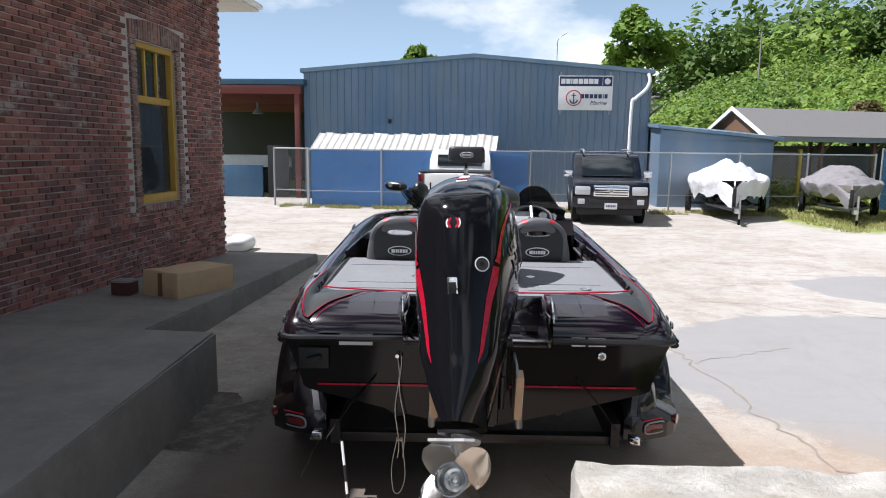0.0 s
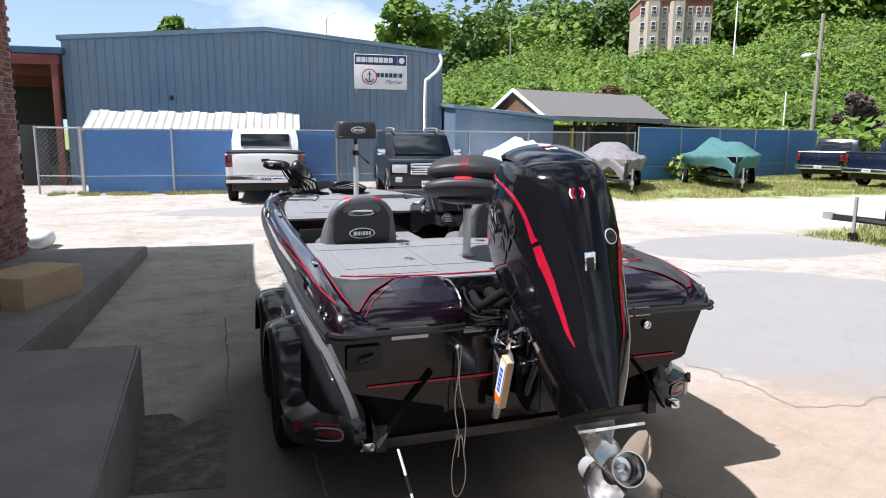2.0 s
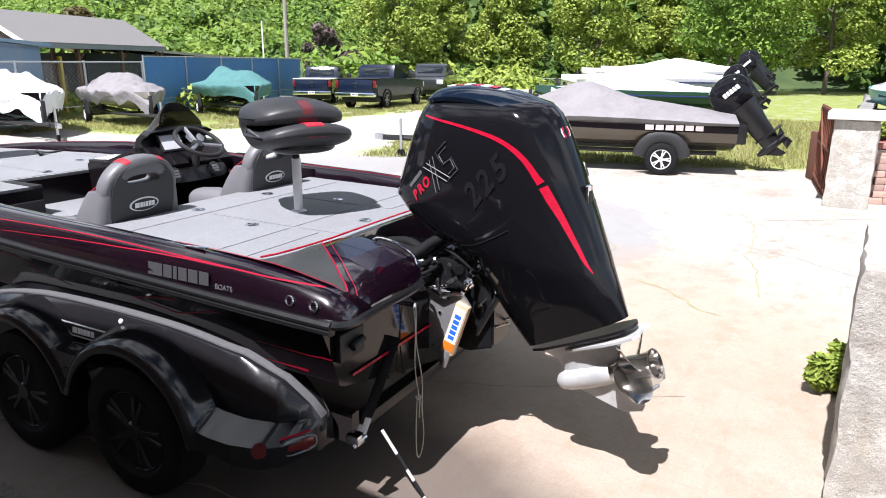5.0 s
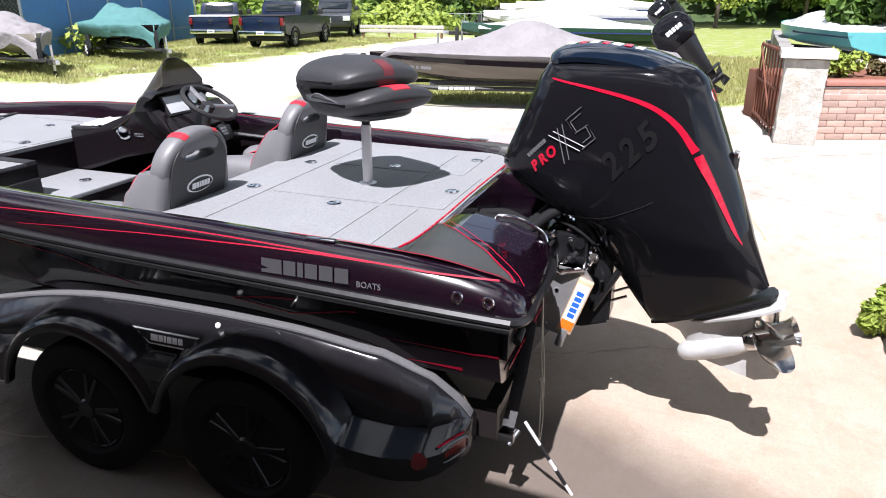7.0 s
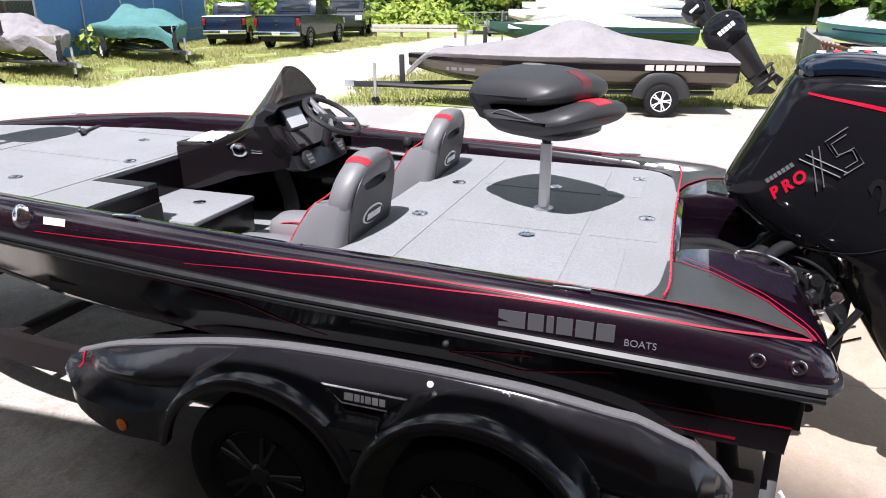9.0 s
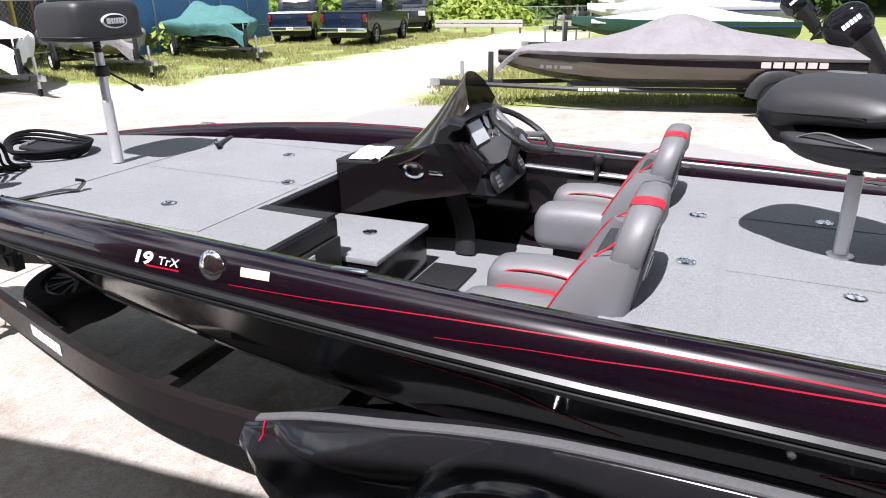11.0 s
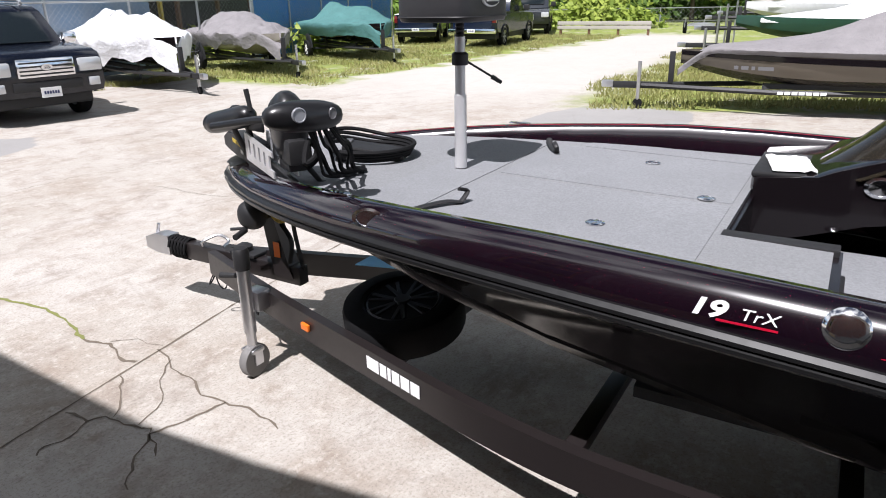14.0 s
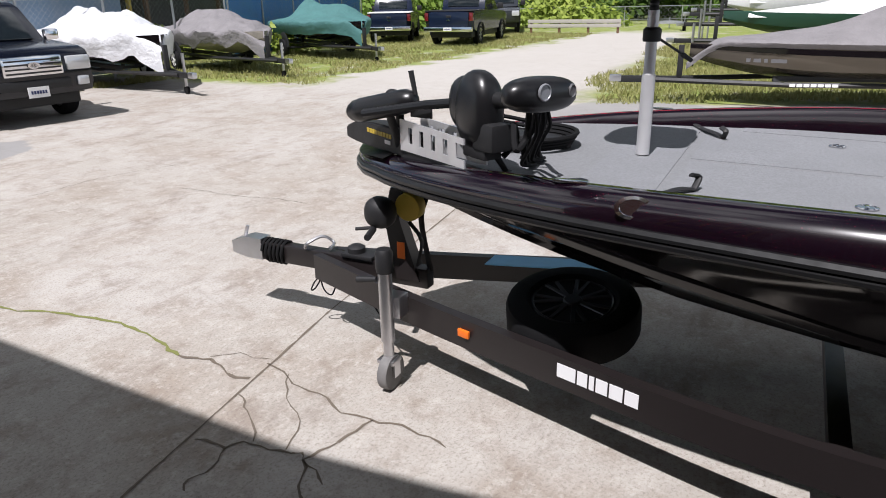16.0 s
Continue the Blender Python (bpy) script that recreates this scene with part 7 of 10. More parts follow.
part("piping", tube(B(), [(x * 1.008, 0.015 + (y - 0.015) * 1.008, 0.722) for x, y, z in rows[2]], 0.005, 6, True), MATT_BLACK, fs)
part("band", box(B(), (-0.07, 0.16, 0.80), (0.03, 0.257, 0.876), 0.012), VINYL_RED, fs, "red seat band")
m = basis((0.0, -0.162, 0.80), (1, 0, 0), (0, 0, 1))
laid("badge", lathe(B(), [(0.085, -0.01), (0.085, 0.006), (0.077, 0.008), (0.0, 0.008)], seg=32), LETTER, fs, m @ Matrix.Diagonal((1, 0.45, 1, 1)), "oval badge with red rim")
laid("badge_field", lathe(B(), [(0.076, 0.0), (0.076, 0.010), (0.0, 0.010)], seg=32), MATT_BLACK, fs, m @ Matrix.Diagonal((1, 0.42, 1, 1)))
bar_row("badge_bar", [0.026, 0.014, 0.009, 0.016, 0.016, 0.016], 0.03, 0.004, LETTER, fs, m @ pose(0, 0, 0.0115))

# ---- trailer ----
trailer = thing("boat_trailer", BOAT, "black tandem axle boat trailer with moulded fenders", "trailer")
HUBS, HX, HZ, TR = (1.055, 1.945), 1.24, 0.348, 0.348
FT = ([0.13, 0.18, 0.29, 0.5, 0.85, 1.23, 1.67, 1.98, 2.33, 2.87, 3.15, 3.25], [0.51, 0.585, 0.70, 0.80, 0.862, 0.885, 0.88, 0.865, 0.815, 0.665, 0.56, 0.50])
FC = ([0.13, 0.3, 0.6, 1.2, 2.4, 3.1, 3.25], [0.985, 1.05, 1.11, 1.145, 1.13, 1.0, 0.97])
FO = ([0.13, 0.16, 0.20, 0.26, 0.40, 0.70, 2.65, 2.95, 3.15, 3.25], [1.03, 1.13, 1.22, 1.29, 1.335, 1.355, 1.355, 1.28, 1.13, 1.02])
PAINT_TR = plain("fender_gloss_black", (0.0095, 0.0095, 0.011), 0.12, 0.0, 0.10, Specular_IOR_Level=0.5)
FRAME_TR = plain("frame_black_brown", (0.014, 0.011, 0.011), 0.36, 0.0, 0.15)


def arch_bottom(y):
    z = interp(y, [0.0, 0.35, 0.62, 1.53, 2.45, 2.7, 3.25], [0.36, 0.36, 0.40, 0.46, 0.42, 0.40, 0.44])
    for h in HUBS:
        d = abs(y - h)
        if d < 0.43:
            z = max(z, HZ + math.sqrt(0.43 ** 2 - d * d) * 0.98)
    return z


def fair(y, xs, ys):
    """Interpolation whose bends are eased everywhere but near the tail."""
    k = min(1.0, max(0.0, (y - 0.45) / 0.3))
    h = 0.16
    soft = sum(w * interp(y + d * h, xs, ys) for d, w in ((-1, 0.1), (-0.5, 0.25), (0, 0.3), (0.5, 0.25), (1, 0.1)))
    return interp(y, xs, ys) * (1 - k) + soft * k


def ledge_z(y):
    """Height of the moulded ledge on the fender's flank."""
    return fair(y, [0.13, 0.30, 0.62, 0.75, 1.35, 1.60, 2.25, 2.45, 2.9, 3.2], [0.515, 0.53, 0.545, 0.66, 0.70, 0.70, 0.66, 0.60, 0.55, 0.50])


def ledge_drop(y):
    return fair(y, [0.13, 0.62, 0.75, 2.25, 2.45, 3.2], [0.065, 0.065, 0.012, 0.012, 0.05, 0.04])


def fender_x(y, z, zt):
    """How far out the fender's skin lies: an upright flank, a ledge with a skirt, and a rounded arch over each wheel."""
    xc, xo, zl, drop = fair(y, *FC) + 0.016, fair(y, *FO), ledge_z(y), ledge_drop(y)
    xin_ = max(xo - 0.13, xc + 0.03)
    k = min(1.0, max(0.0, (zt - z) / max(0.04, zt - zl)))
    x = xc + (xin_ - xc) * math.sin(k * math.pi / 2) ** 0.7
    x += (xo - xin_) * min(1.0, max(0.0, (zl - z) / drop))
    for h in HUBS:
        r = math.hypot(y - h, z - HZ)
        if r < 0.505:
            q = max(0.0, (r - 0.442) / 0.063)
            x = max(x, 1.20 + 0.176 * (1 - q ** 2.3) ** (1 / 2.3) - 0.3 * max(0.0, 0.442 - r))
    return x


ysf = sorted(set(list(np.linspace(0.13, 3.25, 300)) + [0.137, 0.145, 0.16, 0.18, 0.20] + [h + q for h in HUBS for q in (-0.428, 0.428, -0.42, 0.42)]))
for s in (-1, 1):
    bm = B()
    rings = []
    NV = 46
    for y in ysf:
        zt, zb, xc = fair(y, *FT), arch_bottom(y), fair(y, *FC)
        zb = min(zb, zt - 0.035)
        col = [(s * (fender_x(y, zb, zt) - 0.035), y, zb + 0.006)]
        zl, zd = ledge_z(y), ledge_z(y) - ledge_drop(y)
        for i in range(NV + 1):
            z = interp(i, [0, 12, 16, NV], [min(zb, zd - 0.01), zd, zl, max(zt - 0.006, zl + 0.004)])
            z = min(max(z, zb + 0.0002 * i), zt - 0.006 + 0.0001 * (i - NV))
            col.append((s * fender_x(y, z, zt), y, z))
        col += [(s * (xc - 0.02), y, zt), (s * 0.95, y, zt - 0.01), (s * 0.93, y, zt - 0.03), (s * 0.93, y, zb)]
        rings.append(col)
    loft(bm, rings, False, False)
    bm.verts.ensure_lookup_table()
    bm.faces.new([bm.verts[i] for i in range(NV + 6)])
    part("fender", bm, PAINT_TR, trailer, "gloss black moulded double fender", angle=45)
    bm = B()
    rings = []
    for y in np.linspace(0.135, 3.2, 60):
        zt, xc = fair(y, *FT), fair(y, *FC)
        rings.append([(s * (xc + 0.020), y, zt - 0.012), (s * (xc + 0.018), y, zt + 0.003), (s * (xc + 0.008), y, zt + 0.008), (s * (xc - 0.020), y, zt + 0.008), (s * (xc - 0.024), y, zt - 0.012)])
    loft(bm, rings)
    part("grip_strip", bm, GRIP, trailer, "worn grey grip strip along the fender")
    # red piping at the front end, reflector on the skirt, small emblem between the wheels, spray of chrome caps
    part("red_line", tube(B(), [(s * (fender_x(3.13, z, interp(3.13, *FT)) + 0.003), 3.13, z) for z in np.linspace(0.50, 0.565, 6)], 0.004, 6), RED, trailer)
    laid("front_reflector", lathe(B(), [(0.028, -0.01), (0.028, 0.006), (0.0, 0.008)], seg=16), ORANGE, trailer, basis((s * (fender_x(2.62, 0.46, 0.75) + 0.001), 2.62, 0.46), (0.25 * s, s * 1.0, 0), (0, 0, 1)))
    emb = laid("emblem", prism(B(), [(-0.028, 0.03), (0.028, 0.03), (0.02, -0.02), (0, -0.035), (-0.02, -0.02)], 0, 0.004), RIM_BLACK, trailer, basis((s * (fender_x(1.477, 0.575, 0.88) + 0.003), 1.477, 0.575), (0, s * 1.0, 0), (0, 0, 1)), "small dark shield emblem")
    part("marker_lens", lathe(B(), [(0.013, -0.004), (0.013, 0.004), (0.008, 0.009), (0.0, 0.010)], basis((s * fender_x(1.238, 0.845, 0.885), 1.238, 0.845), (0, s * 1.0, 0), (-s * 0.5, 0, 1)), 12), LETTER, trailer, "small round white lens")
    # badge plate on the fender
    bm = B()
    prism(bm, [(-0.195, 0.034), (0.195, 0.034), (0.105, -0.034), (-0.105, -0.034)], 0, 0.003)
    u = (0, 1, 0) if s > 0 else (0, -1, 0)
    pa, pb = fender_x(1.495, 0.782, 0.883), fender_x(1.495, 0.716, 0.883)
    fm = basis((s * (max(fender_x(1.495, 0.749, 0.883), (pa + pb) / 2) + 0.004), 1.495, 0.749), u, (s * (pa - pb), 0, 0.066))
    laid("fender_plate", bm, PLATE_RIM, trailer, fm, "white rimmed black fender plate")
    bm = B()
    prism(bm, [(-0.176, 0.027), (0.176, 0.027), (0.097, -0.027), (-0.097, -0.027)], 0, 0.005)
    laid("plate_field", bm, MATT_BLACK, trailer, fm)
    bar_row("plate_bar", [0.038, 0.022, 0.012, 0.024, 0.024, 0.024], 0.030, 0.006, PLATE_RIM, trailer, fm @ pose(0, 0, 0.0065))
    # tail lamps in the rounded rear corner
    tm_ = basis((s * 1.13, 0.170, 0.430), (0.27, 0.13, 0) if s > 0 else (0.27, -0.13, 0), (0, 0, 1))
    laid("tail_lamp", box(B(), (-0.075, -0.03, -0.01), (0.075, 0.03, 0.012), 0.02), TAIL_RED, trailer, tm_, "oblong red tail lamp")
    bm = B()
    tube(bm, [(0.082 * pw_(math.cos(a), 0.6), 0.036 * pw_(math.sin(a), 0.6), 0.006) for a in np.linspace(0, 2 * math.pi, 25)[:-1]], 0.006, 6, True)
    laid("lamp_rim", bm, GREY_PAINT, trailer, tm_)
    laid("side_lamp", lathe(B(), [(0.034, -0.01), (0.034, 0.012), (0.0, 0.014)], seg=18), TAIL_RED, trailer, basis((s * 1.288, 0.262, 0.455), (0.5, 0.8, 0) if s > 0 else (0.5, -0.8, 0), (0, 0, 1)), "round red side lamp")
    laid("red_line", box(B(), (-0.09, -0.004, -0.003), (0.06, 0.004, 0.003)), RED, trailer, tm_ @ pose(0, 0.055, 0.003))
    # frame rail: along the boat and then in towards the tongue
    bm = B()
    path = spline([(s * 0.86, 0.05, 0.42), (s * 0.90, 1.5, 0.44), (s * 0.97, 2.9, 0.46), (s * 0.955, 3.6, 0.45), (s * 0.86, 4.2, 0.435), (s * 0.61, 5.05, 0.42), (s * 0.33, 5.95, 0.42), (s * 0.06, 6.75, 0.44)], 6)
    rings = []
    for i, p in enumerate(path):
        d = (path[min(i + 1, len(path) - 1)] - path[max(0, i - 1)]).normalized()
        sd = Vector((d.y, -d.x, 0)).normalized() * 0.028
        rings.append([p - sd - Vector((0, 0, 0.08)), p + sd - Vector((0, 0, 0.08)), p + sd + Vector((0, 0, 0.075)), p - sd + Vector((0, 0, 0.075))])
    loft(bm, rings)
    bmesh.ops.bevel(bm, geom=[e for e in bm.edges if e.is_manifold and e.calc_face_angle(0) > 1.0], offset=0.006, segments=2, affect="EDGES")
    part("frame_rail", bm, FRAME_TR, trailer, "dark painted steel frame rail")
    rm = basis(Vector((s * 0.672, 4.845, 0.432)) + Vector((s * 0.0305, 0.009, 0)), (-s * 0.31, 1, 0) if s > 0 else (-0.31, -1, 0), (0, 0, 1))
    bar_row("brand_bar", [0.095, 0.05, 0.024, 0.055, 0.062, 0.062], 0.066, 0.009, LETTER, trailer, rm, "white raised lettering bar")
    laid("marker_lamp", box(B(), (-0.035, -0.02, 0), (0.035, 0.02, 0.018), 0.006), ORANGE, trailer, basis(Vector((s * 0.455, 5.55, 0.425)) + Vector((s * 0.03, 0.01, 0)), (-s * 0.30, 1, 0) if s > 0 else (-0.30, -1, 0), (0, 0, 1)), "amber marker lamp")
    # bunks
    bm = B()
    loft(bm, [[(s * 0.42 - 0.07, y, z - 0.05), (s * 0.42 + 0.07, y, z - 0.02), (s * 0.42 + 0.07, y, z + 0.03), (s * 0.42 - 0.07, y, z)] for y, z in ((0.1, 0.55), (3.8, 0.58))])
    part("bunk", bm, CARPET_DARK, trailer)
    # tie-down strap
    bm = B()
    tube(bm, [(s * 0.60, -0.02, 0.80), (s * 0.75, -0.02, 0.62), (s * 0.90, 0.0, 0.40)], 0.028, 6, flat=0.12)
    part("tie_down", bm, MATT_BLACK, trailer, "black tie-down strap")
    bm = B()
    box(bm, (s * 0.955 - 0.03, -0.05, 0.40), (s * 0.955 + 0.03, 0.02, 0.45), 0.008)
    rod(bm, (s * 0.93, -0.06, 0.44), (s * 0.99, -0.03, 0.40), 0.010, seg=8)
    part("ratchet", bm, CHROME, trailer, "chrome ratchet buckle")
for y in (0.12, 1.5, 3.0, 3.95, 5.0):
    w = interp(y, [0, 3, 4, 5.0], [0.86, 0.95, 0.90, 0.62])
    bm = B()
    z = interp(y, [0, 3, 5], [0.40, 0.42, 0.40])
    box(bm, (-w, y - 0.04, z - 0.06), (w, y + 0.04, z + 0.0), 0.006)
    part("cross_member", bm, FRAME_TR, trailer)
for y in HUBS:
    part("axle", rod(B(), (-1.15, y, HZ), (1.15, y, HZ), 0.04, seg=10), FRAME_TR, trailer)


def road_wheel(parent, m, r, w, rim=None, spokes=5, name="wheel"):
    """A tyre with a spoked rim; the axle runs along the pose's z, outwards."""
    rr = r * 0.62
    bm = lathe(B(), [(rr, -w / 2 * 0.8), (rr + 0.02, -w / 2), (r * 0.86, -w / 2 * 1.02), (r * 0.97, -w / 2 * 0.86), (r, -w / 2 * 0.6), (r, w / 2 * 0.6), (r * 0.97, w / 2 * 0.86), (r * 0.86, w / 2 * 1.02), (rr + 0.02, w / 2), (rr, w / 2 * 0.8)], seg=40)
    ob = laid(name, bm, RUBBER, parent, m)
    bm = lathe(B(), [(rr, -w * 0.42), (rr * 1.0, w * 0.40), (rr * 0.96, w * 0.43), (rr * 0.90, w * 0.38), (rr * 0.88, 0.0), (rr * 0.2, -0.01), (0.0, -0.01)], seg=32)
    part("rim", bm, rim or RIM_BLACK, ob)
    for k in range(spokes):
        a = 2 * math.pi * k / spokes
        bm = B()
        for da in (-0.16, 0.16):
            c0 = Vector((math.cos(a) * rr * 0.18, math.sin(a) * rr * 0.18, w * 0.34))
            c1 = Vector((math.cos(a + da) * rr * 0.93, math.sin(a + da) * rr * 0.93, w * 0.36))
            rod(bm, c0, c1, 0.020 * r / 0.33, 0.016 * r / 0.33, 6)
        part("spoke", bm, rim or RIM_BLACK, ob)
    part("hub", lathe(B(), [(rr * 0.25, w * 0.2), (rr * 0.25, w * 0.40), (rr * 0.2, w * 0.46), (0.0, w * 0.46)], seg=16), rim or RIM_BLACK, ob)
    return ob


for s in (-1, 1):
    for y in HUBS:
        road_wheel(trailer, basis((s * HX, y, HZ), (0, s * 1.0, 0), (0, 0, 1)), TR, 0.21)
# tongue, coupler, jack, winch post
bm = B()
box(bm, (-0.04, 6.0, 0.40), (0.04, 7.28, 0.52), 0.008)
part("tongue", bm, FRAME_TR, trailer, "black square tongue beam")
bm = B()
loft(bm, [[(-0.05, 7.20, 0.40), (0.05, 7.20, 0.40), (0.05, 7.20, 0.54), (-0.05, 7.20, 0.54)], [(-0.05, 7.33, 0.40), (0.05, 7.33, 0.40), (0.05, 7.33, 0.54), (-0.05, 7.33, 0.54)], [(-0.045, 7.45, 0.42), (0.045, 7.45, 0.42), (0.045, 7.45, 0.50), (-0.045, 7.45, 0.50)]])
rod(bm, (0, 7.38, 0.50), (0.0, 7.34, 0.60), 0.012, seg=8)
part("coupler", bm, SILVER, trailer, "galvanised ball coupler")
bm = B()
tube(bm, [(0.058 * math.cos(0.5 * k), 7.02 + 0.010 * k * 0.25, 0.46 + 0.075 * math.sin(0.5 * k)) for k in range(70)], 0.010, 6)
part("coiled_cable", bm, RUBBER, trailer, "black coiled cable round the tongue")
bm = B()
tube(bm, spline([(-0.045, 6.85, 0.53), (-0.06, 6.82, 0.57), (0.02, 6.76, 0.60), (0.05, 6.70, 0.56), (-0.02, 6.68, 0.54)], 5), 0.010, 6)
part("safety_chain", bm, SILVER, trailer)
bm = B()
tube(bm, spline([(-0.05, 6.75, 0.42), (-0.07, 6.72, 0.30), (-0.07, 6.66, 0.26), (-0.06, 6.6, 0.34), (-0.1, 6.4, 0.33), (-0.28, 6.15, 0.28), (-0.36, 6.05, 0.36)], 6), 0.005, 6)
tube(bm, [(-0.06 + 0.02 * math.cos(a), 6.78 + 0.045 * math.cos(a + 1), 0.31 + 0.05 * math.sin(a)) for a in np.linspace(0, 11, 40)], 0.005, 6)
part("wiring", bm, RUBBER, trailer, "loose black wiring")
bm = B()
box(bm, (-0.06, 6.36, 0.52), (0.06, 6.58, 0.545), 0.008)
lathe(bm, [(0.055, 0.0), (0.055, 0.03), (0.03, 0.045), (0.0, 0.045)], pose(0.0, 6.5, 0.545), 16)
part("brake_cap", bm, MATT_BLACK, trailer)
JX, JY = -0.475, 6.01
bm = B()
rod(bm, (JX, JY, 0.28), (JX, JY, 0.69), 0.037, seg=18)
part("jack_tube", bm, SILVER, trailer, "silver jack tube")
part("jack_leg", rod(B(), (JX, JY, 0.17), (JX, JY, 0.32), 0.029, seg=16), SILVER, trailer)
part("jack_top", lathe(B(), [(0.043, 0.67), (0.046, 0.69), (0.046, 0.775), (0.036, 0.795), (0.0, 0.795)], pose(JX, JY, 0), 18), MATT_BLACK, trailer, "black jack cap")
part("jack_handle", rod(B(), (JX - 0.02, JY + 0.04, 0.63), (JX - 0.03, JY + 0.15, 0.615), 0.014, 0.018, 10), MATT_BLACK, trailer)
bm = B()
box(bm, (JX - 0.045, JY - 0.05, 0.155), (JX + 0.045, JY + 0.05, 0.18), 0.006)
for dy in (-0.045, 0.035):
    box(bm, (JX - 0.03, JY + dy - 0.004, 0.08), (JX + 0.03, JY + dy + 0.004, 0.17))
part("wheel_fork", bm, SILVER, trailer)
bm = lathe(B(), [(0.0, -0.03), (0.07, -0.03), (0.095, -0.028), (0.10, -0.02), (0.10, 0.02), (0.095, 0.028), (0.07, 0.03), (0.0, 0.03)], seg=24)
laid("jack_wheel", bm, plain("scuffed_grey_plastic", (0.16, 0.155, 0.15), 0.7, 0, 0.5), trailer, basis((JX, JY - 0.005, 0.10), (1, 0, 0), (0, 0, 1)), "scuffed jack wheel")
bm = B()
box(bm, (JX + 0.03, JY - 0.06, 0.40), (JX + 0.13, JY + 0.05, 0.52), 0.01)
part("jack_bracket", bm, SILVER, trailer)
bm = B()
loft(bm, [[(-0.05, 6.05, 0.44), (0.05, 6.05, 0.44), (0.05, 6.20, 0.44), (-0.05, 6.20, 0.44)], [(-0.04, 6.17, 0.80), (0.04, 6.17, 0.80), (0.04, 6.27, 0.80), (-0.04, 6.27, 0.80)], [(-0.04, 6.14, 0.98), (0.04, 6.14, 0.98), (0.04, 6.22, 0.98), (-0.04, 6.22, 0.98)]])
part("winch_post", bm, FRAME_TR, trailer, "black winch post")
laid("caution_label", bars([0.05], 0.10, 0), ORANGE, trailer, basis((-0.052, 6.16, 0.62), (0, -1, 0), (0, 0.2, 1)))
bm = B()
pod(bm, -0.17, 6.21, 0.875, 0.075, 0.09, 0.09, e=0.85)
part("winch", bm, MATT_BLACK, trailer, "black covered winch")
laid("strap_reel", lathe(B(), [(0.03, -0.04), (0.075, -0.04), (0.08, -0.03), (0.08, 0.03), (0.075, 0.04), (0.03, 0.04)], seg=24), YELLOW, trailer, basis((-0.03, 6.10, 0.885), (0, 1, 0), (0, 0, 1)), "yellow winch strap reel")
bm = B()
tube(bm, spline([(-0.05, 6.10, 0.80), (-0.06, 6.02, 0.7), (-0.06, 6.05, 0.55)], 5), 0.018, 6, flat=0.2)
tube(bm, spline([(0.02, 6.02, 0.95), (0.0, 6.05, 0.8), (0.0, 6.0, 0.5)], 5), 0.018, 6, flat=0.2)
part("winch_strap", bm, MATT_BLACK, trailer)
bm = B()
rod(bm, (-0.04, 6.21, 0.83), (-0.22, 6.23, 0.80), 0.012, seg=8)
rod(bm, (-0.22, 6.23, 0.80), (-0.24, 6.33, 0.785), 0.010, seg=8)
rod(bm, (-0.22, 6.23, 0.79), (-0.33, 6.20, 0.78), 0.019, seg=10)
part("winch_handle", bm, MATT_BLACK, trailer)
bm = B()
for k in range(2):
    rings = [[(x, 5.0 + 0.75 * t, 0.505), (x + 0.16, 5.0 + 0.75 * t, 0.505), (x + 0.16, 5.0 + 0.75 * t, 0.512), (x, 5.0 + 0.75 * t, 0.512)] for t, x in ((0, 0.40), (1, 0.20))]
loft(bm, rings)
part("step_plate", bm, plain("blue_tread_plate", (0.12, 0.36, 0.58), 0.35, 0.4), trailer, "pale blue tread plate")
spare = thing("spare_wheel", BOAT @ pose(-0.22, 5.10, 0.0), "spare tyre with spoked alloy rim under the bow", "wheel")
w_ = road_wheel(spare, basis((0, 0, 0.42), (0, 1, 0), (-0.88, 0, 0.48)) @ Matrix.Identity(4), 0.325, 0.19, plain("dark_alloy", (0.035, 0.035, 0.038), 0.3, 0.6), 7, "tyre")
w_.matrix_basis = pose(0, 0, 0.505, 0, -9, 0)
part("mount", rod(B(), (0, -0.06, 0.38), (0.0, 0.0, 0.50), 0.05, seg=10), FRAME_TR, spare)

# ---- bow trolling motor, stowed along the port bow ----
tm = thing("trolling_motor", BOAT, "black bow mounted trolling motor stowed on its bracket", "trolling motor")
TMF = pose(-0.07, 6.40, 0, 0, 0, -31.6)               # y runs along the bracket towards the bow
bm = B()
loft(bm, [[(-0.05, y, z0_), (0.05, y, z0_), (0.05, y, z1_), (-0.05, y, z1_)] for y, z0_, z1_ in ((0.02, 1.262, 1.325), (-0.10, 1.255, 1.365), (-0.30, 1.255, 1.385), (-0.66, 1.268, 1.392), (-0.70, 1.30, 1.38))])
bmesh.ops.bevel(bm, geom=bm.edges[:], offset=0.008, segments=2, affect="EDGES")
laid("mount_block", bm, MATT_BLACK, tm, TMF, "black mount block with yellow marking")
for k in range(9):
    laid("mark_bar", box(B(), (-0.0525, -0.27 - 0.030 * k, 1.330), (-0.050, -0.247 - 0.030 * k, 1.352)), YELLOW, tm, TMF)
laid("mark_bar", box(B(), (-0.0525, -0.50, 1.300), (-0.050, -0.44, 1.318)), LETTER, tm, TMF)
laid("mark_bar", box(B(), (-0.0525, -0.64, 1.33), (-0.050, -0.60, 1.375)), ORANGE, tm, TMF)
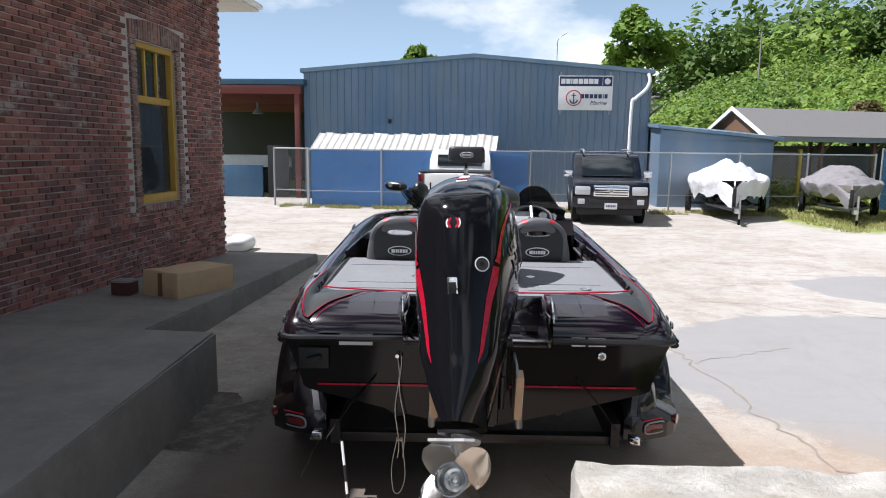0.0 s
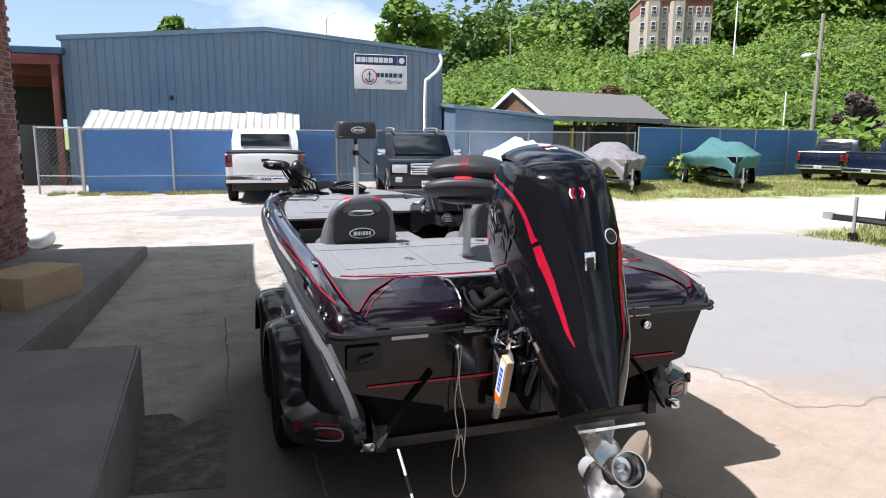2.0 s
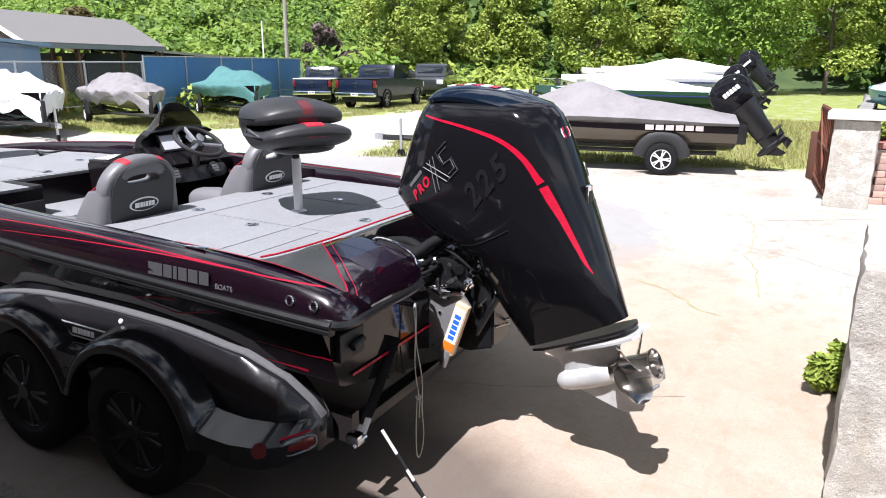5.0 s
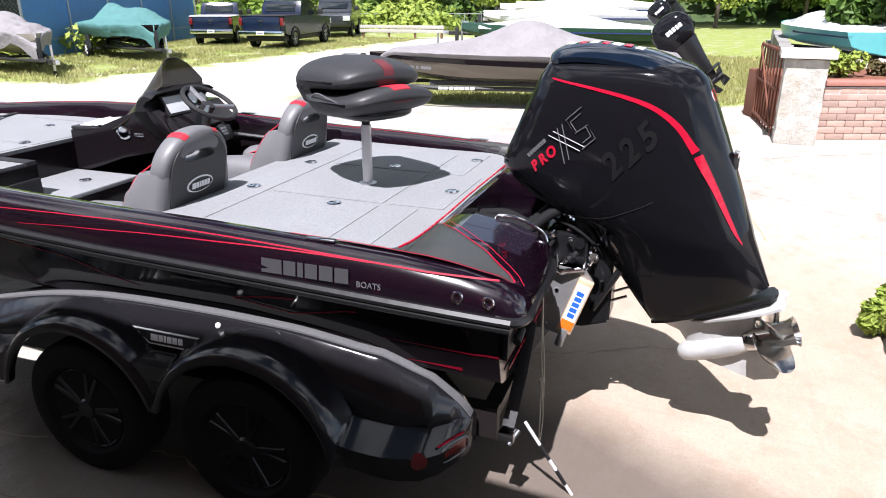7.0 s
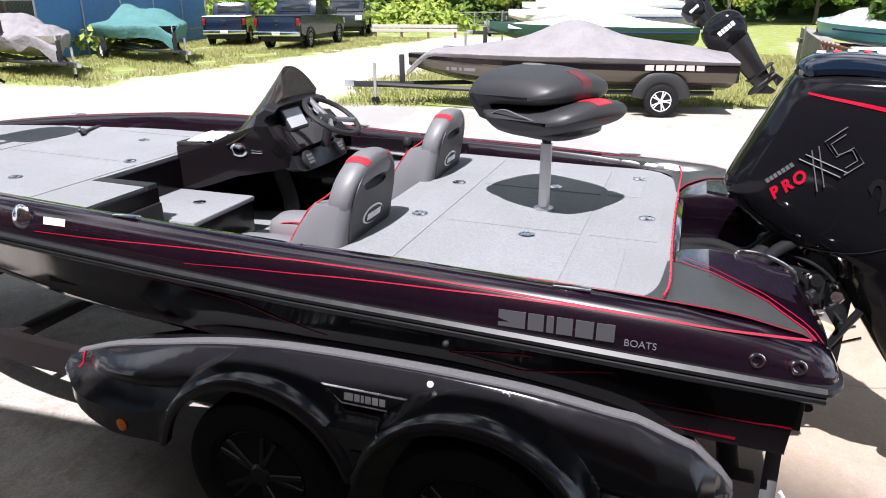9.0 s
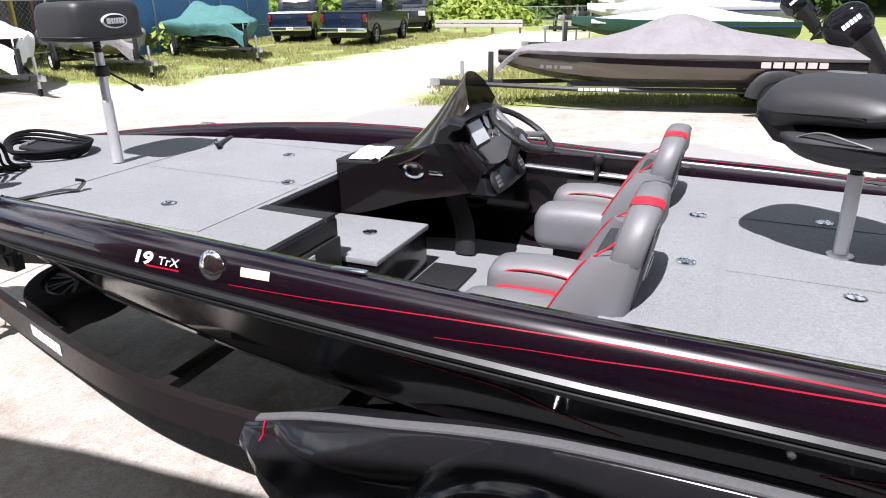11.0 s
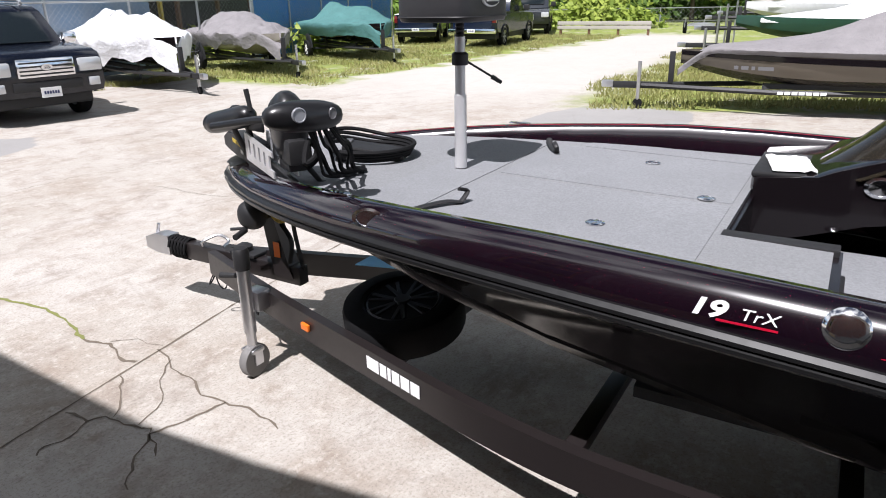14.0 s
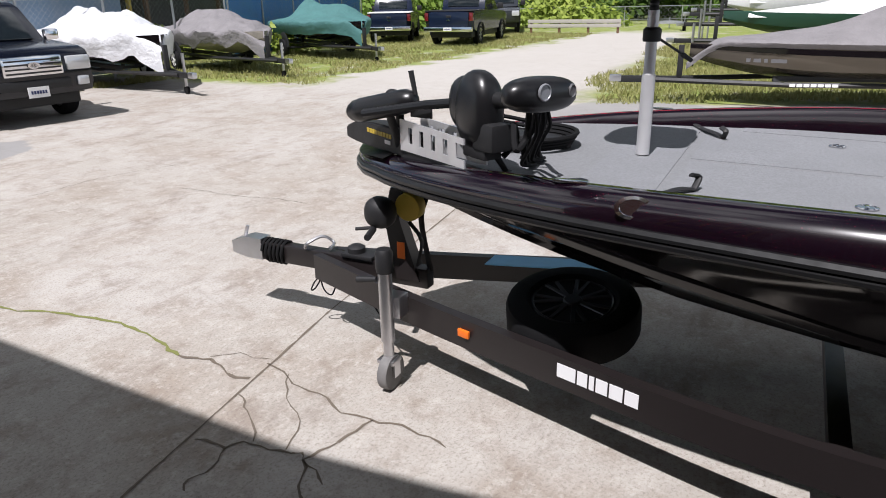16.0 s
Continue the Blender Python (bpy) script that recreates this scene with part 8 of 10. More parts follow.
for sx in (-1, 1):
    bm = B()
    x = 0.056 * sx
    za = lambda y: 1.300 - 0.02 * (y + 0.6)
    zb = lambda y: 1.435 + 0.02 * (y + 1.1)
    ys_ = [-0.62, -0.70, -0.735, -0.80, -0.835, -0.90, -0.935, -1.00, -1.035, -1.10, -1.16]
    for a, b in zip(ys_, ys_[1:]):
        bands = [(0, 1)] if ys_.index(a) % 2 == 0 else [(0, 0.28), (0.80, 1)]
        for k0, k1 in bands:
            q = lambda y, k: za(y) + (zb(y) - za(y)) * k
            loft(bm, [[(x - 0.004, a, q(a, k0)), (x + 0.004, a, q(a, k0)), (x + 0.004, b, q(b, k0)), (x - 0.004, b, q(b, k0))], [(x - 0.004, a, q(a, k1)), (x + 0.004, a, q(a, k1)), (x + 0.004, b, q(b, k1)), (x - 0.004, b, q(b, k1))]])
    bmesh.ops.remove_doubles(bm, verts=bm.verts[:], dist=0.0004)
    laid("bracket_plate", bm, plain("satin_white_aluminium", (0.66, 0.66, 0.67), 0.4, 0.7, 0.2), tm, TMF, "silver bracket plate with four openings")
laid("base_rail", box(B(), (-0.05, -1.18, 1.255), (0.05, -0.60, 1.295), 0.006), MATT_BLACK, tm, TMF)
PA, PB = Vector((-0.42, 6.20, 1.455)), Vector((-0.489, 5.79, 1.545))
bm = B()
d_ = (PB - PA).normalized()
u_, v_ = frame_at(d_)
rings = []
for t, r in ((0.0, 0.012), (0.01, 0.030), (0.03, 0.044), (0.045, 0.046), (0.05, 0.052), (0.10, 0.057), (0.34, 0.057), (0.38, 0.053), (0.415, 0.040), (0.43, 0.02)):
    rings.append([PA + d_ * t + (u_ * math.cos(a) + v_ * math.sin(a)) * r for a in np.linspace(0, 2 * math.pi, 23)[:-1]])
loft(bm, rings)
part("motor_pod", bm, SATIN_BLACK, tm, "black torpedo motor", angle=50)
part("fin", box(B(), (-0.006, -0.09, -0.07), (0.006, 0.03, -0.02), 0.004), MATT_BLACK, tm).matrix_basis = Matrix.Translation(PB) @ pose(0, 0, -0.01, 0, 0, -10)
part("release_post", rod(B(), PB + Vector((0.0, 0.0, 0.02)), PB + Vector((0.0, 0.02, 0.125)), 0.011, 0.013, seg=8), MATT_BLACK, tm)
part("shaft", tube(B(), [(-0.505, 6.06, 1.470), (-0.560, 5.70, 1.535), (-0.615, 5.44, 1.570)], 0.021, 10), SATIN_BLACK, tm, "black composite shaft")
bm = B()
tube(bm, spline([(-0.40, 5.93, 1.29), (-0.455, 5.93, 1.40), (-0.50, 5.93, 1.52), (-0.46, 5.93, 1.575), (-0.41, 5.93, 1.54), (-0.36, 5.95, 1.40), (-0.33, 5.97, 1.30)], 6), 0.024, 8, flat=0.25)
part("hold_strap", bm, MATT_BLACK, tm, "black webbing hold strap")
H0 = Vector((-0.626, 5.42, 0))
bm = B()
pod(bm, 0, 0, 1.535, 0.078, 0.115, 0.165, e=0.75)
part("steering_housing", bm, SATIN_BLACK, tm, "black rounded steering housing", angle=60).matrix_basis = Matrix.Translation(H0) @ pose(0, 0, 0, 0, 0, -31)
bm = B()
pod(bm, 0, 0.085, 1.555, 0.066, 0.085, 0.115, e=0.8)
part("front_lobe", bm, SATIN_BLACK, tm, angle=60).matrix_basis = Matrix.Translation(H0) @ pose(0, 0, 0, 0, 0, -31)
bm = B()
box(bm, (-0.055, -0.16, 1.385), (0.055, -0.02, 1.50), 0.02)
box(bm, (-0.045, -0.10, 1.345), (0.045, 0.06, 1.40), 0.012)
part("lower_housing", bm, MATT_BLACK, tm).matrix_basis = Matrix.Translation(H0) @ pose(0, 0, 0, 0, 0, -31)
part("collar", rod(B(), (-0.66, 5.33, 1.585), (-0.74, 5.22, 1.60), 0.034, 0.030, 14), MATT_BLACK, tm)
hdm = basis((-0.915, 5.065, 1.652), (0.90, -0.44, -0.05), (0.05, 0, 1))
hd = laid("control_head", pod(B(), 0, 0, 0, 0.165, 0.062, 0.068, e=0.8), SATIN_BLACK, tm, hdm, "glossy black control head")
# bright lens windows on both flanks of the head
for sg in (-1, 1):
    for x, w, nm in ((-0.045, 0.030, "head_badge"), (0.098, 0.024, "head_window")):
        ob = part(nm, lathe(B(), [(w, 0.0), (w, 0.004), (w * 0.86, 0.007), (w * 0.80, 0.003), (0, 0.003)], seg=20), GREY_PAINT if x < 0 else LETTER_GREY, hd)
        ob.matrix_basis = Matrix.Translation((x, 0.012, sg * (0.0665 if x < 0 else 0.0575))) @ (Matrix.Rotation(math.pi, 4, "X") if sg < 0 else Matrix.Identity(4)) @ Matrix.Diagonal((1.0 if x < 0 else 0.7, 1.0, 1, 1))
part("support_leg", rod(B(), (-0.60, 5.38, 1.38), (-0.535, 5.33, 1.262), 0.015, 0.012, 10), MATT_BLACK, tm, "black support leg on the deck")
part("leg_foot", lathe(B(), [(0.032, 0.0), (0.032, 0.01), (0.016, 0.018), (0.0, 0.018)], pose(-0.535, 5.33, 1.256), 14), MATT_BLACK, tm)
rnd = random.Random(21)
for k in range(6):
    bm = B()
    j = rnd.uniform(-0.03, 0.03)
    tube(bm, spline([(-0.86 + 0.03 * k, 5.10, 1.60), (-0.80 + 0.04 * k, 5.13 + j, 1.50), (-0.70 + 0.05 * k, 5.20 + j, 1.40 + 0.02 * (k % 3)), (-0.60 + 0.04 * k, 5.24, 1.32), (-0.42 + 0.03 * k, 5.26 + j, 1.285), (-0.30, 5.34 + j, 1.275)], 6), 0.008 + 0.004 * (k % 2), 6)
    part("cable", bm, RUBBER, tm, "hanging black cable" if k == 0 else "")
bm = B()
tube(bm, spline([(-0.80, 5.14, 1.60), (-0.72, 5.18, 1.46), (-0.78, 5.20, 1.42), (-0.70, 5.24, 1.50), (-0.62, 5.26, 1.42), (-0.66, 5.30, 1.36)], 6), 0.013, 8)
part("coiled_cable", bm, RUBBER, tm)
pedal = thing("foot_pedal", BOAT @ pose(0.0, 5.43, 1.275, 0, 0, 28), "black trolling motor foot pedal with coiled cable", "foot pedal")
part("base", box(B(), (-0.13, -0.19, 0.0), (0.13, 0.17, 0.025), 0.01), MATT_BLACK, pedal)
part("tread", box(B(), (-0.10, -0.16, 0.03), (0.10, 0.15, 0.055), 0.012, Matrix.Rotation(radians(9), 4, "X")), MATT_BLACK, pedal)
for k in range(3):
    part("button", box(B(), (-0.06 + 0.045 * k, 0.10, 0.072), (-0.025 + 0.045 * k, 0.14, 0.084), 0.006), LETTER_GREY, pedal)
for k in range(4):
    bm = B()
    tube(bm, [((0.20 + 0.012 * k) * math.cos(a), 0.0 + (0.21 + 0.01 * k) * math.sin(a), 0.016 + 0.016 * k + 0.06 * max(0, math.sin(a + 0.2 * k)) ** 2) for a in np.linspace(0, 2 * math.pi, 37)[:-1]], 0.011, 6, True)
    part("cable_coil", bm, RUBBER, pedal)
towel = thing("paper_towel", BOAT @ pose(0.50, 3.42, 1.326, 0, 0, 12), "crumpled white paper on the console shelf", "paper")
bm = B()
rows = [[(-0.16 + 0.32 * i / 10, -0.09 + 0.18 * j / 7, 0.004 + 0.022 * max(0, noise.noise(Vector((i * 0.5, j * 0.6, 3)))) + 0.006) for i in range(11)] for j in range(8)]
rs = [ring(bm, r) for r in rows]
for a, b in zip(rs, rs[1:]):
    bridge(bm, a, b, False)
g = bmesh.ops.extrude_face_region(bm, geom=bm.faces[:])
bmesh.ops.translate(bm, vec=(0, 0, -0.004), verts=[v for v in g["geom"] if isinstance(v, bmesh.types.BMVert)])
part("sheet", bm, WHITE, towel)

# ---- parked vehicles ----
def car_paint(name, color):
    return plain(name, color, 0.16, 0.0, 0.06, Specular_IOR_Level=0.4, Coat_Weight=0.2, Coat_Roughness=0.04)


def body_loft(prof, half, tuck=0.0, n=9, crown=0.02):
    """A body skin from a side profile (y, z) list, closed, swept across the width with rounded flanks."""
    bm = B()
    rings = []
    cy = sum(p[0] for p in prof) / len(prof)
    cz = sum(p[1] for p in prof) / len(prof)
    for i in range(n):
        u = -1 + 2 * i / (n - 1)
        k = 1 - 0.06 * abs(u) ** 6
        rings.append([(half * u * (1 - tuck * max(0, (z - cz))), cy + (y - cy) * k, cz + (z - cz) * (1 - crown * u * u)) for y, z in prof])
    loft(bm, rings)
    return bm


def car_wheels(t, xs, ys, r, rim):
    for x in xs:
        for y in ys:
            s = 1 if x > 0 else -1
            road_wheel(t, basis((x, y, r), (0, s, 0), (0, 0, 1)), r, 0.24, rim, 6)
            bm = B()
            tube(bm, [(x + s * 0.13, y + (r + 0.07) * math.cos(a), r + (r + 0.07) * math.sin(a)) for a in np.linspace(0.0, math.pi, 15)], 0.035, 6)
            part("wheel_arch", bm, MATT_BLACK, t)


def pickup(m, paint, label, group="", bed_cover=None, bumper=None):
    """A full size pickup; y points to its front, origin under the tail."""
    t = thing("pickup_truck", m, label, "truck", group)
    lower = [(0.05, 0.62), (0.0, 0.72), (0.0, 1.28), (0.06, 1.31), (2.1, 1.31), (3.9, 1.27), (5.35, 1.20), (5.6, 1.10), (5.62, 0.75), (5.5, 0.55), (0.6, 0.52)]
    part("body", body_loft(lower, 0.98), paint, t, angle=40)
    cab = [(1.95, 1.28), (2.06, 1.62), (2.22, 1.88), (2.5, 1.93), (3.35, 1.92), (3.6, 1.84), (4.35, 1.27)]
    part("cab", body_loft(cab, 0.90, 0.28), paint, t, angle=40)
    part("rear_window", box(B(), (-0.66, 2.0, 1.42), (0.66, 2.12, 1.78), 0.03, Matrix.Translation((0, 0.03, 0)) @ Matrix.Translation((0, 2.06, 1.6)) @ Matrix.Rotation(radians(-22), 4, "X") @ Matrix.Translation((0, -2.06, -1.6))), CAR_GLASS, t)
    part("windscreen", box(B(), (-0.68, 3.9, 1.32), (0.68, 4.0, 1.82), 0.03, Matrix.Translation((0, 3.97, 1.57)) @ Matrix.Rotation(radians(50), 4, "X") @ Matrix.Translation((0, -3.95, -1.57))), CAR_GLASS, t)
    for s in (-1, 1):
        part("side_window", box(B(), (s * 0.83 - 0.05, 2.35, 1.40), (s * 0.83 + 0.05, 3.75, 1.80), 0.04), CAR_GLASS, t)
        part("tail_lamp", box(B(), (s * 0.90 - 0.075, -0.02, 0.95), (s * 0.90 + 0.075, 0.12, 1.25), 0.02), TAIL_RED, t)
        part("mirror", box(B(), (s * 1.12 - 0.12, 3.72, 1.32), (s * 1.12 + 0.12, 3.84, 1.56), 0.04), MATT_BLACK, t)
        part("head_lamp", box(B(), (s * 0.78 - 0.18, 5.52, 0.86), (s * 0.78 + 0.18, 5.64, 1.10), 0.03), CLEAR, t)
    part("tailgate", box(B(), (-0.80, -0.03, 0.74), (0.80, 0.03, 1.27), 0.02), paint, t)
    part("tailgate_handle", box(B(), (-0.10, -0.045, 1.08), (0.10, -0.02, 1.16), 0.01), MATT_BLACK, t)
    laid("tailgate_badge", lathe(B(), [(0.07, 0), (0.07, 0.01), (0, 0.01)], seg=20), CHROME, t, basis((0, -0.033, 0.98), (1, 0, 0), (0, 0, 1)) @ Matrix.Diagonal((1, 0.45, 1, 1)))
    part("rear_bumper", box(B(), (-0.97, -0.16, 0.55), (0.97, 0.04, 0.74), 0.03), bumper or CHROME, t, "bright step bumper")
    part("number_plate", box(B(), (-0.16, -0.175, 0.60), (0.16, -0.163, 0.72)), LETTER, t, "pale number plate", smooth=False)
    laid("plate_bars", bars([0.03] * 6, 0.05, 0.012), NAVY, t, basis((0, -0.178, 0.655), (1, 0, 0), (0, 0, 1)))
    part("bed_rail", box(B(), (-0.97, 0.02, 1.30), (0.97, 1.95, 1.335), 0.015), bed_cover or MATT_BLACK, t)
    part("underside", box(B(), (-0.85, 0.3, 0.32), (0.85, 5.2, 0.56), 0.04), MATT_BLACK, t)
    car_wheels(t, (-0.86, 0.86), (1.15, 4.75), 0.39, GREY_PAINT)
    return t


def suv(m):
    t = thing("suv", m, "dark navy suv with chrome grille and roof rails", "car")
    paint = car_paint("navy_car_paint", (0.004, 0.0055, 0.011))
    lower = [(0.08, 0.45), (-0.02, 0.60), (0.0, 0.98), (0.10, 1.10), (0.35, 1.16), (1.35, 1.24), (5.1, 1.26), (5.2, 0.9), (5.1, 0.5), (0.4, 0.40)]
    part("body", body_loft(lower, 0.985), paint, t, angle=40)
    cab = [(1.30, 1.22), (2.05, 1.76), (2.35, 1.86), (3.4, 1.92), (4.7, 1.88), (5.12, 1.25)]
    part("cabin", body_loft(cab, 0.93, 0.26), paint, t, angle=40)
    part("windscreen", box(B(), (-0.70, -0.43, -0.012), (0.70, 0.43, 0.02), 0.02, Matrix.Translation((0, 1.66, 1.50)) @ Matrix.Rotation(radians(36), 4, "X")), CAR_GLASS, t)
    for s in (-1, 1):
        part("side_window", box(B(), (s * 0.80 - 0.06, 2.1, 1.36), (s * 0.80 + 0.06, 4.7, 1.76), 0.05), CAR_GLASS, t)
        part("head_lamp", box(B(), (s * 0.73 - 0.20, -0.035, 0.80), (s * 0.73 + 0.20, 0.15, 1.02), 0.04), CLEAR, t, "clear head lamp")
        part("fog_lamp", box(B(), (s * 0.76 - 0.09, -0.05, 0.56), (s * 0.76 + 0.09, 0.06, 0.70), 0.02), CLEAR, t)
        part("mirror", box(B(), (s * 1.08 - 0.12, 1.42, 1.22), (s * 1.08 + 0.12, 1.56, 1.40), 0.04), CHROME, t)
        part("roof_rail", tube(B(), spline([(s * 0.62, 2.2, 1.86), (s * 0.64, 2.4, 1.965), (s * 0.64, 4.3, 1.975), (s * 0.62, 4.6, 1.90)], 4), 0.03, 8), GREY_PAINT, t)
    part("grille_frame", box(B(), (-0.46, -0.06, 0.76), (0.46, 0.02, 1.06), 0.04), CHROME, t, "chrome grille surround")
    for k in range(4):
        part("grille_bar", box(B(), (-0.42, -0.072, 0.800 + 0.062 * k), (0.42, -0.058, 0.825 + 0.062 * k), 0.004), MATT_BLACK, t)
    laid("grille_badge", lathe(B(), [(0.07, 0), (0.07, 0.012), (0.045, 0.012), (0.045, 0.0)], seg=20), CHROME, t, basis((0, -0.076, 0.92), (1, 0, 0), (0, 0, 1)) @ Matrix.Diagonal((1.3, 0.7, 1, 1)))
    part("lower_grille", box(B(), (-0.55, -0.055, 0.55), (0.55, 0.02, 0.70), 0.02), MATT_BLACK, t)
    part("number_plate", box(B(), (-0.16, -0.075, 0.44), (0.16, -0.06, 0.60)), LETTER, t, "white number plate", smooth=False)
    laid("plate_bars", bars([0.03] * 6, 0.05, 0.012), NAVY, t, basis((0, -0.078, 0.52), (1, 0, 0), (0, 0, 1)))
    part("underside", box(B(), (-0.85, 0.35, 0.25), (0.85, 4.9, 0.48), 0.04), MATT_BLACK, t)
    car_wheels(t, (-0.85, 0.85), (1.0, 4.15), 0.39, GREY_PAINT)
    return t


WHITE_CAR = car_paint("white_car_paint", (0.72, 0.72, 0.71))
NAVY_CAR = car_paint("navy_truck_paint", (0.006, 0.011, 0.028))
pickup(pose(-1.46, 20.9, 0, 0, 0, -1) @ Matrix.Diagonal((1.12, 1.1, 1.1, 1)), WHITE_CAR, "white pickup truck parked by the blue fence", "pickup trucks", None, CHROME)
suv(pose(3.1, 20.3, 0, 0, 0, -4) @ Matrix.Diagonal((1.10, 1.0, 1.10, 1)))
pickup(pose(23.0, 26.6, 0, 0, 0, -62), NAVY_CAR, "old navy pickup truck parked on the grass", "pickup trucks", WHITE)
pickup(pose(21.9, 22.9, 0, 0, 0, -78) @ Matrix.Diagonal((1.06, 1.06, 1.06, 1)), NAVY_CAR, "dark navy pickup truck parked on the grass", "pickup trucks")
pickup(pose(36.0, 27.2, 0, 0, 0, 114) @ Matrix.Diagonal((1.08, 1.08, 1.08, 1)), car_paint("grey_truck_paint", (0.03, 0.034, 0.04)), "dark grey pickup truck partly hidden behind another", "pickup trucks")


# ---- other boats ----
def cloth(name, color, rough=0.8):
    m = Mat(name, color, rough)
    m.mix(m.ramp(m.noise(2.2, 6.0, 0.65), 0.4, 0.7), tuple(c * 0.7 for c in color), strength=0.6)
    m.bump(m.noise(3.5, 5.0, 0.6), 0.9, 0.08)
    m.bump(m.noise(90.0, 2.0), 0.2, 0.004)
    return m.m


def hull_rings(L, bw, z_rail, z_keel, n=16):
    """Rings of a small boat from stern (y = -L) to bow (y = 0)."""
    out = []
    for i in range(n + 1):
        t = i / n
        b = bw * (1 - max(0, (t - 0.45) / 0.55) ** 2.2) + 0.02
        kz = z_keel + (z_rail - z_keel) * 0.75 * max(0, (t - 0.6) / 0.4) ** 2
        y = -L + L * t
        h = [(0, y, kz), (b * 0.55, y, kz + (z_rail - kz) * 0.22), (b * 0.86, y, kz + (z_rail - kz) * 0.42), (b * 0.97, y, kz + (z_rail - kz) * 0.8), (b, y, z_rail + 0.10 * t * t)]
        out.append([(-x, yy, z) for x, yy, z in reversed(h[1:])] + h)
    return out


def cover_mesh(L, bw, z_rail, peaks, droop, seed, lumps=0.05):
    """A loose cover draped over a boat: peaks are (t, x, height, spread)."""
    bm = B()
    rows = []
    n, m = 40, 40
    for i in range(n + 1):
        t = i / n
        b = (bw + 0.05) * (1 - max(0, (t - 0.45) / 0.55) ** 2.2) + 0.06
        row = []
        for j in range(m + 1):
            u = -1 + 2 * j / m
            x = b * math.copysign(abs(u) ** 0.85, u)
            z = z_rail + 0.10 * t * t + 0.04
            for pt, px, ph, sp in peaks:
                z += ph * math.exp(-(((t - pt) / sp) ** 2) - ((x - px) / (sp * 3.4)) ** 2) * (1 - abs(u) ** 5)
            z += lumps * noise.noise(Vector((x * 2.2, t * 9.0, seed))) + 0.5 * lumps * noise.noise(Vector((x * 5.0, t * 21.0, seed + 5)))
            k = max(0.0, (abs(u) - 0.78) / 0.22)
            z -= droop * (0.25 * k + 1.15 * k * k) * (1.0 + 0.13 * noise.noise(Vector((t * 6, seed, u))))
            x = math.copysign(b * min(1.0, abs(u) / 0.86) ** 0.9 * (1.0 - 0.15 * k * k), u) + 0.03 * k * noise.noise(Vector((t * 11, seed + 3, u)))
            z -= 0.42 * max(0.0, (t - 0.90) / 0.10) ** 2
            row.append((x, -L + L * t + (0.04 if i == n else 0), z))
        rows.append(row)
    rs = [ring(bm, r) for r in rows]
    for a, b in zip(rs, rs[1:]):
        bridge(bm, a, b, False)
    return bm


def small_trailer(t, L, bw, h, wr=0.72):
    """Frame, wheels and jack under a parked boat."""
    for s in (-1, 1):
        part("frame_rail", tube(B(), [(s * 0.7, -L * 0.95, h), (s * 0.7, -1.6, h), (s * 0.04, 0.75, h)], 0.05, 6), MATT_BLACK, t)
        road_wheel(t, basis((s * (bw + 0.02), -L * wr, 0.31), (0, s, 0), (0, 0, 1)), 0.31, 0.2, WHITE, 5)
        bm = B()
        tube(bm, [(s * (bw + 0.02), -L * wr + 0.42 * math.cos(a), 0.31 + 0.42 * math.sin(a)) for a in np.linspace(0.1, math.pi - 0.1, 13)], 0.13, 8, flat=0.25)
        part("fender", bm, MATT_BLACK, t)
    part("tongue", box(B(), (-0.05, -0.1, h - 0.06), (0.05, 1.25, h + 0.06), 0.01), MATT_BLACK, t)
    part("coupler", box(B(), (-0.06, 1.2, h - 0.05), (0.06, 1.42, h + 0.08), 0.02), SILVER, t)
    part("cross_member", box(B(), (-bw, -L * wr - 0.05, 0.27), (bw, -L * wr + 0.05, 0.35), 0.01), MATT_BLACK, t)
    part("winch_post", box(B(), (-0.05, 0.10, h), (0.05, 0.20, h + 0.62), 0.01), MATT_BLACK, t)
    part("jack", rod(B(), (-0.12, 0.72, 0.16), (-0.12, 0.72, h + 0.45), 0.035, seg=10), SILVER, t)
    laid("jack_wheel", lathe(B(), [(0.0, -0.03), (0.09, -0.03), (0.09, 0.03), (0.0, 0.03)], seg=16), RUBBER, t, basis((-0.12, 0.72, 0.09), (0, 1, 0), (0, 0, 1)))
    for s in (-1, 1):
        part("bunk_post", box(B(), (s * 0.6 - 0.04, -L * wr - 0.04, 0.33), (s * 0.6 + 0.04, -L * wr + 0.04, 0.66)), MATT_BLACK, t, smooth=False)
        part("bunk", box(B(), (s * 0.45 - 0.06, -L * 0.95, h + 0.03), (s * 0.45 + 0.06, -1.4, h + 0.12)), CARPET_DARK, t, smooth=False)


def covered_boat(m, L, bw, z_rail, cover, hullmat, label, peaks, seed, lumps=0.06, droop=0.25):
    t = thing("covered_boat", m, label, "boat", "covered boats on trailers")
    bm = B()
    rs = loft(bm, hull_rings(L, bw, z_rail, 0.52), False, False)
    bm.faces.new(rs[0])
    part("hull", bm, hullmat, t, angle=30)
    part("cover", cover_mesh(L, bw, z_rail, peaks, droop, seed, lumps), cover, t, "slack draped boat cover", angle=60)
    small_trailer(t, L, bw, 0.44)
    return t


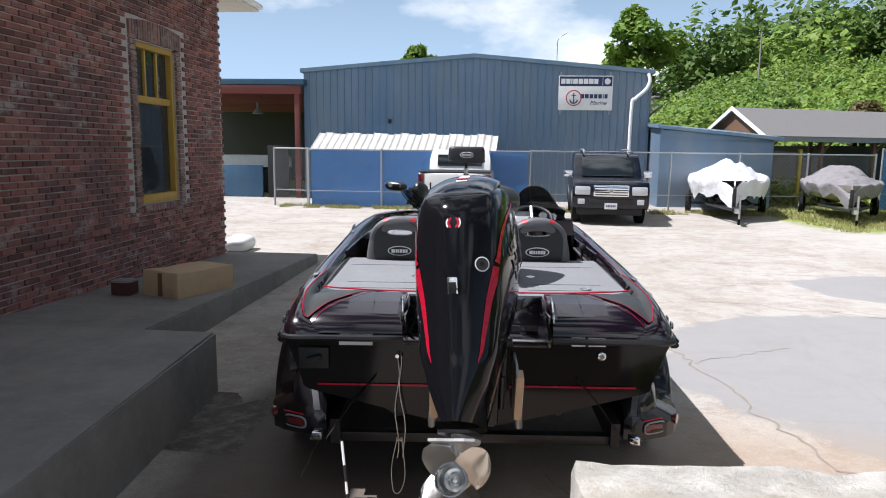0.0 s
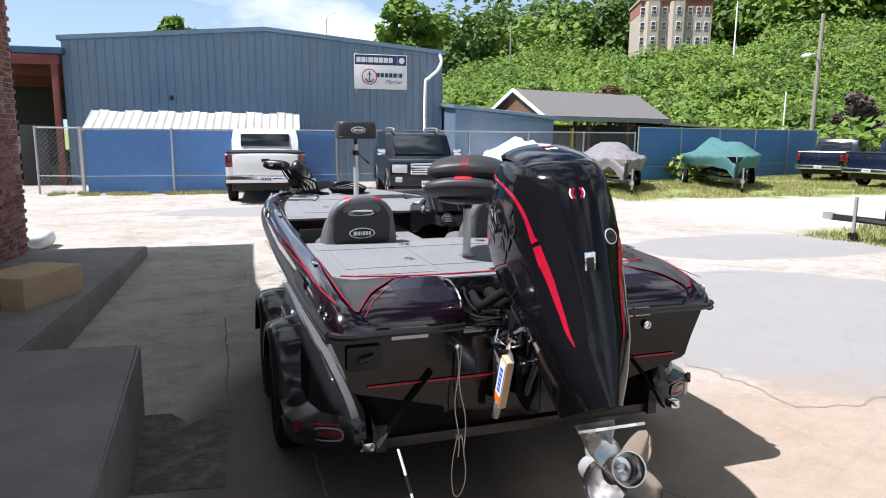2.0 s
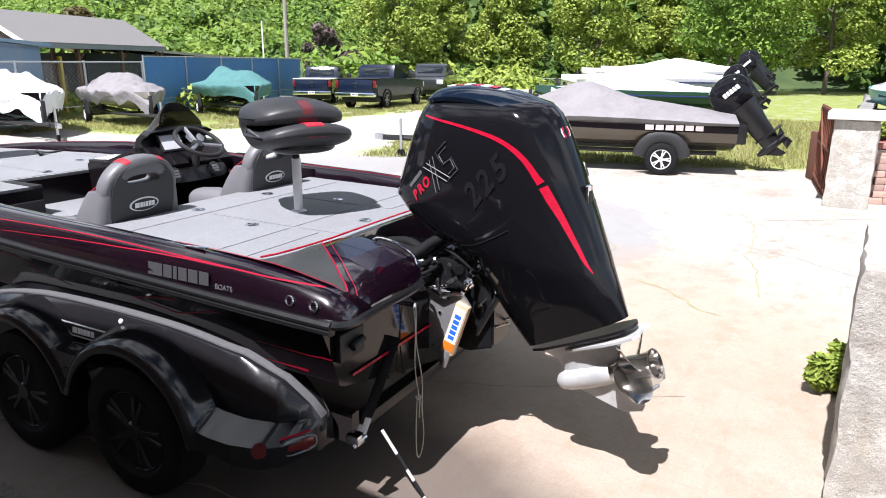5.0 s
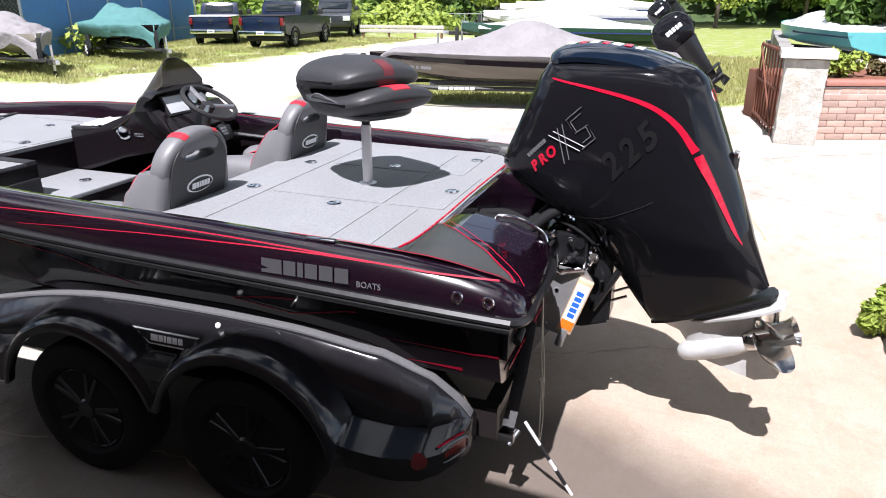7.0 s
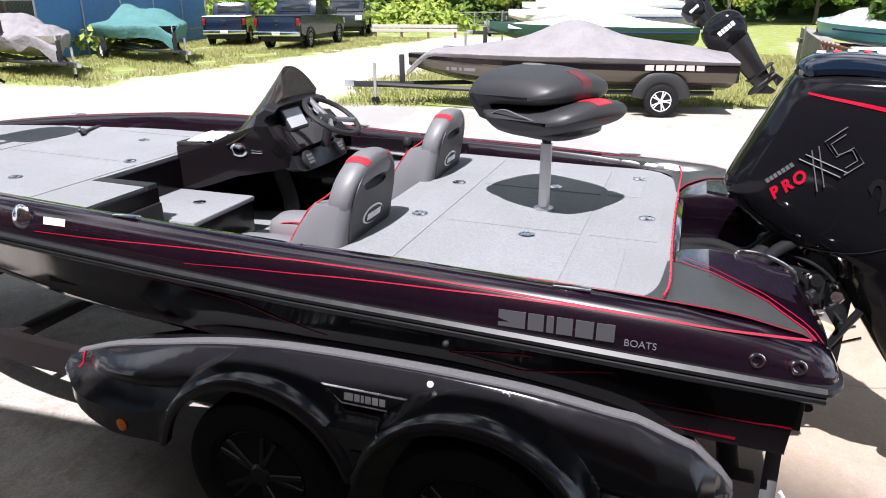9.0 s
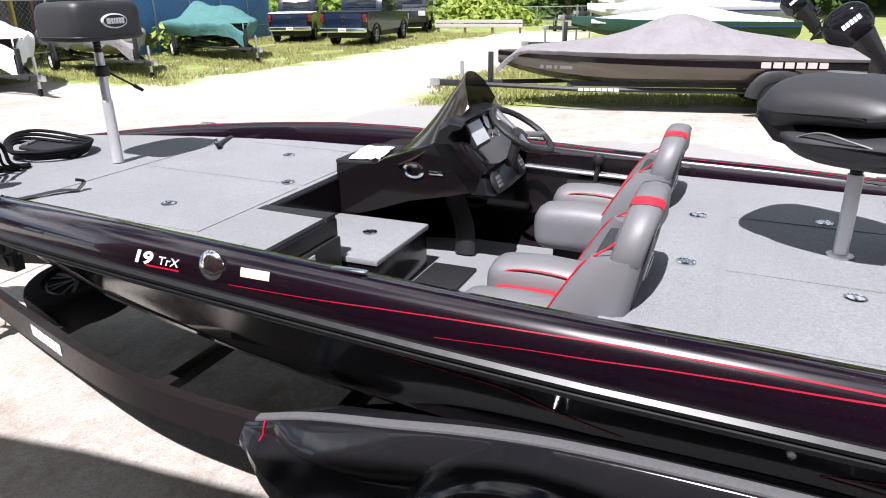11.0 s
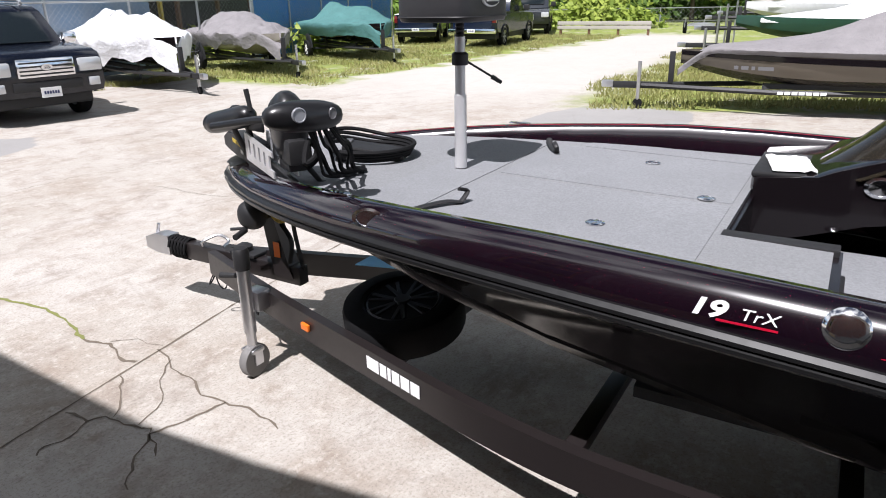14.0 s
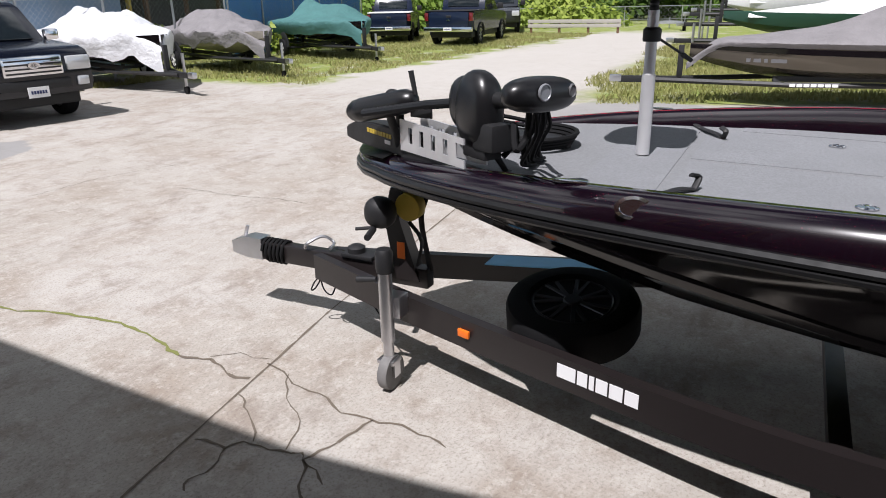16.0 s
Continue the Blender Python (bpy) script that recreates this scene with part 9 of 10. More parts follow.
SHRINK = cloth("white_shrink_wrap", (0.72, 0.73, 0.75), 0.45)
GREY_COVER = cloth("grey_canvas", (0.20, 0.19, 0.195))
GREEN_COVER = cloth("teal_canvas", (0.055, 0.16, 0.155))
BROWN_HULL = plain("bare_aluminium_hull", (0.34, 0.31, 0.27), 0.4, 0.5, 0.3)
covered_boat(pose(7.1, 22.0, 0, 0, 0, 166), 5.4, 1.22, 1.18, SHRINK, HULL_BLACK, "white shrink wrapped boat on a black trailer", [(0.35, 0.0, 0.52, 0.25), (0.75, 0.2, 0.32, 0.16), (0.12, 0, 0.45, 0.12), (0.6, -0.4, 0.3, 0.1)], 1.0, 0.17, 0.38)
covered_boat(pose(10.7, 22.3, 0, 0, 0, 160), 5.2, 1.12, 1.08, GREY_COVER, BROWN_HULL, "boat under a sagging grey canvas cover", [(0.30, 0.1, 0.6, 0.22), (0.65, 0.0, 0.32, 0.18), (0.45, -0.5, 0.2, 0.1)], 2.0, 0.13, 0.28)
covered_boat(pose(15.3, 22.4, 0, 0, 0, 152), 5.4, 1.30, 1.16, GREEN_COVER, HULL_BLACK, "boat under a teal canvas cover with two peaks", [(0.55, -0.40, 0.34, 0.17), (0.32, 0.32, 0.42, 0.12), (0.36, 0.0, 0.36, 0.3)], 3.0, 0.06, 0.30)


def small_outboard(t, p, tilt, s=1.0):
    """A black outboard tilted up at a stern, as a part with pieces."""
    m = Matrix.Translation(p) @ Matrix.Rotation(radians(tilt), 4, "X") @ Matrix.Diagonal((s, s, s, 1))
    ob = part("outboard", pod(B(), 0, -0.18, 0.55, 0.20, 0.33, 0.30, e=0.7), COWL_BLACK, t, "black outboard motor", angle=60)
    ob.matrix_basis = m
    bm = B()
    rows = []
    for z, w, ya, yb in ((0.32, 0.15, 0.06, -0.44), (0.10, 0.11, 0.02, -0.40), (-0.12, 0.08, -0.02, -0.36), (-0.30, 0.055, -0.03, -0.34), (-0.47, 0.045, -0.04, -0.32)):
        rows.append([(w * pw_(math.cos(a), 0.8), (ya + yb) / 2 + (ya - yb) / 2 * math.sin(a), z) for a in np.linspace(0, 2 * math.pi, 17)[:-1]])
    loft(bm, rows)
    part("leg", bm, SATIN_BLACK, ob)
    part("ventilation_plate", box(B(), (-0.09, -0.46, -0.325), (0.09, 0.0, -0.31), 0.006), SATIN_BLACK, ob)
    part("gearcase", lathe(B(), [(0.0, -0.18), (0.03, -0.16), (0.055, -0.08), (0.062, 0.05), (0.055, 0.20), (0.048, 0.32), (0.0, 0.32)], basis((0, -0.08, -0.50), (1, 0, 0), (0, 0, 1)), 14), SATIN_BLACK, ob)
    part("skeg", prism(B(), [(0.02, -0.54), (-0.20, -0.54), (-0.26, -0.72), (-0.18, -0.72)], -0.008, 0.008, Matrix(((0, 0, 1, 0), (1, 0, 0, 0), (0, 1, 0, 0), (0, 0, 0, 1)))), SATIN_BLACK, ob)
    for k in range(3):
        bm = B()
        a = 2.1 * k
        loft(bm, [[(0.02 * math.cos(a + d), -0.36 + 0.05 * w, -0.50 + 0.05 * math.sin(a + d)) for d, w in ((-0.6, -1), (0.6, 1))] + [(0.17 * math.cos(a + d), -0.36 + 0.06 * w, -0.50 + 0.17 * math.sin(a + d)) for d, w in ((0.4, 1), (-0.4, -1))], [(0.02 * math.cos(a + d), -0.37 + 0.05 * w, -0.50 + 0.05 * math.sin(a + d)) for d, w in ((-0.6, -1), (0.6, 1))] + [(0.17 * math.cos(a + d), -0.37 + 0.06 * w, -0.50 + 0.17 * math.sin(a + d)) for d, w in ((0.4, 1), (-0.4, -1))]])
        part("blade", bm, MATT_BLACK, ob, smooth=False)
    for sx in (-1, 1):
        bar_row("brand_bar", [0.05, 0.04, 0.05, 0.04, 0.05], 0.07, 0.012, LETTER, ob, basis((sx * 0.205, -0.20, 0.60), (0, sx * 1.0, 0.0), (0, 0, 1)))
    return ob


# long aluminium fishing boat under a grey cover, side on
MUD = Mat("bronze_metallic_hull", (0.095, 0.082, 0.064), 0.25, 0.45, Coat_Weight=0.3)
MUD.mix(MUD.ramp(MUD.noise(1.5, 5.0, stretch=(1, 0.2, 2)), 0.4, 0.7), (0.15, 0.13, 0.105), strength=0.7)
MUD = MUD.m
tb = thing("fishing_boat", pose(9.95, 10.95, 0, 0, 0, 14.5), "bronze aluminium fishing boat under a grey fitted cover", "boat")
TL, TBW, TZ = 6.4, 1.04, 0.98
bm = B()
rs = loft(bm, hull_rings(TL, TBW, TZ, 0.40, 22), False, False)
bm.faces.new(rs[0])
part("hull", bm, MUD, tb, "bronze metallic hull", angle=30)
for s in (-1, 1):
    bm = B()
    rings = []
    for i in range(23):
        t = i / 22
        b = TBW * (1 - max(0, (t - 0.45) / 0.55) ** 2.2) + 0.02
        z = TZ + 0.10 * t * t
        rings.append([(s * (b + 0.004), -TL + TL * t, z - 0.15 * (1 - 0.4 * t)), (s * (b + 0.014), -TL + TL * t, z - 0.14 * (1 - 0.4 * t)), (s * (b + 0.012), -TL + TL * t, z - 0.02), (s * (b + 0.002), -TL + TL * t, z - 0.01)])
    loft(bm, rings)
    part("side_band", bm, HULL_BLACK, tb, "black side band")
    u = (0, -1, 0) if s < 0 else (0, 1, 0)
    bar_row("brand_bar", [0.16, 0.15, 0.15, 0.14, 0.15, 0.14], 0.10, 0.035, plain("pale_decal", (0.42, 0.36, 0.34), 0.4), tb, basis((s * (TBW + 0.036), -5.25, 0.92), u, (0, 0, 1)))
    laid("decal_bars", bars([0.07, 0.12, 0.06, 0.25], 0.06, 0.05), LETTER_GREY, tb, basis((s * 0.80, -1.2, 0.83), (-0.38 if s < 0 else -0.38, -1 if s < 0 else 1, 0), (0, 0, 1)))
part("cover", cover_mesh(TL, TBW, TZ, [(0.47, 0, 0.34, 0.12), (0.42, 0, 0.34, 0.30), (0.15, 0, 0.12, 0.2), (0.72, 0, 0.10, 0.2)], 0.07, 7.0, 0.012), GREY_COVER, tb, "taut grey fitted boat cover", angle=60)
small_trailer(tb, TL, TBW - 0.02, 0.42, 0.79)
laid("rail_bars", bars([0.09] * 7, 0.05, 0.02), LETTER, tb, basis((-0.765, -2.0, 0.42), (0, -1, 0), (0, 0, 1)))
small_outboard(tb, (0, -TL - 0.18, 0.86), -42, 1.25)
part("transom_bracket", box(B(), (-0.2, -TL - 0.25, 0.55), (0.2, -TL + 0.05, 0.95), 0.03), SATIN_BLACK, tb)


def open_boat(m, L, bw, z, color, label, motor_tilt=-45):
    t = thing("motor_boat", m, label, "boat", "boats waiting in the yard")
    bm = B()
    rs = loft(bm, hull_rings(L, bw, z, z - 0.55), False, False)
    bm.faces.new(rs[0])
    part("hull", bm, color, t, angle=30)
    bm = B()
    rows = [[(x * 0.93, y, zz - 0.04) for x, y, zz in (r[0], r[-1])] for r in hull_rings(L, bw, z, z - 0.55)]
    loft(bm, rows, False, False)
    part("deck", bm, WHITE, t)
    bm = B()
    loft(bm, [[(-bw * w, -L * y, z - 0.06), (-bw * w * 0.9, -L * y, z + h), (-bw * w * 0.5, -L * y, z + h * 1.25), (bw * w * 0.5, -L * y, z + h * 1.25), (bw * w * 0.9, -L * y, z + h), (bw * w, -L * y, z - 0.06)] for y, w, h in ((0.97, 0.86, 0.02), (0.80, 0.86, 0.10), (0.62, 0.86, 0.26), (0.52, 0.84, 0.34), (0.40, 0.80, 0.20), (0.22, 0.66, 0.10), (0.10, 0.42, 0.04))])
    part("mooring_cover", bm, WHITE, t, "white stretched mooring cover", angle=50)
    part("stripe", box(B(), (-bw * 0.99, -L, z - 0.14), (-bw * 0.9, -L * 0.5, z - 0.08)), NAVY, t, smooth=False)
    small_trailer(t, L, bw, max(0.4, z - 0.66))
    small_outboard(t, (0, -L - 0.18, z - 0.1), motor_tilt)
    return t


WHITE_HULL = plain("white_gel_coat", (0.74, 0.75, 0.75), 0.2, 0.0, 0.12, Coat_Weight=0.6)
GREEN_HULL = plain("dark_green_hull", (0.02, 0.07, 0.05), 0.3)
open_boat(pose(16.7, 11.5, 0, 0, 0, 12), 5.8, 1.06, 1.36, GREEN_HULL, "dark green and white motor boat on a trailer")
open_boat(pose(19.7, 11.9, 0, 0, 0, 11), 6.0, 1.10, 1.66, WHITE_HULL, "white motor boat with tilted outboard on a trailer")
open_boat(pose(22.9, 12.4, 0, 0, 0, 12), 6.0, 1.10, 1.86, WHITE_HULL, "tall white motor boat on a trailer")
open_boat(pose(26.2, 12.8, 0, 0, 0, 12), 6.0, 1.10, 1.92, WHITE_HULL, "white cabin side motor boat on a trailer")
open_boat(pose(21.0, 2.4, 0, 0, 0, -70), 6.0, 1.1, 1.45, plain("teal_hull", (0.10, 0.35, 0.36), 0.3), "teal and white motor boat on blocks")
# low empty trailer on the lawn
ut = thing("utility_trailer", pose(37.0, 17.5, 0, 0, 0, -78), "low galvanised empty boat trailer on the grass", "trailer")
for s_ in (-1, 1):
    part("frame_rail", tube(B(), [(s_ * 0.62, -2.6, 0.42), (s_ * 0.62, -0.8, 0.42), (s_ * 0.05, 0.8, 0.42)], 0.045, 6), GALV, ut)
    road_wheel(ut, basis((s_ * 0.80, -1.9, 0.29), (0, s_, 0), (0, 0, 1)), 0.29, 0.18, GALV, 5)
    part("mudguard", tube(B(), [(s_ * 0.80, -1.9 + 0.38 * math.cos(a), 0.29 + 0.38 * math.sin(a)) for a in np.linspace(0.1, math.pi - 0.1, 13)], 0.10, 8, flat=0.25), GALV, ut)
for y in (-2.5, -1.2, -0.4):
    part("cross_member", box(B(), (-0.62, y - 0.04, 0.38), (0.62, y + 0.04, 0.45), 0.006), GALV, ut)
part("tongue", box(B(), (-0.04, 0.6, 0.37), (0.04, 1.6, 0.45), 0.006), GALV, ut)
part("jack_leg", rod(B(), (0.0, 1.3, 0.0), (0.0, 1.3, 0.6), 0.03, seg=8), GALV, ut)
# plank bench rail on the far lawn
bench = thing("plank_rail", basis((31.6, 23.6, 0), (0.95, -4.6, 0), (4.6, 0.95, 0)), "long weathered plank rail on short posts", "bench")
for k in range(2):
    part("plank", box(B(), (0, 0, 0.30 + 0.22 * k), (4.8, 0.05, 0.48 + 0.22 * k), 0.006), plain("weathered_plank", (0.36, 0.34, 0.30), 0.85), bench)
for k in range(4):
    part("post", box(B(), (0.1 + 1.5 * k, 0.05, 0), (0.22 + 1.5 * k, 0.17, 0.7), 0.006), BROWN, bench)

# ---- stone pier, gate, retaining wall ----
bm = B()
rough_block(bm, (8.45, 2.25, -0.05), (9.0, 2.85, 1.32), 0.09, 0.02, 9)
pier = thing("stone_pier", pose(0, 0, 0), "whitewashed stone gate pier with a slab cap", "pier", kind="structure")
part("shaft", bm, WHITE_STONE, pier)
part("cap", box(B(), (8.36, 2.16, 1.32), (9.09, 2.94, 1.44), 0.015), plain("grey_cap_stone", (0.48, 0.46, 0.42), 0.9), pier)
PINK = Mat("pink_wall_block", (0.40, 0.27, 0.22), 0.9)
PINK.per_object(0.75, 1.2)
PINK.mix(PINK.ramp(PINK.noise(12.0, 6.0, 0.7), 0.4, 0.7), (0.28, 0.2, 0.17), strength=0.5)
PINK.bump(PINK.noise(18.0, 6.0, 0.7), 0.8, 0.015)
PINK = PINK.m
MULCH = plain("red_brown_mulch", (0.15, 0.055, 0.03), 0.95)
rw = thing("retaining_wall", basis((9.02, 2.35, 0), (0.42, -1.0, 0), (1.0, 0.42, 0)), "low wall of pinkish split face blocks", "wall", kind="structure")
part("fill", box(B(), (0, 0.06, 0), (7.5, 0.30, 0.84)), MORTAR, rw, smooth=False)
bm = box(B(), (-0.145, -0.10, -0.049), (0.145, 0.10, 0.049), 0.012)
blk = mesh_of(bm, "block", PINK)
for j in range(8):
    for i in range(25):
        o = new("block", blk)
        o.parent = rw
        o.matrix_basis = pose(0.15 + 0.30 * i + 0.15 * (j % 2), 0.07 + 0.012 * j + 0.008 * rng.random(), 0.05 + 0.104 * j)
part("coping", box(B(), (0, 0.02, 0.855), (7.5, 0.42, 0.92), 0.012), plain("red_coping", (0.30, 0.13, 0.10), 0.85), rw)
part("mulch_bed", box(B(), (0.0, 0.42, 0.0), (7.5, 2.6, 0.90), 0.05), MULCH, rw)
RUST = plain("rusty_iron", (0.16, 0.055, 0.03), 0.8, 0.2, 0.4)
gate = thing("iron_gate", basis((9.05, 2.88, 0), (1.9, 0.30, 0), (-0.30, 1.9, 0)), "rusty iron bar gate leaning open", "gate")
for z in (0.12, 0.75, 1.35):
    part("rail", box(B(), (0.0, -0.02, z), (1.9, 0.02, z + 0.05), 0.004), RUST, gate)
for k in range(8):
    part("bar", rod(B(), (0.05 + 0.257 * k, 0, 0.03), (0.05 + 0.257 * k, 0, 1.42), 0.016, seg=6), RUST, gate)
part("brace", rod(B(), (0.05, 0.02, 0.15), (1.85, 0.02, 1.35), 0.018, seg=6), RUST, gate)
bm = B()
rough_block(bm, (9.3, 2.45, -0.05), (24.0, 2.75, 1.12), 0.35, 0.03, 12)
solid("concrete_wall", bm, DARK_CONC, "old dark concrete wall running back from the gate", "wall", kind="structure", m=pose(0, 0, 0))

# ---- carton on the ramp, bag by the corner ----
CARD = plain("brown_cardboard", (0.46, 0.33, 0.20), 0.85)
carton = thing("cardboard_box", basis((-4.42, 8.12, 0.335), (0.93, -0.30, -0.012), (0.30, 0.93, -0.035)), "sagging closed brown cardboard box with tape", "box")
bm = B()
box(bm, (0.0, -0.02, 0.0), (0.55, 0.95, 0.32), 0.012)
bmesh.ops.subdivide_edges(bm, edges=bm.edges[:], cuts=2, use_grid_fill=True)
for v in bm.verts:
    v.co += noise.noise_vector(v.co * 3.0) * 0.018
part("carton", bm, CARD, carton)
part("tape", box(B(), (0.25, -0.035, 0.02), (0.31, -0.018, 0.30)), BROWN, carton, smooth=False)
sm = thing("small_crate", pose(-4.62, 8.05, 0.365), "small dark crate beside the cardboard box", "crate")
part("crate_body", box(B(), (-0.12, -0.1, 0), (0.12, 0.1, 0.15), 0.01), plain("maroon_plastic", (0.07, 0.02, 0.02), 0.6), sm)
part("crate_lid", box(B(), (-0.125, -0.105, 0.15), (0.125, 0.105, 0.175), 0.006), GREY_PAINT, sm)
bag = thing("plastic_sack", pose(-5.5, 14.05, 0), "white plastic sack slumped by the wall corner", "bag")
bm = B()
pod(bm, 0, 0, 0.14, 0.26, 0.36, 0.18)
for v in bm.verts:
    v.co += noise.noise_vector(v.co * 5.0) * 0.05
    v.co.z = max(0.0, v.co.z)
part("sack", bm, WHITE, bag)
# tie rod leaning at the trailer's tail
st = thing("marker_stick", BOAT, "thin black and white stick leaning at the trailer", "stick")
part("stick", tube(B(), [(-0.72, -0.28, 0.0), (-0.80, -0.06, 0.40)], 0.008, 6), LETTER, st)
for k in (0.25, 0.6):
    p = Vector((-0.72, -0.28, 0.0)).lerp(Vector((-0.80, -0.06, 0.40)), k)
    part("band", rod(B(), p - Vector((-0.008, 0.022, 0.04)), p + Vector((-0.008, 0.022, 0.04)), 0.0095, seg=6), MATT_BLACK, st)

# ---- vegetation, hill and distance ----
def leaf_material(name, dark, light, warm):
    m = Mat(name, dark, 0.55, Specular_IOR_Level=0.25)
    g = m.n.new("ShaderNodeNewGeometry")
    m.mix(g.outputs["Random Per Island"], light)
    m.mix(m.ramp(m.noise(0.22, 4.0, 0.6, space="Object"), 0.42, 0.66), warm, strength=0.6)
    m.p.inputs["Transmission Weight"].default_value = 0.0
    m.p.inputs["Subsurface Weight"].default_value = 0.0
    # light that comes through the leaf
    tr = m.n.new("ShaderNodeBsdfTranslucent")
    ad = m.n.new("ShaderNodeMixShader")
    ad.inputs["Fac"].default_value = 0.34
    m.l.new(m.top, tr.inputs["Color"])
    m.l.new(m.p.outputs["BSDF"], ad.inputs[1])
    m.l.new(tr.outputs["BSDF"], ad.inputs[2])
    m.l.new(ad.outputs["Shader"], m.n["Material Output"].inputs["Surface"])
    return m.m


LEAF = leaf_material("sumac_leaves", (0.09, 0.17, 0.028), (0.19, 0.30, 0.05), (0.25, 0.32, 0.06))
LEAF_LIGHT = leaf_material("young_maple_leaves", (0.15, 0.215, 0.036), (0.34, 0.42, 0.085), (0.38, 0.42, 0.09))
LEAF_DARK = leaf_material("dark_wood_leaves", (0.045, 0.095, 0.018), (0.10, 0.175, 0.032), (0.11, 0.165, 0.036))
LEAF_GREY = leaf_material("smoke_bush_leaves", (0.085, 0.065, 0.06), (0.16, 0.13, 0.115), (0.12, 0.09, 0.08))
LEAF_BROWN = leaf_material("dry_brown_leaves", (0.09, 0.075, 0.03), (0.15, 0.12, 0.05), (0.13, 0.09, 0.04))
BARK = plain("bark", (0.10, 0.08, 0.065), 0.95)
vr = np.random.RandomState(11)


def leaf_quads(centres, normals, size, aspect=0.55):
    """Verts and faces of bent leaf sprays, one at each centre."""
    n = len(centres)
    nrm = normals + vr.normal(0, 0.45, (n, 3))
    nrm /= np.linalg.norm(nrm, axis=1, keepdims=True) + 1e-9
    r = vr.normal(0, 1, (n, 3))
    u = np.cross(nrm, r)
    u /= np.linalg.norm(u, axis=1, keepdims=True) + 1e-9
    v = np.cross(nrm, u)
    s = size * vr.uniform(0.6, 1.35, (n, 1))
    a = centres - u * s
    b = centres + v * s * aspect - nrm * s * 0.15
    c = centres + u * s - nrm * s * 0.35
    d = centres - v * s * aspect - nrm * s * 0.15
    V = np.stack([a, b, c, d], 1).reshape(-1, 3)
    F = np.arange(4 * n).reshape(-1, 4)
    return V, F


def leaf_object(name, V, F, mat, parent=None):
    me = bpy.data.meshes.new(name)
    me.from_pydata(V.tolist(), [], F.tolist())
    me.materials.append(mat)
    ob = new(name, me)
    if parent:
        ob.parent = parent
    return ob


def blob_points(n, lobes):
    """Points spread over the skins of several uneven lobes (cx, cy, cz, rx, ry, rz), with outward normals."""
    w = np.array([l[3] * l[4] + l[5] * (l[3] + l[4]) for l in lobes])
    idx = vr.choice(len(lobes), n, p=w / w.sum())
    L = np.array(lobes)[idx]
    d = vr.normal(0, 1, (n, 3))
    d /= np.linalg.norm(d, axis=1, keepdims=True)
    k = vr.uniform(0.72, 1.06, (n, 1))
    P = L[:, :3] + d * L[:, 3:] * k
    return P, d


def tree(m, height, crown, leafmat, label, leaves=5200, size=0.20, lobes=15, group="", trunk=0.16, low=0.22, seed=1):
    """A tapered trunk with limbs and an uneven crown."""
    global vr
    vr = np.random.RandomState(seed)
    t = thing("tree", m, label, "tree", group)
    bm = B()
    tube(bm, spline([(0, 0, 0), (0.05, 0.03, height * 0.25), (-0.06, 0.05, height * 0.5), (0.05, -0.04, height * 0.8)], 5), [trunk * (1 - 0.85 * i / 15) for i in range(16)], 8)
    for k in range(8):
        a, z = k * 2.4, height * (0.28 + 0.055 * k)
        r = crown * 0.62
        tube(bm, spline([(0, 0, z), (r * 0.5 * math.cos(a), r * 0.5 * math.sin(a), z + height * 0.10), (r * math.cos(a), r * math.sin(a), z + height * 0.16)], 4), [trunk * 0.4 * (1 - 0.09 * i) for i in range(9)], 6)
    part("trunk", bm, BARK, t)
    lb = []
    for k in range(lobes):
        a = vr.uniform(0, 2 * math.pi)
        h = low + (0.98 - low) * (k + 0.5) / lobes
        rr = crown * (math.sin(math.pi * min(0.97, max(0.1, (h - low) / (1.02 - low) * 0.75 + 0.22)))) * vr.uniform(0.35, 0.75)
        s = crown * vr.uniform(0.17, 0.36)
        lb.append((rr * math.cos(a), rr * math.sin(a), height * h, s, s, s * vr.uniform(0.6, 0.9)))
    P, N = blob_points(leaves, lb)
    ob = leaf_object("crown", *leaf_quads(P, N * 0.6 + np.array([0, 0, 0.7]), size), leafmat, t)
    return t


# hillside: one ground form that rises behind the yard
HC = Vector((-3.0, 2.0, 0))


def hill_z(az, r):
    """Height of the hillside at a bearing (degrees from +y towards +x) and distance."""
    foot = interp(az, [5, 12, 20, 30, 45, 60, 80, 100, 120], [75, 62, 50, 47, 54, 66, 66, 64, 62])
    slope = interp(az, [5, 12, 17, 24, 32, 45, 60, 90, 120], [0.02, 0.06, 0.16, 0.20, 0.215, 0.26, 0.30, 0.30, 0.30])
    top = foot + interp(az, [5, 20, 40, 70, 120], [60, 62, 66, 75, 75])
    h = slope * (min(r, top) - foot) if r > foot else 0.0
    if r > top + 12:
        h += min(r - top - 12, 90) * slope * 0.8
    return h + (0.9 * noise.noise(Vector((az * 0.25, r * 0.06, 0))) if r > foot + 4 else 0)


def polar(az, r):
    return HC.x + r * math.sin(radians(az)), HC.y + r * math.cos(radians(az))


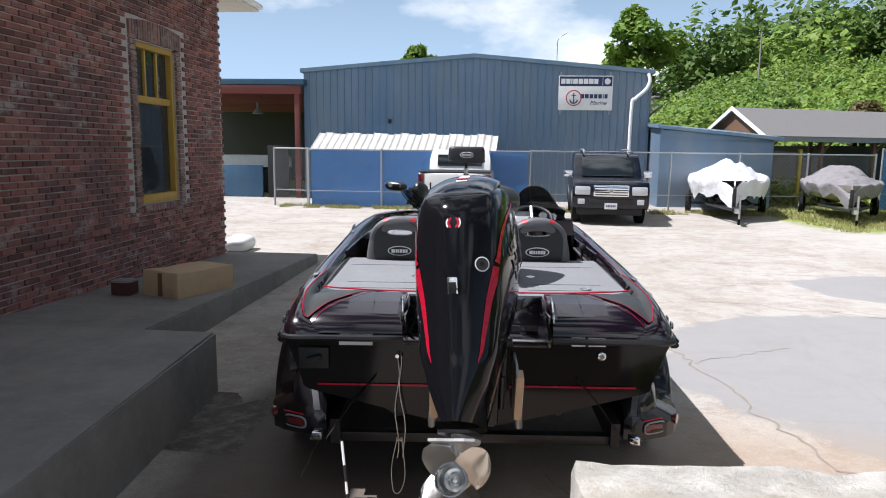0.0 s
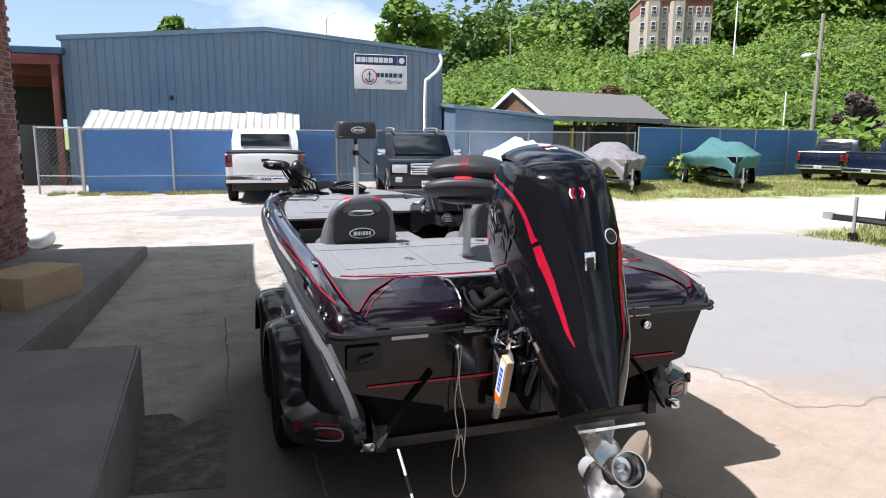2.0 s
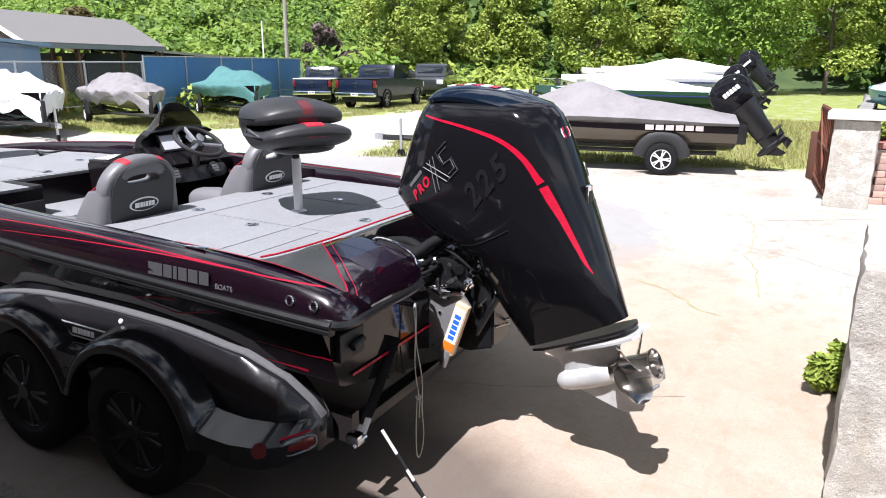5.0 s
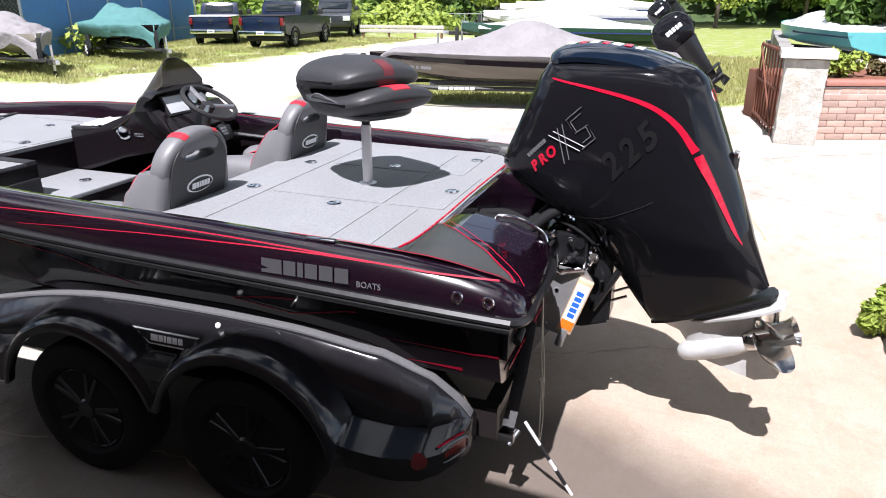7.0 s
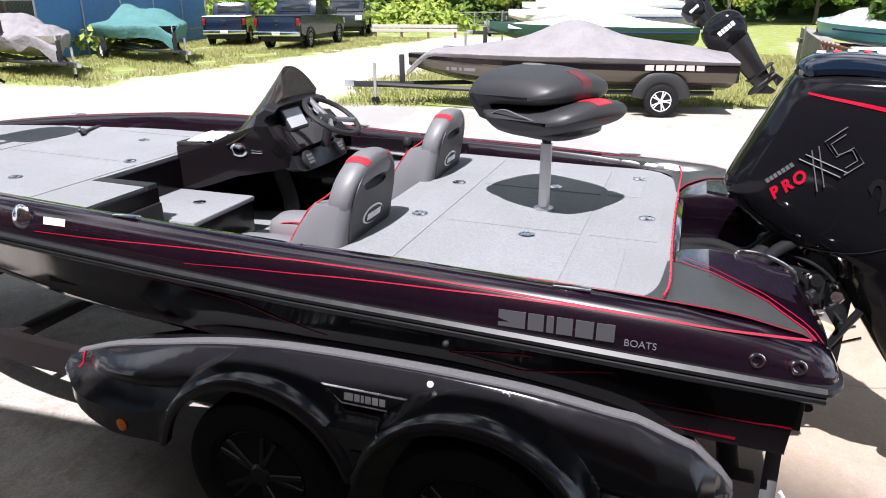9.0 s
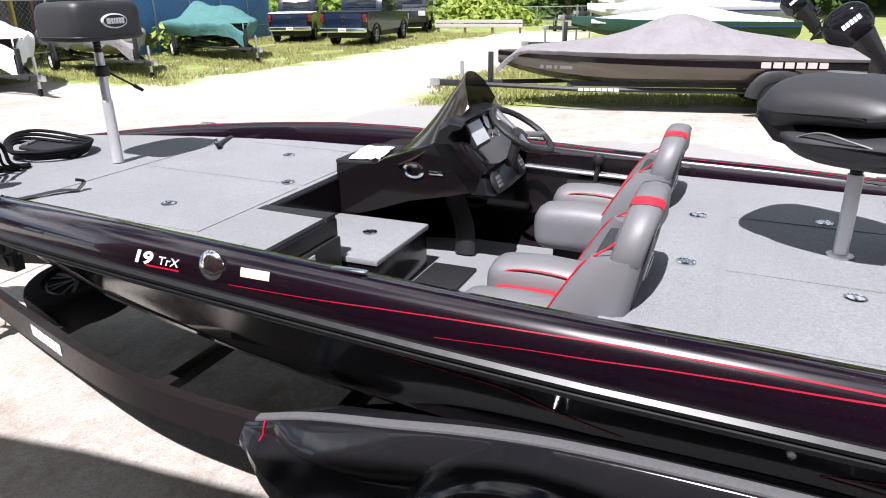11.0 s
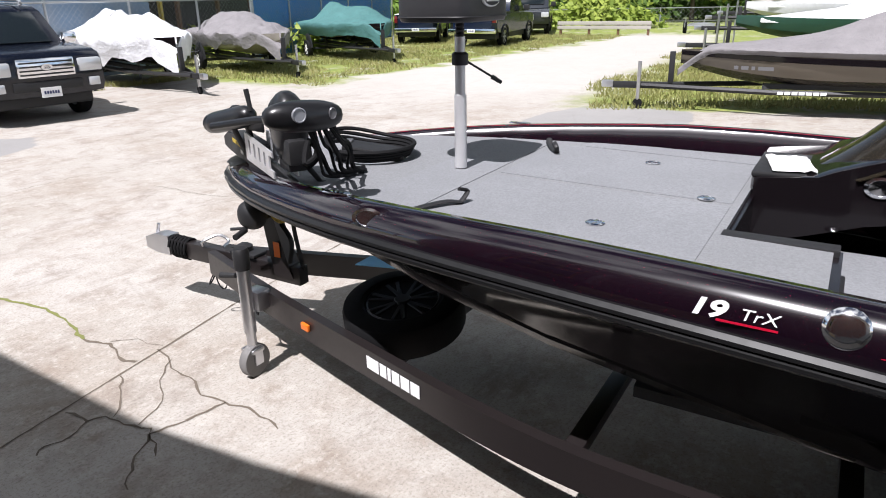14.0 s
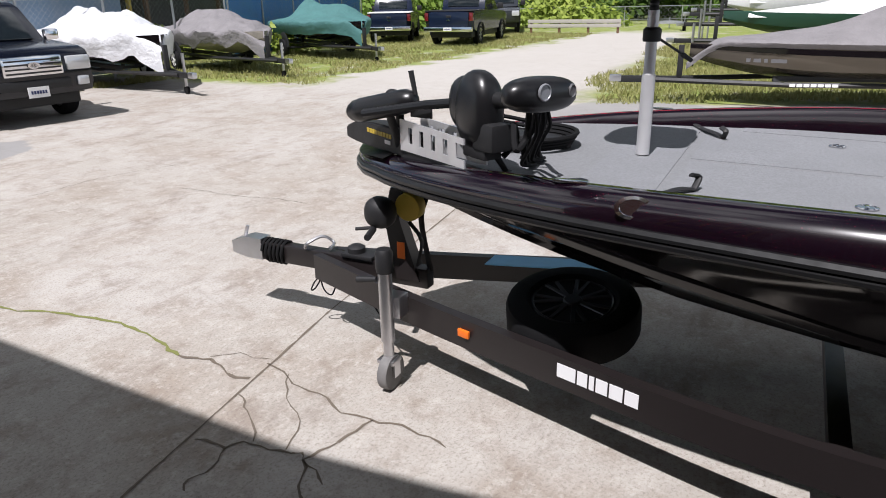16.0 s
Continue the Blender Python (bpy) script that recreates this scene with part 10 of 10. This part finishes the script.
# undergrowth colour darkened to hold the shade beneath the leaves
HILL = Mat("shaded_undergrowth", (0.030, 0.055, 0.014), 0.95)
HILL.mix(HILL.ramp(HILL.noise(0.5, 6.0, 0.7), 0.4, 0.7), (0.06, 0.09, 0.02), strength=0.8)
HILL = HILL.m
bm = B()
rows = []
azs = np.linspace(4, 122, 60)
rad = [44, 50, 56, 62, 68, 76, 84, 92, 100, 110, 120, 132, 146, 165, 190, 230]
for r in rad:
    rows.append([(*polar(a, r), hill_z(a, r) - 0.25) for a in azs])
rs = [ring(bm, r) for r in rows]
for a, b in zip(rs, rs[1:]):
    bridge(bm, a, b, False)
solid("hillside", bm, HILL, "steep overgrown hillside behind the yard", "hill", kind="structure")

vr = np.random.RandomState(21)


def scrub(name, n_clumps, az0, az1, r0, r1, leaves, size, mat, label, rx=(1.2, 2.4), hz=(1.2, 2.4), skip=None):
    """Overlapping bushes over a stretch of the hillside, as one mass of leaves."""
    P, N = [], []
    for _ in range(n_clumps):
        az = vr.uniform(az0, az1)
        r = math.sqrt(vr.uniform(r0 * r0, r1 * r1))
        if skip and skip(az, r):
            continue
        x, y = polar(az, r)
        z = hill_z(az, r)
        k = vr.uniform(*rx)
        h = vr.uniform(*hz)
        lobes = [(x + vr.normal(0, k * 0.45), y + vr.normal(0, k * 0.45), z + h * vr.uniform(0.3, 0.85), k * vr.uniform(0.45, 0.75), k * vr.uniform(0.45, 0.75), h * vr.uniform(0.28, 0.45)) for _ in range(4)]
        p, d = blob_points(leaves, lobes)
        P.append(p)
        N.append(d)
    P, N = np.concatenate(P), np.concatenate(N)
    ob = leaf_object(name, *leaf_quads(P, N * 0.5 + np.array([-0.15, -0.25, 0.75]), size), mat)
    return tagged(ob, label, "bushes", kind="stuff")


APT_AZ, APT_R = 33.6, 112.0


def near_apt(az, r):
    return abs(az - APT_AZ) < 7.5 and APT_R - 14 < r < APT_R + 16


scrub("hillside_scrub", 1000, 13, 53, 46, 112, 160, 0.27, LEAF, "dense green sumac covering the hillside", (1.6, 3.0), (1.6, 3.0), near_apt)
scrub("hillside_scrub", 520, 15, 80, 52, 118, 140, 0.30, LEAF_DARK, "darker shrubs among the hillside scrub", (1.5, 2.8), (1.4, 3.2), near_apt)
scrub("hill_wood", 300, 14, 100, 118, 165, 210, 0.75, LEAF_DARK, "dark wood along the top of the hill", (4.0, 6.5), (8.0, 15.0), near_apt)
scrub("hill_wood", 190, 56, 104, 66, 120, 210, 0.6, LEAF_DARK, "dark wood on the slope behind the lawn", (3.0, 5.0), (5.0, 10.0))
scrub("hill_wood", 110, 20, 62, 112, 140, 200, 0.7, LEAF, "lighter trees on the upper hillside", (3.5, 5.5), (6.0, 11.0), near_apt)
scrub("fence_bushes", 60, 48, 66, 47, 58, 120, 0.22, LEAF_LIGHT, "bright bushes along the edge of the lawn", (0.9, 1.8), (0.8, 1.9))
scrub("fence_weeds", 34, 26, 42, 31.5, 36.0, 70, 0.14, LEAF_LIGHT, "weeds growing along the blue fence", (0.4, 0.9), (0.5, 1.2))

# single trees
for i, (az, r, h, c) in enumerate(((54.0, 56, 10.2, 4.6), (57.6, 60, 8.8, 3.4), (63.0, 57, 8.6, 3.6), (69.6, 56, 10.0, 4.3), (74.5, 60, 8.0, 3.4), (79.5, 54, 11.5, 5.2), (86.0, 57, 11.0, 5.0), (92.0, 60, 11.0, 5.0))):
    tree(pose(*polar(az, r), 0, 0, 0, 47 * i), h, c, LEAF_LIGHT if i not in (5, 7) else LEAF, "leafy young maple on the lawn", 14000, 0.150, 44, "maples along the lawn", 0.17, 0.20, 40 + i)
tree(pose(12.3, 64.0, 0, 0, 0, 20), 14.3, 4.0, LEAF, "tall dark tree behind the workshop", 3600, 0.34, 22, "", 0.32, 0.55, 60)
tree(pose(-8.6, 78.0, 0, 0, 0, 80), 13.2, 4.2, LEAF, "distant tree top over the workshop roof", 3000, 0.42, 10, "", 0.32, 0.5, 61)
tree(pose(*polar(47.8, 50), 0), 4.6, 2.5, LEAF_GREY, "purplish grey smoke bush by the pole", 3400, 0.17, 12, "", 0.12, 0.15, 62)
tree(pose(*polar(30.8, 48.5), 0), 5.0, 2.6, LEAF_BROWN, "brownish dry bush behind the carport", 3000, 0.20, 12, "", 0.12, 0.12, 63)
tree(pose(17.5, 0.4, 0), 5.0, 2.4, LEAF_DARK, "dark leafy tree beyond the retaining wall", 3800, 0.17, 12, "", 0.13, 0.35, 64)


def shrub(m, r, h, mat, label, n=900, size=0.07, seed=1):
    global vr
    vr = np.random.RandomState(seed)
    t = thing("shrub", m, label, "shrub", "shrubs in the mulch bed" if "mulch" in label else "")
    lobes = [(vr.normal(0, r * 0.4), vr.normal(0, r * 0.4), h * vr.uniform(0.3, 0.75), r * 0.5, r * 0.5, h * 0.35) for _ in range(6)]
    P, N = blob_points(n, lobes)
    P[:, 2] = np.maximum(P[:, 2], 0.02)
    leaf_object("foliage", *leaf_quads(P, N * 0.6 + np.array([0, 0, 0.6]), size), mat, t)
    bm = B()
    for k in range(5):
        rod(bm, (0, 0, 0), (r * 0.5 * math.cos(k * 1.3), r * 0.5 * math.sin(k * 1.3), h * 0.6), 0.012, 0.006, 5)
    part("stems", bm, BARK, t)


shrub(pose(10.2, 1.9, 0.90), 0.38, 0.5, LEAF_LIGHT, "small green shrub in the mulch bed", 900, 0.06, 5)
shrub(pose(11.2, 0.2, 0.90), 0.38, 0.45, LEAF, "round dark shrub in the mulch bed", 900, 0.06, 6)
shrub(pose(10.8, 1.0, 0.90), 0.25, 0.4, LEAF_BROWN, "reddish shrub in the mulch bed", 700, 0.05, 7)
shrub(pose(1.50, 2.28, 0.0), 0.12, 0.34, LEAF_LIGHT, "weedy plant growing at the foot of the stone wall", 900, 0.045, 8)

# grass blades where the yard is green
vr = np.random.RandomState(33)


def grass(n, x0, x1, y0, y1, keep, h, label):
    P = np.stack([vr.uniform(x0, x1, n), vr.uniform(y0, y1, n)], 1)
    ok = np.array([keep(x, y) for x, y in P])
    P = P[ok]
    n = len(P)
    a = vr.uniform(0, 2 * math.pi, n)
    hh = h * vr.uniform(0.4, 1.4, n)
    w = 0.012 + 0.006 * vr.rand(n)
    bx, by = np.cos(a) * w, np.sin(a) * w
    lx, ly = vr.normal(0, 0.4, n) * hh, vr.normal(0, 0.4, n) * hh
    A = np.stack([P[:, 0] - bx, P[:, 1] - by, np.zeros(n)], 1)
    Bv = np.stack([P[:, 0] + bx, P[:, 1] + by, np.zeros(n)], 1)
    C = np.stack([P[:, 0] + lx, P[:, 1] + ly, hh], 1)
    V = np.stack([A, Bv, C], 1).reshape(-1, 3)
    F = np.arange(3 * n).reshape(-1, 3)
    return tagged(leaf_object("grass", V, F, GRASS), label, "grass", kind="stuff")


GRASS = leaf_material("grass_blades", (0.21, 0.215, 0.075), (0.35, 0.35, 0.135), (0.42, 0.38, 0.18))


def wob(x, y):
    return noise.noise(Vector((x * 0.35, y * 0.35, 2.0))) * 1.2 + noise.noise(Vector((x * 1.5, y * 1.5, 4.0))) * 0.5


grass(60000, 9, 32, 19, 33, lambda x, y: y > 20.2 + wob(x, y) and x > 9.2 + 0.5 * wob(y, x) and noise.noise(Vector((x * 0.8, y * 0.8, 9))) > -0.25, 0.10, "patchy sunlit grass round the parked boats")
grass(55000, 9, 26, 2.8, 14.5, lambda x, y: x + 0.35 * y > 13.7 + 0.8 * wob(x, y) and y < 11.8 + 0.12 * x + wob(x, y), 0.11, "rough grass under the fishing boat")
grass(9000, -8, 9, 24.2, 25.2, lambda x, y: noise.noise(Vector((x * 1.2, y, 1))) > -0.1, 0.12, "thin grass along the fence foot")

# apartment house up on the hill
STONE = Mat("pale_stone_wall", (0.42, 0.37, 0.30), 0.9)
STONE.mix(STONE.ramp(STONE.noise(1.2, 6.0, 0.7), 0.4, 0.7), (0.32, 0.28, 0.23), strength=0.7)
STONE = STONE.m
BRICK_FAR = plain("far_red_brick", (0.28, 0.12, 0.09), 0.9)
ax_, ay_ = polar(APT_AZ, APT_R)
az_ = hill_z(APT_AZ, APT_R - 8) - 0.6
apt = thing("apartment_house", pose(ax_, ay_, az_ + 2.3, 0, 0, -20) @ Matrix.Diagonal((0.72, 0.72, 0.72, 1)), "pale stone apartment house with brick top on the hill", "house")
part("wall", box(B(), (-7.0, -5.0, -6.0), (7.0, 7.0, 9.6)), STONE, apt, smooth=False)
part("upper_wall", box(B(), (-7.05, -5.05, 7.6), (7.05, 7.05, 9.9)), BRICK_FAR, apt, "red brick top storey band", smooth=False)
part("roof", box(B(), (-7.3, -5.3, 9.9), (7.3, 7.3, 10.35), 0.05), plain("cornice", (0.36, 0.30, 0.26), 0.8), apt)
for bx in (-4.6, 0.3):
    part("bay", prism(B(), [(bx - 1.7, -5.0), (bx - 1.1, -5.9), (bx + 1.1, -5.9), (bx + 1.7, -5.0)], -6.0, 9.7), STONE, apt, smooth=False)
for fl in range(4):
    z = -1.6 + 2.9 * fl
    for wx, wy in ((-6.6, -5.0), (-4.6, -5.9), (-2.3, -5.0), (0.3, -5.9), (2.7, -5.0), (4.4, -5.0), (6.0, -5.0)):
        w = part("window", box(B(), (wx - 0.5, wy - 0.10, z), (wx + 0.5, wy - 0.02, z + 1.6), 0.02), WHITE, apt)
        part("pane", box(B(), (wx - 0.38, wy - 0.12, z + 0.12), (wx + 0.38, wy - 0.10, z + 0.74)), CAR_GLASS, w, smooth=False)
        part("pane", box(B(), (wx - 0.38, wy - 0.12, z + 0.86), (wx + 0.38, wy - 0.10, z + 1.48)), CAR_GLASS, w, smooth=False)
    for k in range(5):
        wy = -3.8 + 2.3 * k
        w = part("window", box(B(), (7.0, wy - 0.45, z), (7.09, wy + 0.45, z + 1.6), 0.02), WHITE, apt)
        part("pane", box(B(), (7.09, wy - 0.34, z + 0.12), (7.11, wy + 0.34, z + 1.48)), CAR_GLASS, w, smooth=False)
hx, hy = polar(15.6, 120)
hh = thing("hillside_house", pose(hx, hy, 6.0, 0, 0, -14), "grey distant house among trees", "house")
part("wall", box(B(), (-5, -3, -4), (4.5, 3, 4.6)), plain("grey_siding", (0.34, 0.34, 0.34), 0.8), hh, smooth=False)
bm = B()
loft(bm, [[(-5.4, -3.5, 4.6), (-5.4, 3.5, 4.6), (-5.4, 0, 6.4)], [(4.9, -3.5, 4.6), (4.9, 3.5, 4.6), (4.9, 0, 6.4)]])
part("roof", bm, SHINGLE, hh, smooth=False)
for k in range(4):
    part("window", box(B(), (-4.2 + 2.2 * k, -3.06, 1.6), (-3.2 + 2.2 * k, -3.0, 3.2)), WHITE, hh, smooth=False)

# poles, lamp and wires
POLE = plain("grey_wood_pole", (0.26, 0.24, 0.21), 0.9)


def pole(az, r, h, z, rad_, mat, label, name="utility_pole", lamp=False, arm=False):
    t = thing(name, pose(*polar(az, r), z), label, "pole", "poles on the hillside")
    part("shaft", rod(B(), (0, 0, -0.5), (0.06 * (h > 8), 0, h), rad_, rad_ * 0.75, 8), mat, t)
    if arm:
        part("cross_arm", box(B(), (-1.1, -0.06, h - 0.7), (1.1, 0.06, h - 0.55)), mat, t, smooth=False)
    if lamp:
        part("lamp_arm", tube(B(), spline([(0, 0, h * 0.70), (-0.6, -0.3, h * 0.735), (-1.3, -0.5, h * 0.735)], 5), 0.05, 6), WHITE, t)
        part("lamp_head", pod(B(), -1.45, -0.55, h * 0.72, 0.22, 0.35, 0.16, e=0.9), WHITE, t, "pale lamp head")
    return t


pole(45.0, 52, 9.8, 0.0, 0.16, POLE, "leaning grey utility pole with a street lamp", "street_lamp", lamp=True)
pole(43.2, 50, 4.8, 0.0, 0.06, WHITE, "slim white flag pole")
pole(38.6, 84, 8.0, hill_z(38.6, 84), 0.10, WHITE, "white lamp post on the slope")
pole(21.5, 95, 5.0, hill_z(21.5, 95) + 3, 0.12, POLE, "small pole among the hillside trees")
pole(57.5, 118, 15.0, hill_z(57.5, 118), 0.18, POLE, "tall utility pole on the road above", arm=True)
pole(71.0, 118, 15.0, hill_z(71.0, 118), 0.18, POLE, "tall utility pole on the road above", arm=True)
pole(13.9, 88, 10.5, 0, 0.13, POLE, "dark pole beside the tall tree")
pole(3.4, 75, 11.6, 0, 0.10, POLE, "thin mast behind the workshop", arm=False)
lamp2 = pole(6.9, 70, 12.6, 0, 0.05, GALV, "slender curved street lamp mast")
part("lamp_arm", tube(B(), spline([(0, 0, 12.5), (0.2, 0, 13.2), (1.0, 0, 13.7)], 5), 0.04, 6), GALV, lamp2)
for i, (za, zb) in enumerate(((14.4, 14.4), (13.2, 13.2), (12.0, 12.2))):
    t = thing("overhead_wire", pose(0, 0, 0), "thin dark overhead wire above the hillside", "wire", "overhead wires")
    a = Vector((*polar(45.0, 118), hill_z(45, 118) + za))
    b = Vector((*polar(71.0, 118), hill_z(71, 118) + zb))
    part("wire", tube(B(), [a.lerp(b, k / 14) - Vector((0, 0, 3.0 * (k / 14) * (1 - k / 14))) for k in range(15)], 0.035, 4), MATT_BLACK, t)
rail = thing("guard_rail", pose(0, 0, 0), "pale guard rail along the road above the slope", "rail", kind="structure")
ga, gb = [(*polar(a, 104), hill_z(a, 104) + 4.3) for a in (50, 53, 56, 59)], None
part("top_rail", tube(B(), ga, 0.07, 6), GALV, rail)
for p in ga:
    part("post", rod(B(), (p[0], p[1], p[2] - 5.5), p, 0.06, seg=6), GALV, rail)
van = thing("parked_van", pose(*polar(53.5, 107), hill_z(53.5, 107) + 2.1, 0, 0, -50), "pale blue vehicle roof behind the guard rail", "vehicle")
part("body", box(B(), (-4.0, -1.0, 0), (4.0, 1.0, 2.0), 0.25), plain("pale_blue_paint", (0.25, 0.48, 0.65), 0.4), van)

# ---- bricks of the near building ----
def brick_material(name, single):
    m = Mat(name, (0.235, 0.088, 0.072), 0.9)
    (m.per_object if single else m.per_island)(0.45, 1.45)
    m.mix(m.ramp(m.noise(0.9, 6.0, 0.7, space="World"), 0.45, 0.62), (0.10, 0.05, 0.055), strength=0.7)
    m.mix(m.ramp(m.noise(2.3, 8.0, 0.75, space="World", stretch=(1, 1, 1.6)), 0.545, 0.66), (0.42, 0.37, 0.36), strength=0.75)
    m.mix(m.ramp(m.noise(40.0, 5.0, 0.7, space="World"), 0.5, 0.8), (0.07, 0.03, 0.025), strength=0.5)
    m.bump(m.noise(35.0, 6.0, 0.75, space="World"), 0.7, 0.006)
    return m.m


BRICK_ONE, BRICK_ALL = brick_material("worn_red_brick", True), brick_material("worn_red_brick_wall", False)
PALE_BRICK = Mat("limewashed_brick", (0.20, 0.115, 0.10), 0.9)
PALE_BRICK.per_island(0.6, 1.3)
PALE_BRICK.mix(PALE_BRICK.ramp(PALE_BRICK.noise(6.0, 7.0, 0.75, space="World"), 0.50, 0.66), (0.40, 0.35, 0.33), strength=0.7)
PALE_BRICK.bump(PALE_BRICK.noise(30.0, 6.0, 0.75, space="World"), 0.8, 0.008)
PALE_BRICK = PALE_BRICK.m
br = random.Random(17)
BL, BH, JOINT = 0.205, 0.060, 0.014
shape = mesh_of(box(B(), (-0.02, -BL / 2, -BH / 2), (0.02, BL / 2, BH / 2), 0.005, seg=1), "brick", BRICK_ONE)


class Wall:
    """Gathers joined bricks as plain boxes with a chamfered face."""

    def __init__(self):
        self.V, self.F = [], []

    def add(self, x, y, z, hy, hz, proud):
        i = len(self.V)
        c = 0.005
        for xx, k in ((x - 0.03, 0), (x + proud - c, 0), (x + proud, c)):
            self.V += [(xx, y - hy + k, z - hz + k), (xx, y + hy - k, z - hz + k), (xx, y + hy - k, z + hz - k), (xx, y - hy + k, z + hz - k)]
        for a in (0, 4):
            for q in range(4):
                self.F.append((i + a + q, i + a + (q + 1) % 4, i + a + 4 + (q + 1) % 4, i + a + 4 + q))
        self.F.append((i + 8, i + 9, i + 10, i + 11))

    def done(self, name, mat):
        me = bpy.data.meshes.new(name)
        me.from_pydata(self.V, [], self.F)
        me.materials.append(mat)
        ob = new(name, me)
        ob.parent = wall_west
        return tagged(ob, kind="stuff")


wall_rest, pale = Wall(), Wall()
row, z = 0, 0.20
SURR = 0.16
while z < 4.66:
    y = 2.0 + (BL + JOINT) / 2 * (row % 2)
    while y < 12.40:
        zc, yc = z + BH / 2, y + BL / 2
        inside = WY0 - SURR < yc + BL / 2 and yc - BL / 2 < WY1 + SURR and WZ0 - 0.10 < zc < WZ1 + 0.30
        if not inside:
            proud = br.uniform(-0.004, 0.006) + (0.022 if 1.02 < zc < 1.10 else 0.0)
            near = (7.9 < yc < 9.35 and 0.9 < zc < 2.2) or (10.95 < yc < 12.3 and 1.0 < zc < 2.0)
            if near:
                o = new("brick", shape)
                o.parent = wall_west
                o.matrix_basis = pose(XW - 0.018 + proud, yc, zc, br.uniform(-0.6, 0.6))
            else:
                wall_rest.add(XW - 0.004, yc, zc + br.uniform(-0.002, 0.002), BL / 2 * br.uniform(0.97, 1.0), BH / 2 * br.uniform(0.94, 1.0), 0.004 + proud)
        y += BL + JOINT
    row += 1
    z += BH + JOINT
# surround: paler headers up the sides, an upright course over the top, sill course below
z = WZ0 - 0.10
while z < WZ1 + 0.02:
    for ya, yb in ((WY0 - SURR + 0.004, WY0 - 0.004), (WY1 + 0.004, WY1 + SURR - 0.004)):
        pale.add(XW + 0.004, (ya + yb) / 2, z + BH / 2, (yb - ya) / 2, BH / 2, 0.012 + br.uniform(-0.004, 0.004))
    z += BH + JOINT
y = WY0 - SURR
while y < WY1 + SURR - 0.05:
    bow = 0.06 * (1 - ((y - (WY0 + WY1) / 2) / 0.75) ** 2)
    pale.add(XW + 0.004, y + 0.03, WZ1 + 0.135 + bow * 0.5, 0.028, 0.115 + bow * 0.5, 0.014 + br.uniform(-0.004, 0.004))
    y += 0.072
y = WY0
while y < WY1 - 0.02:
    pale.add(XW + 0.004, y + 0.05, WZ0 - 0.055, 0.047, 0.045, 0.035 + br.uniform(-0.004, 0.004))
    y += 0.106
wall_rest.done("bricks", BRICK_ALL)
pale.done("surround_bricks", PALE_BRICK)
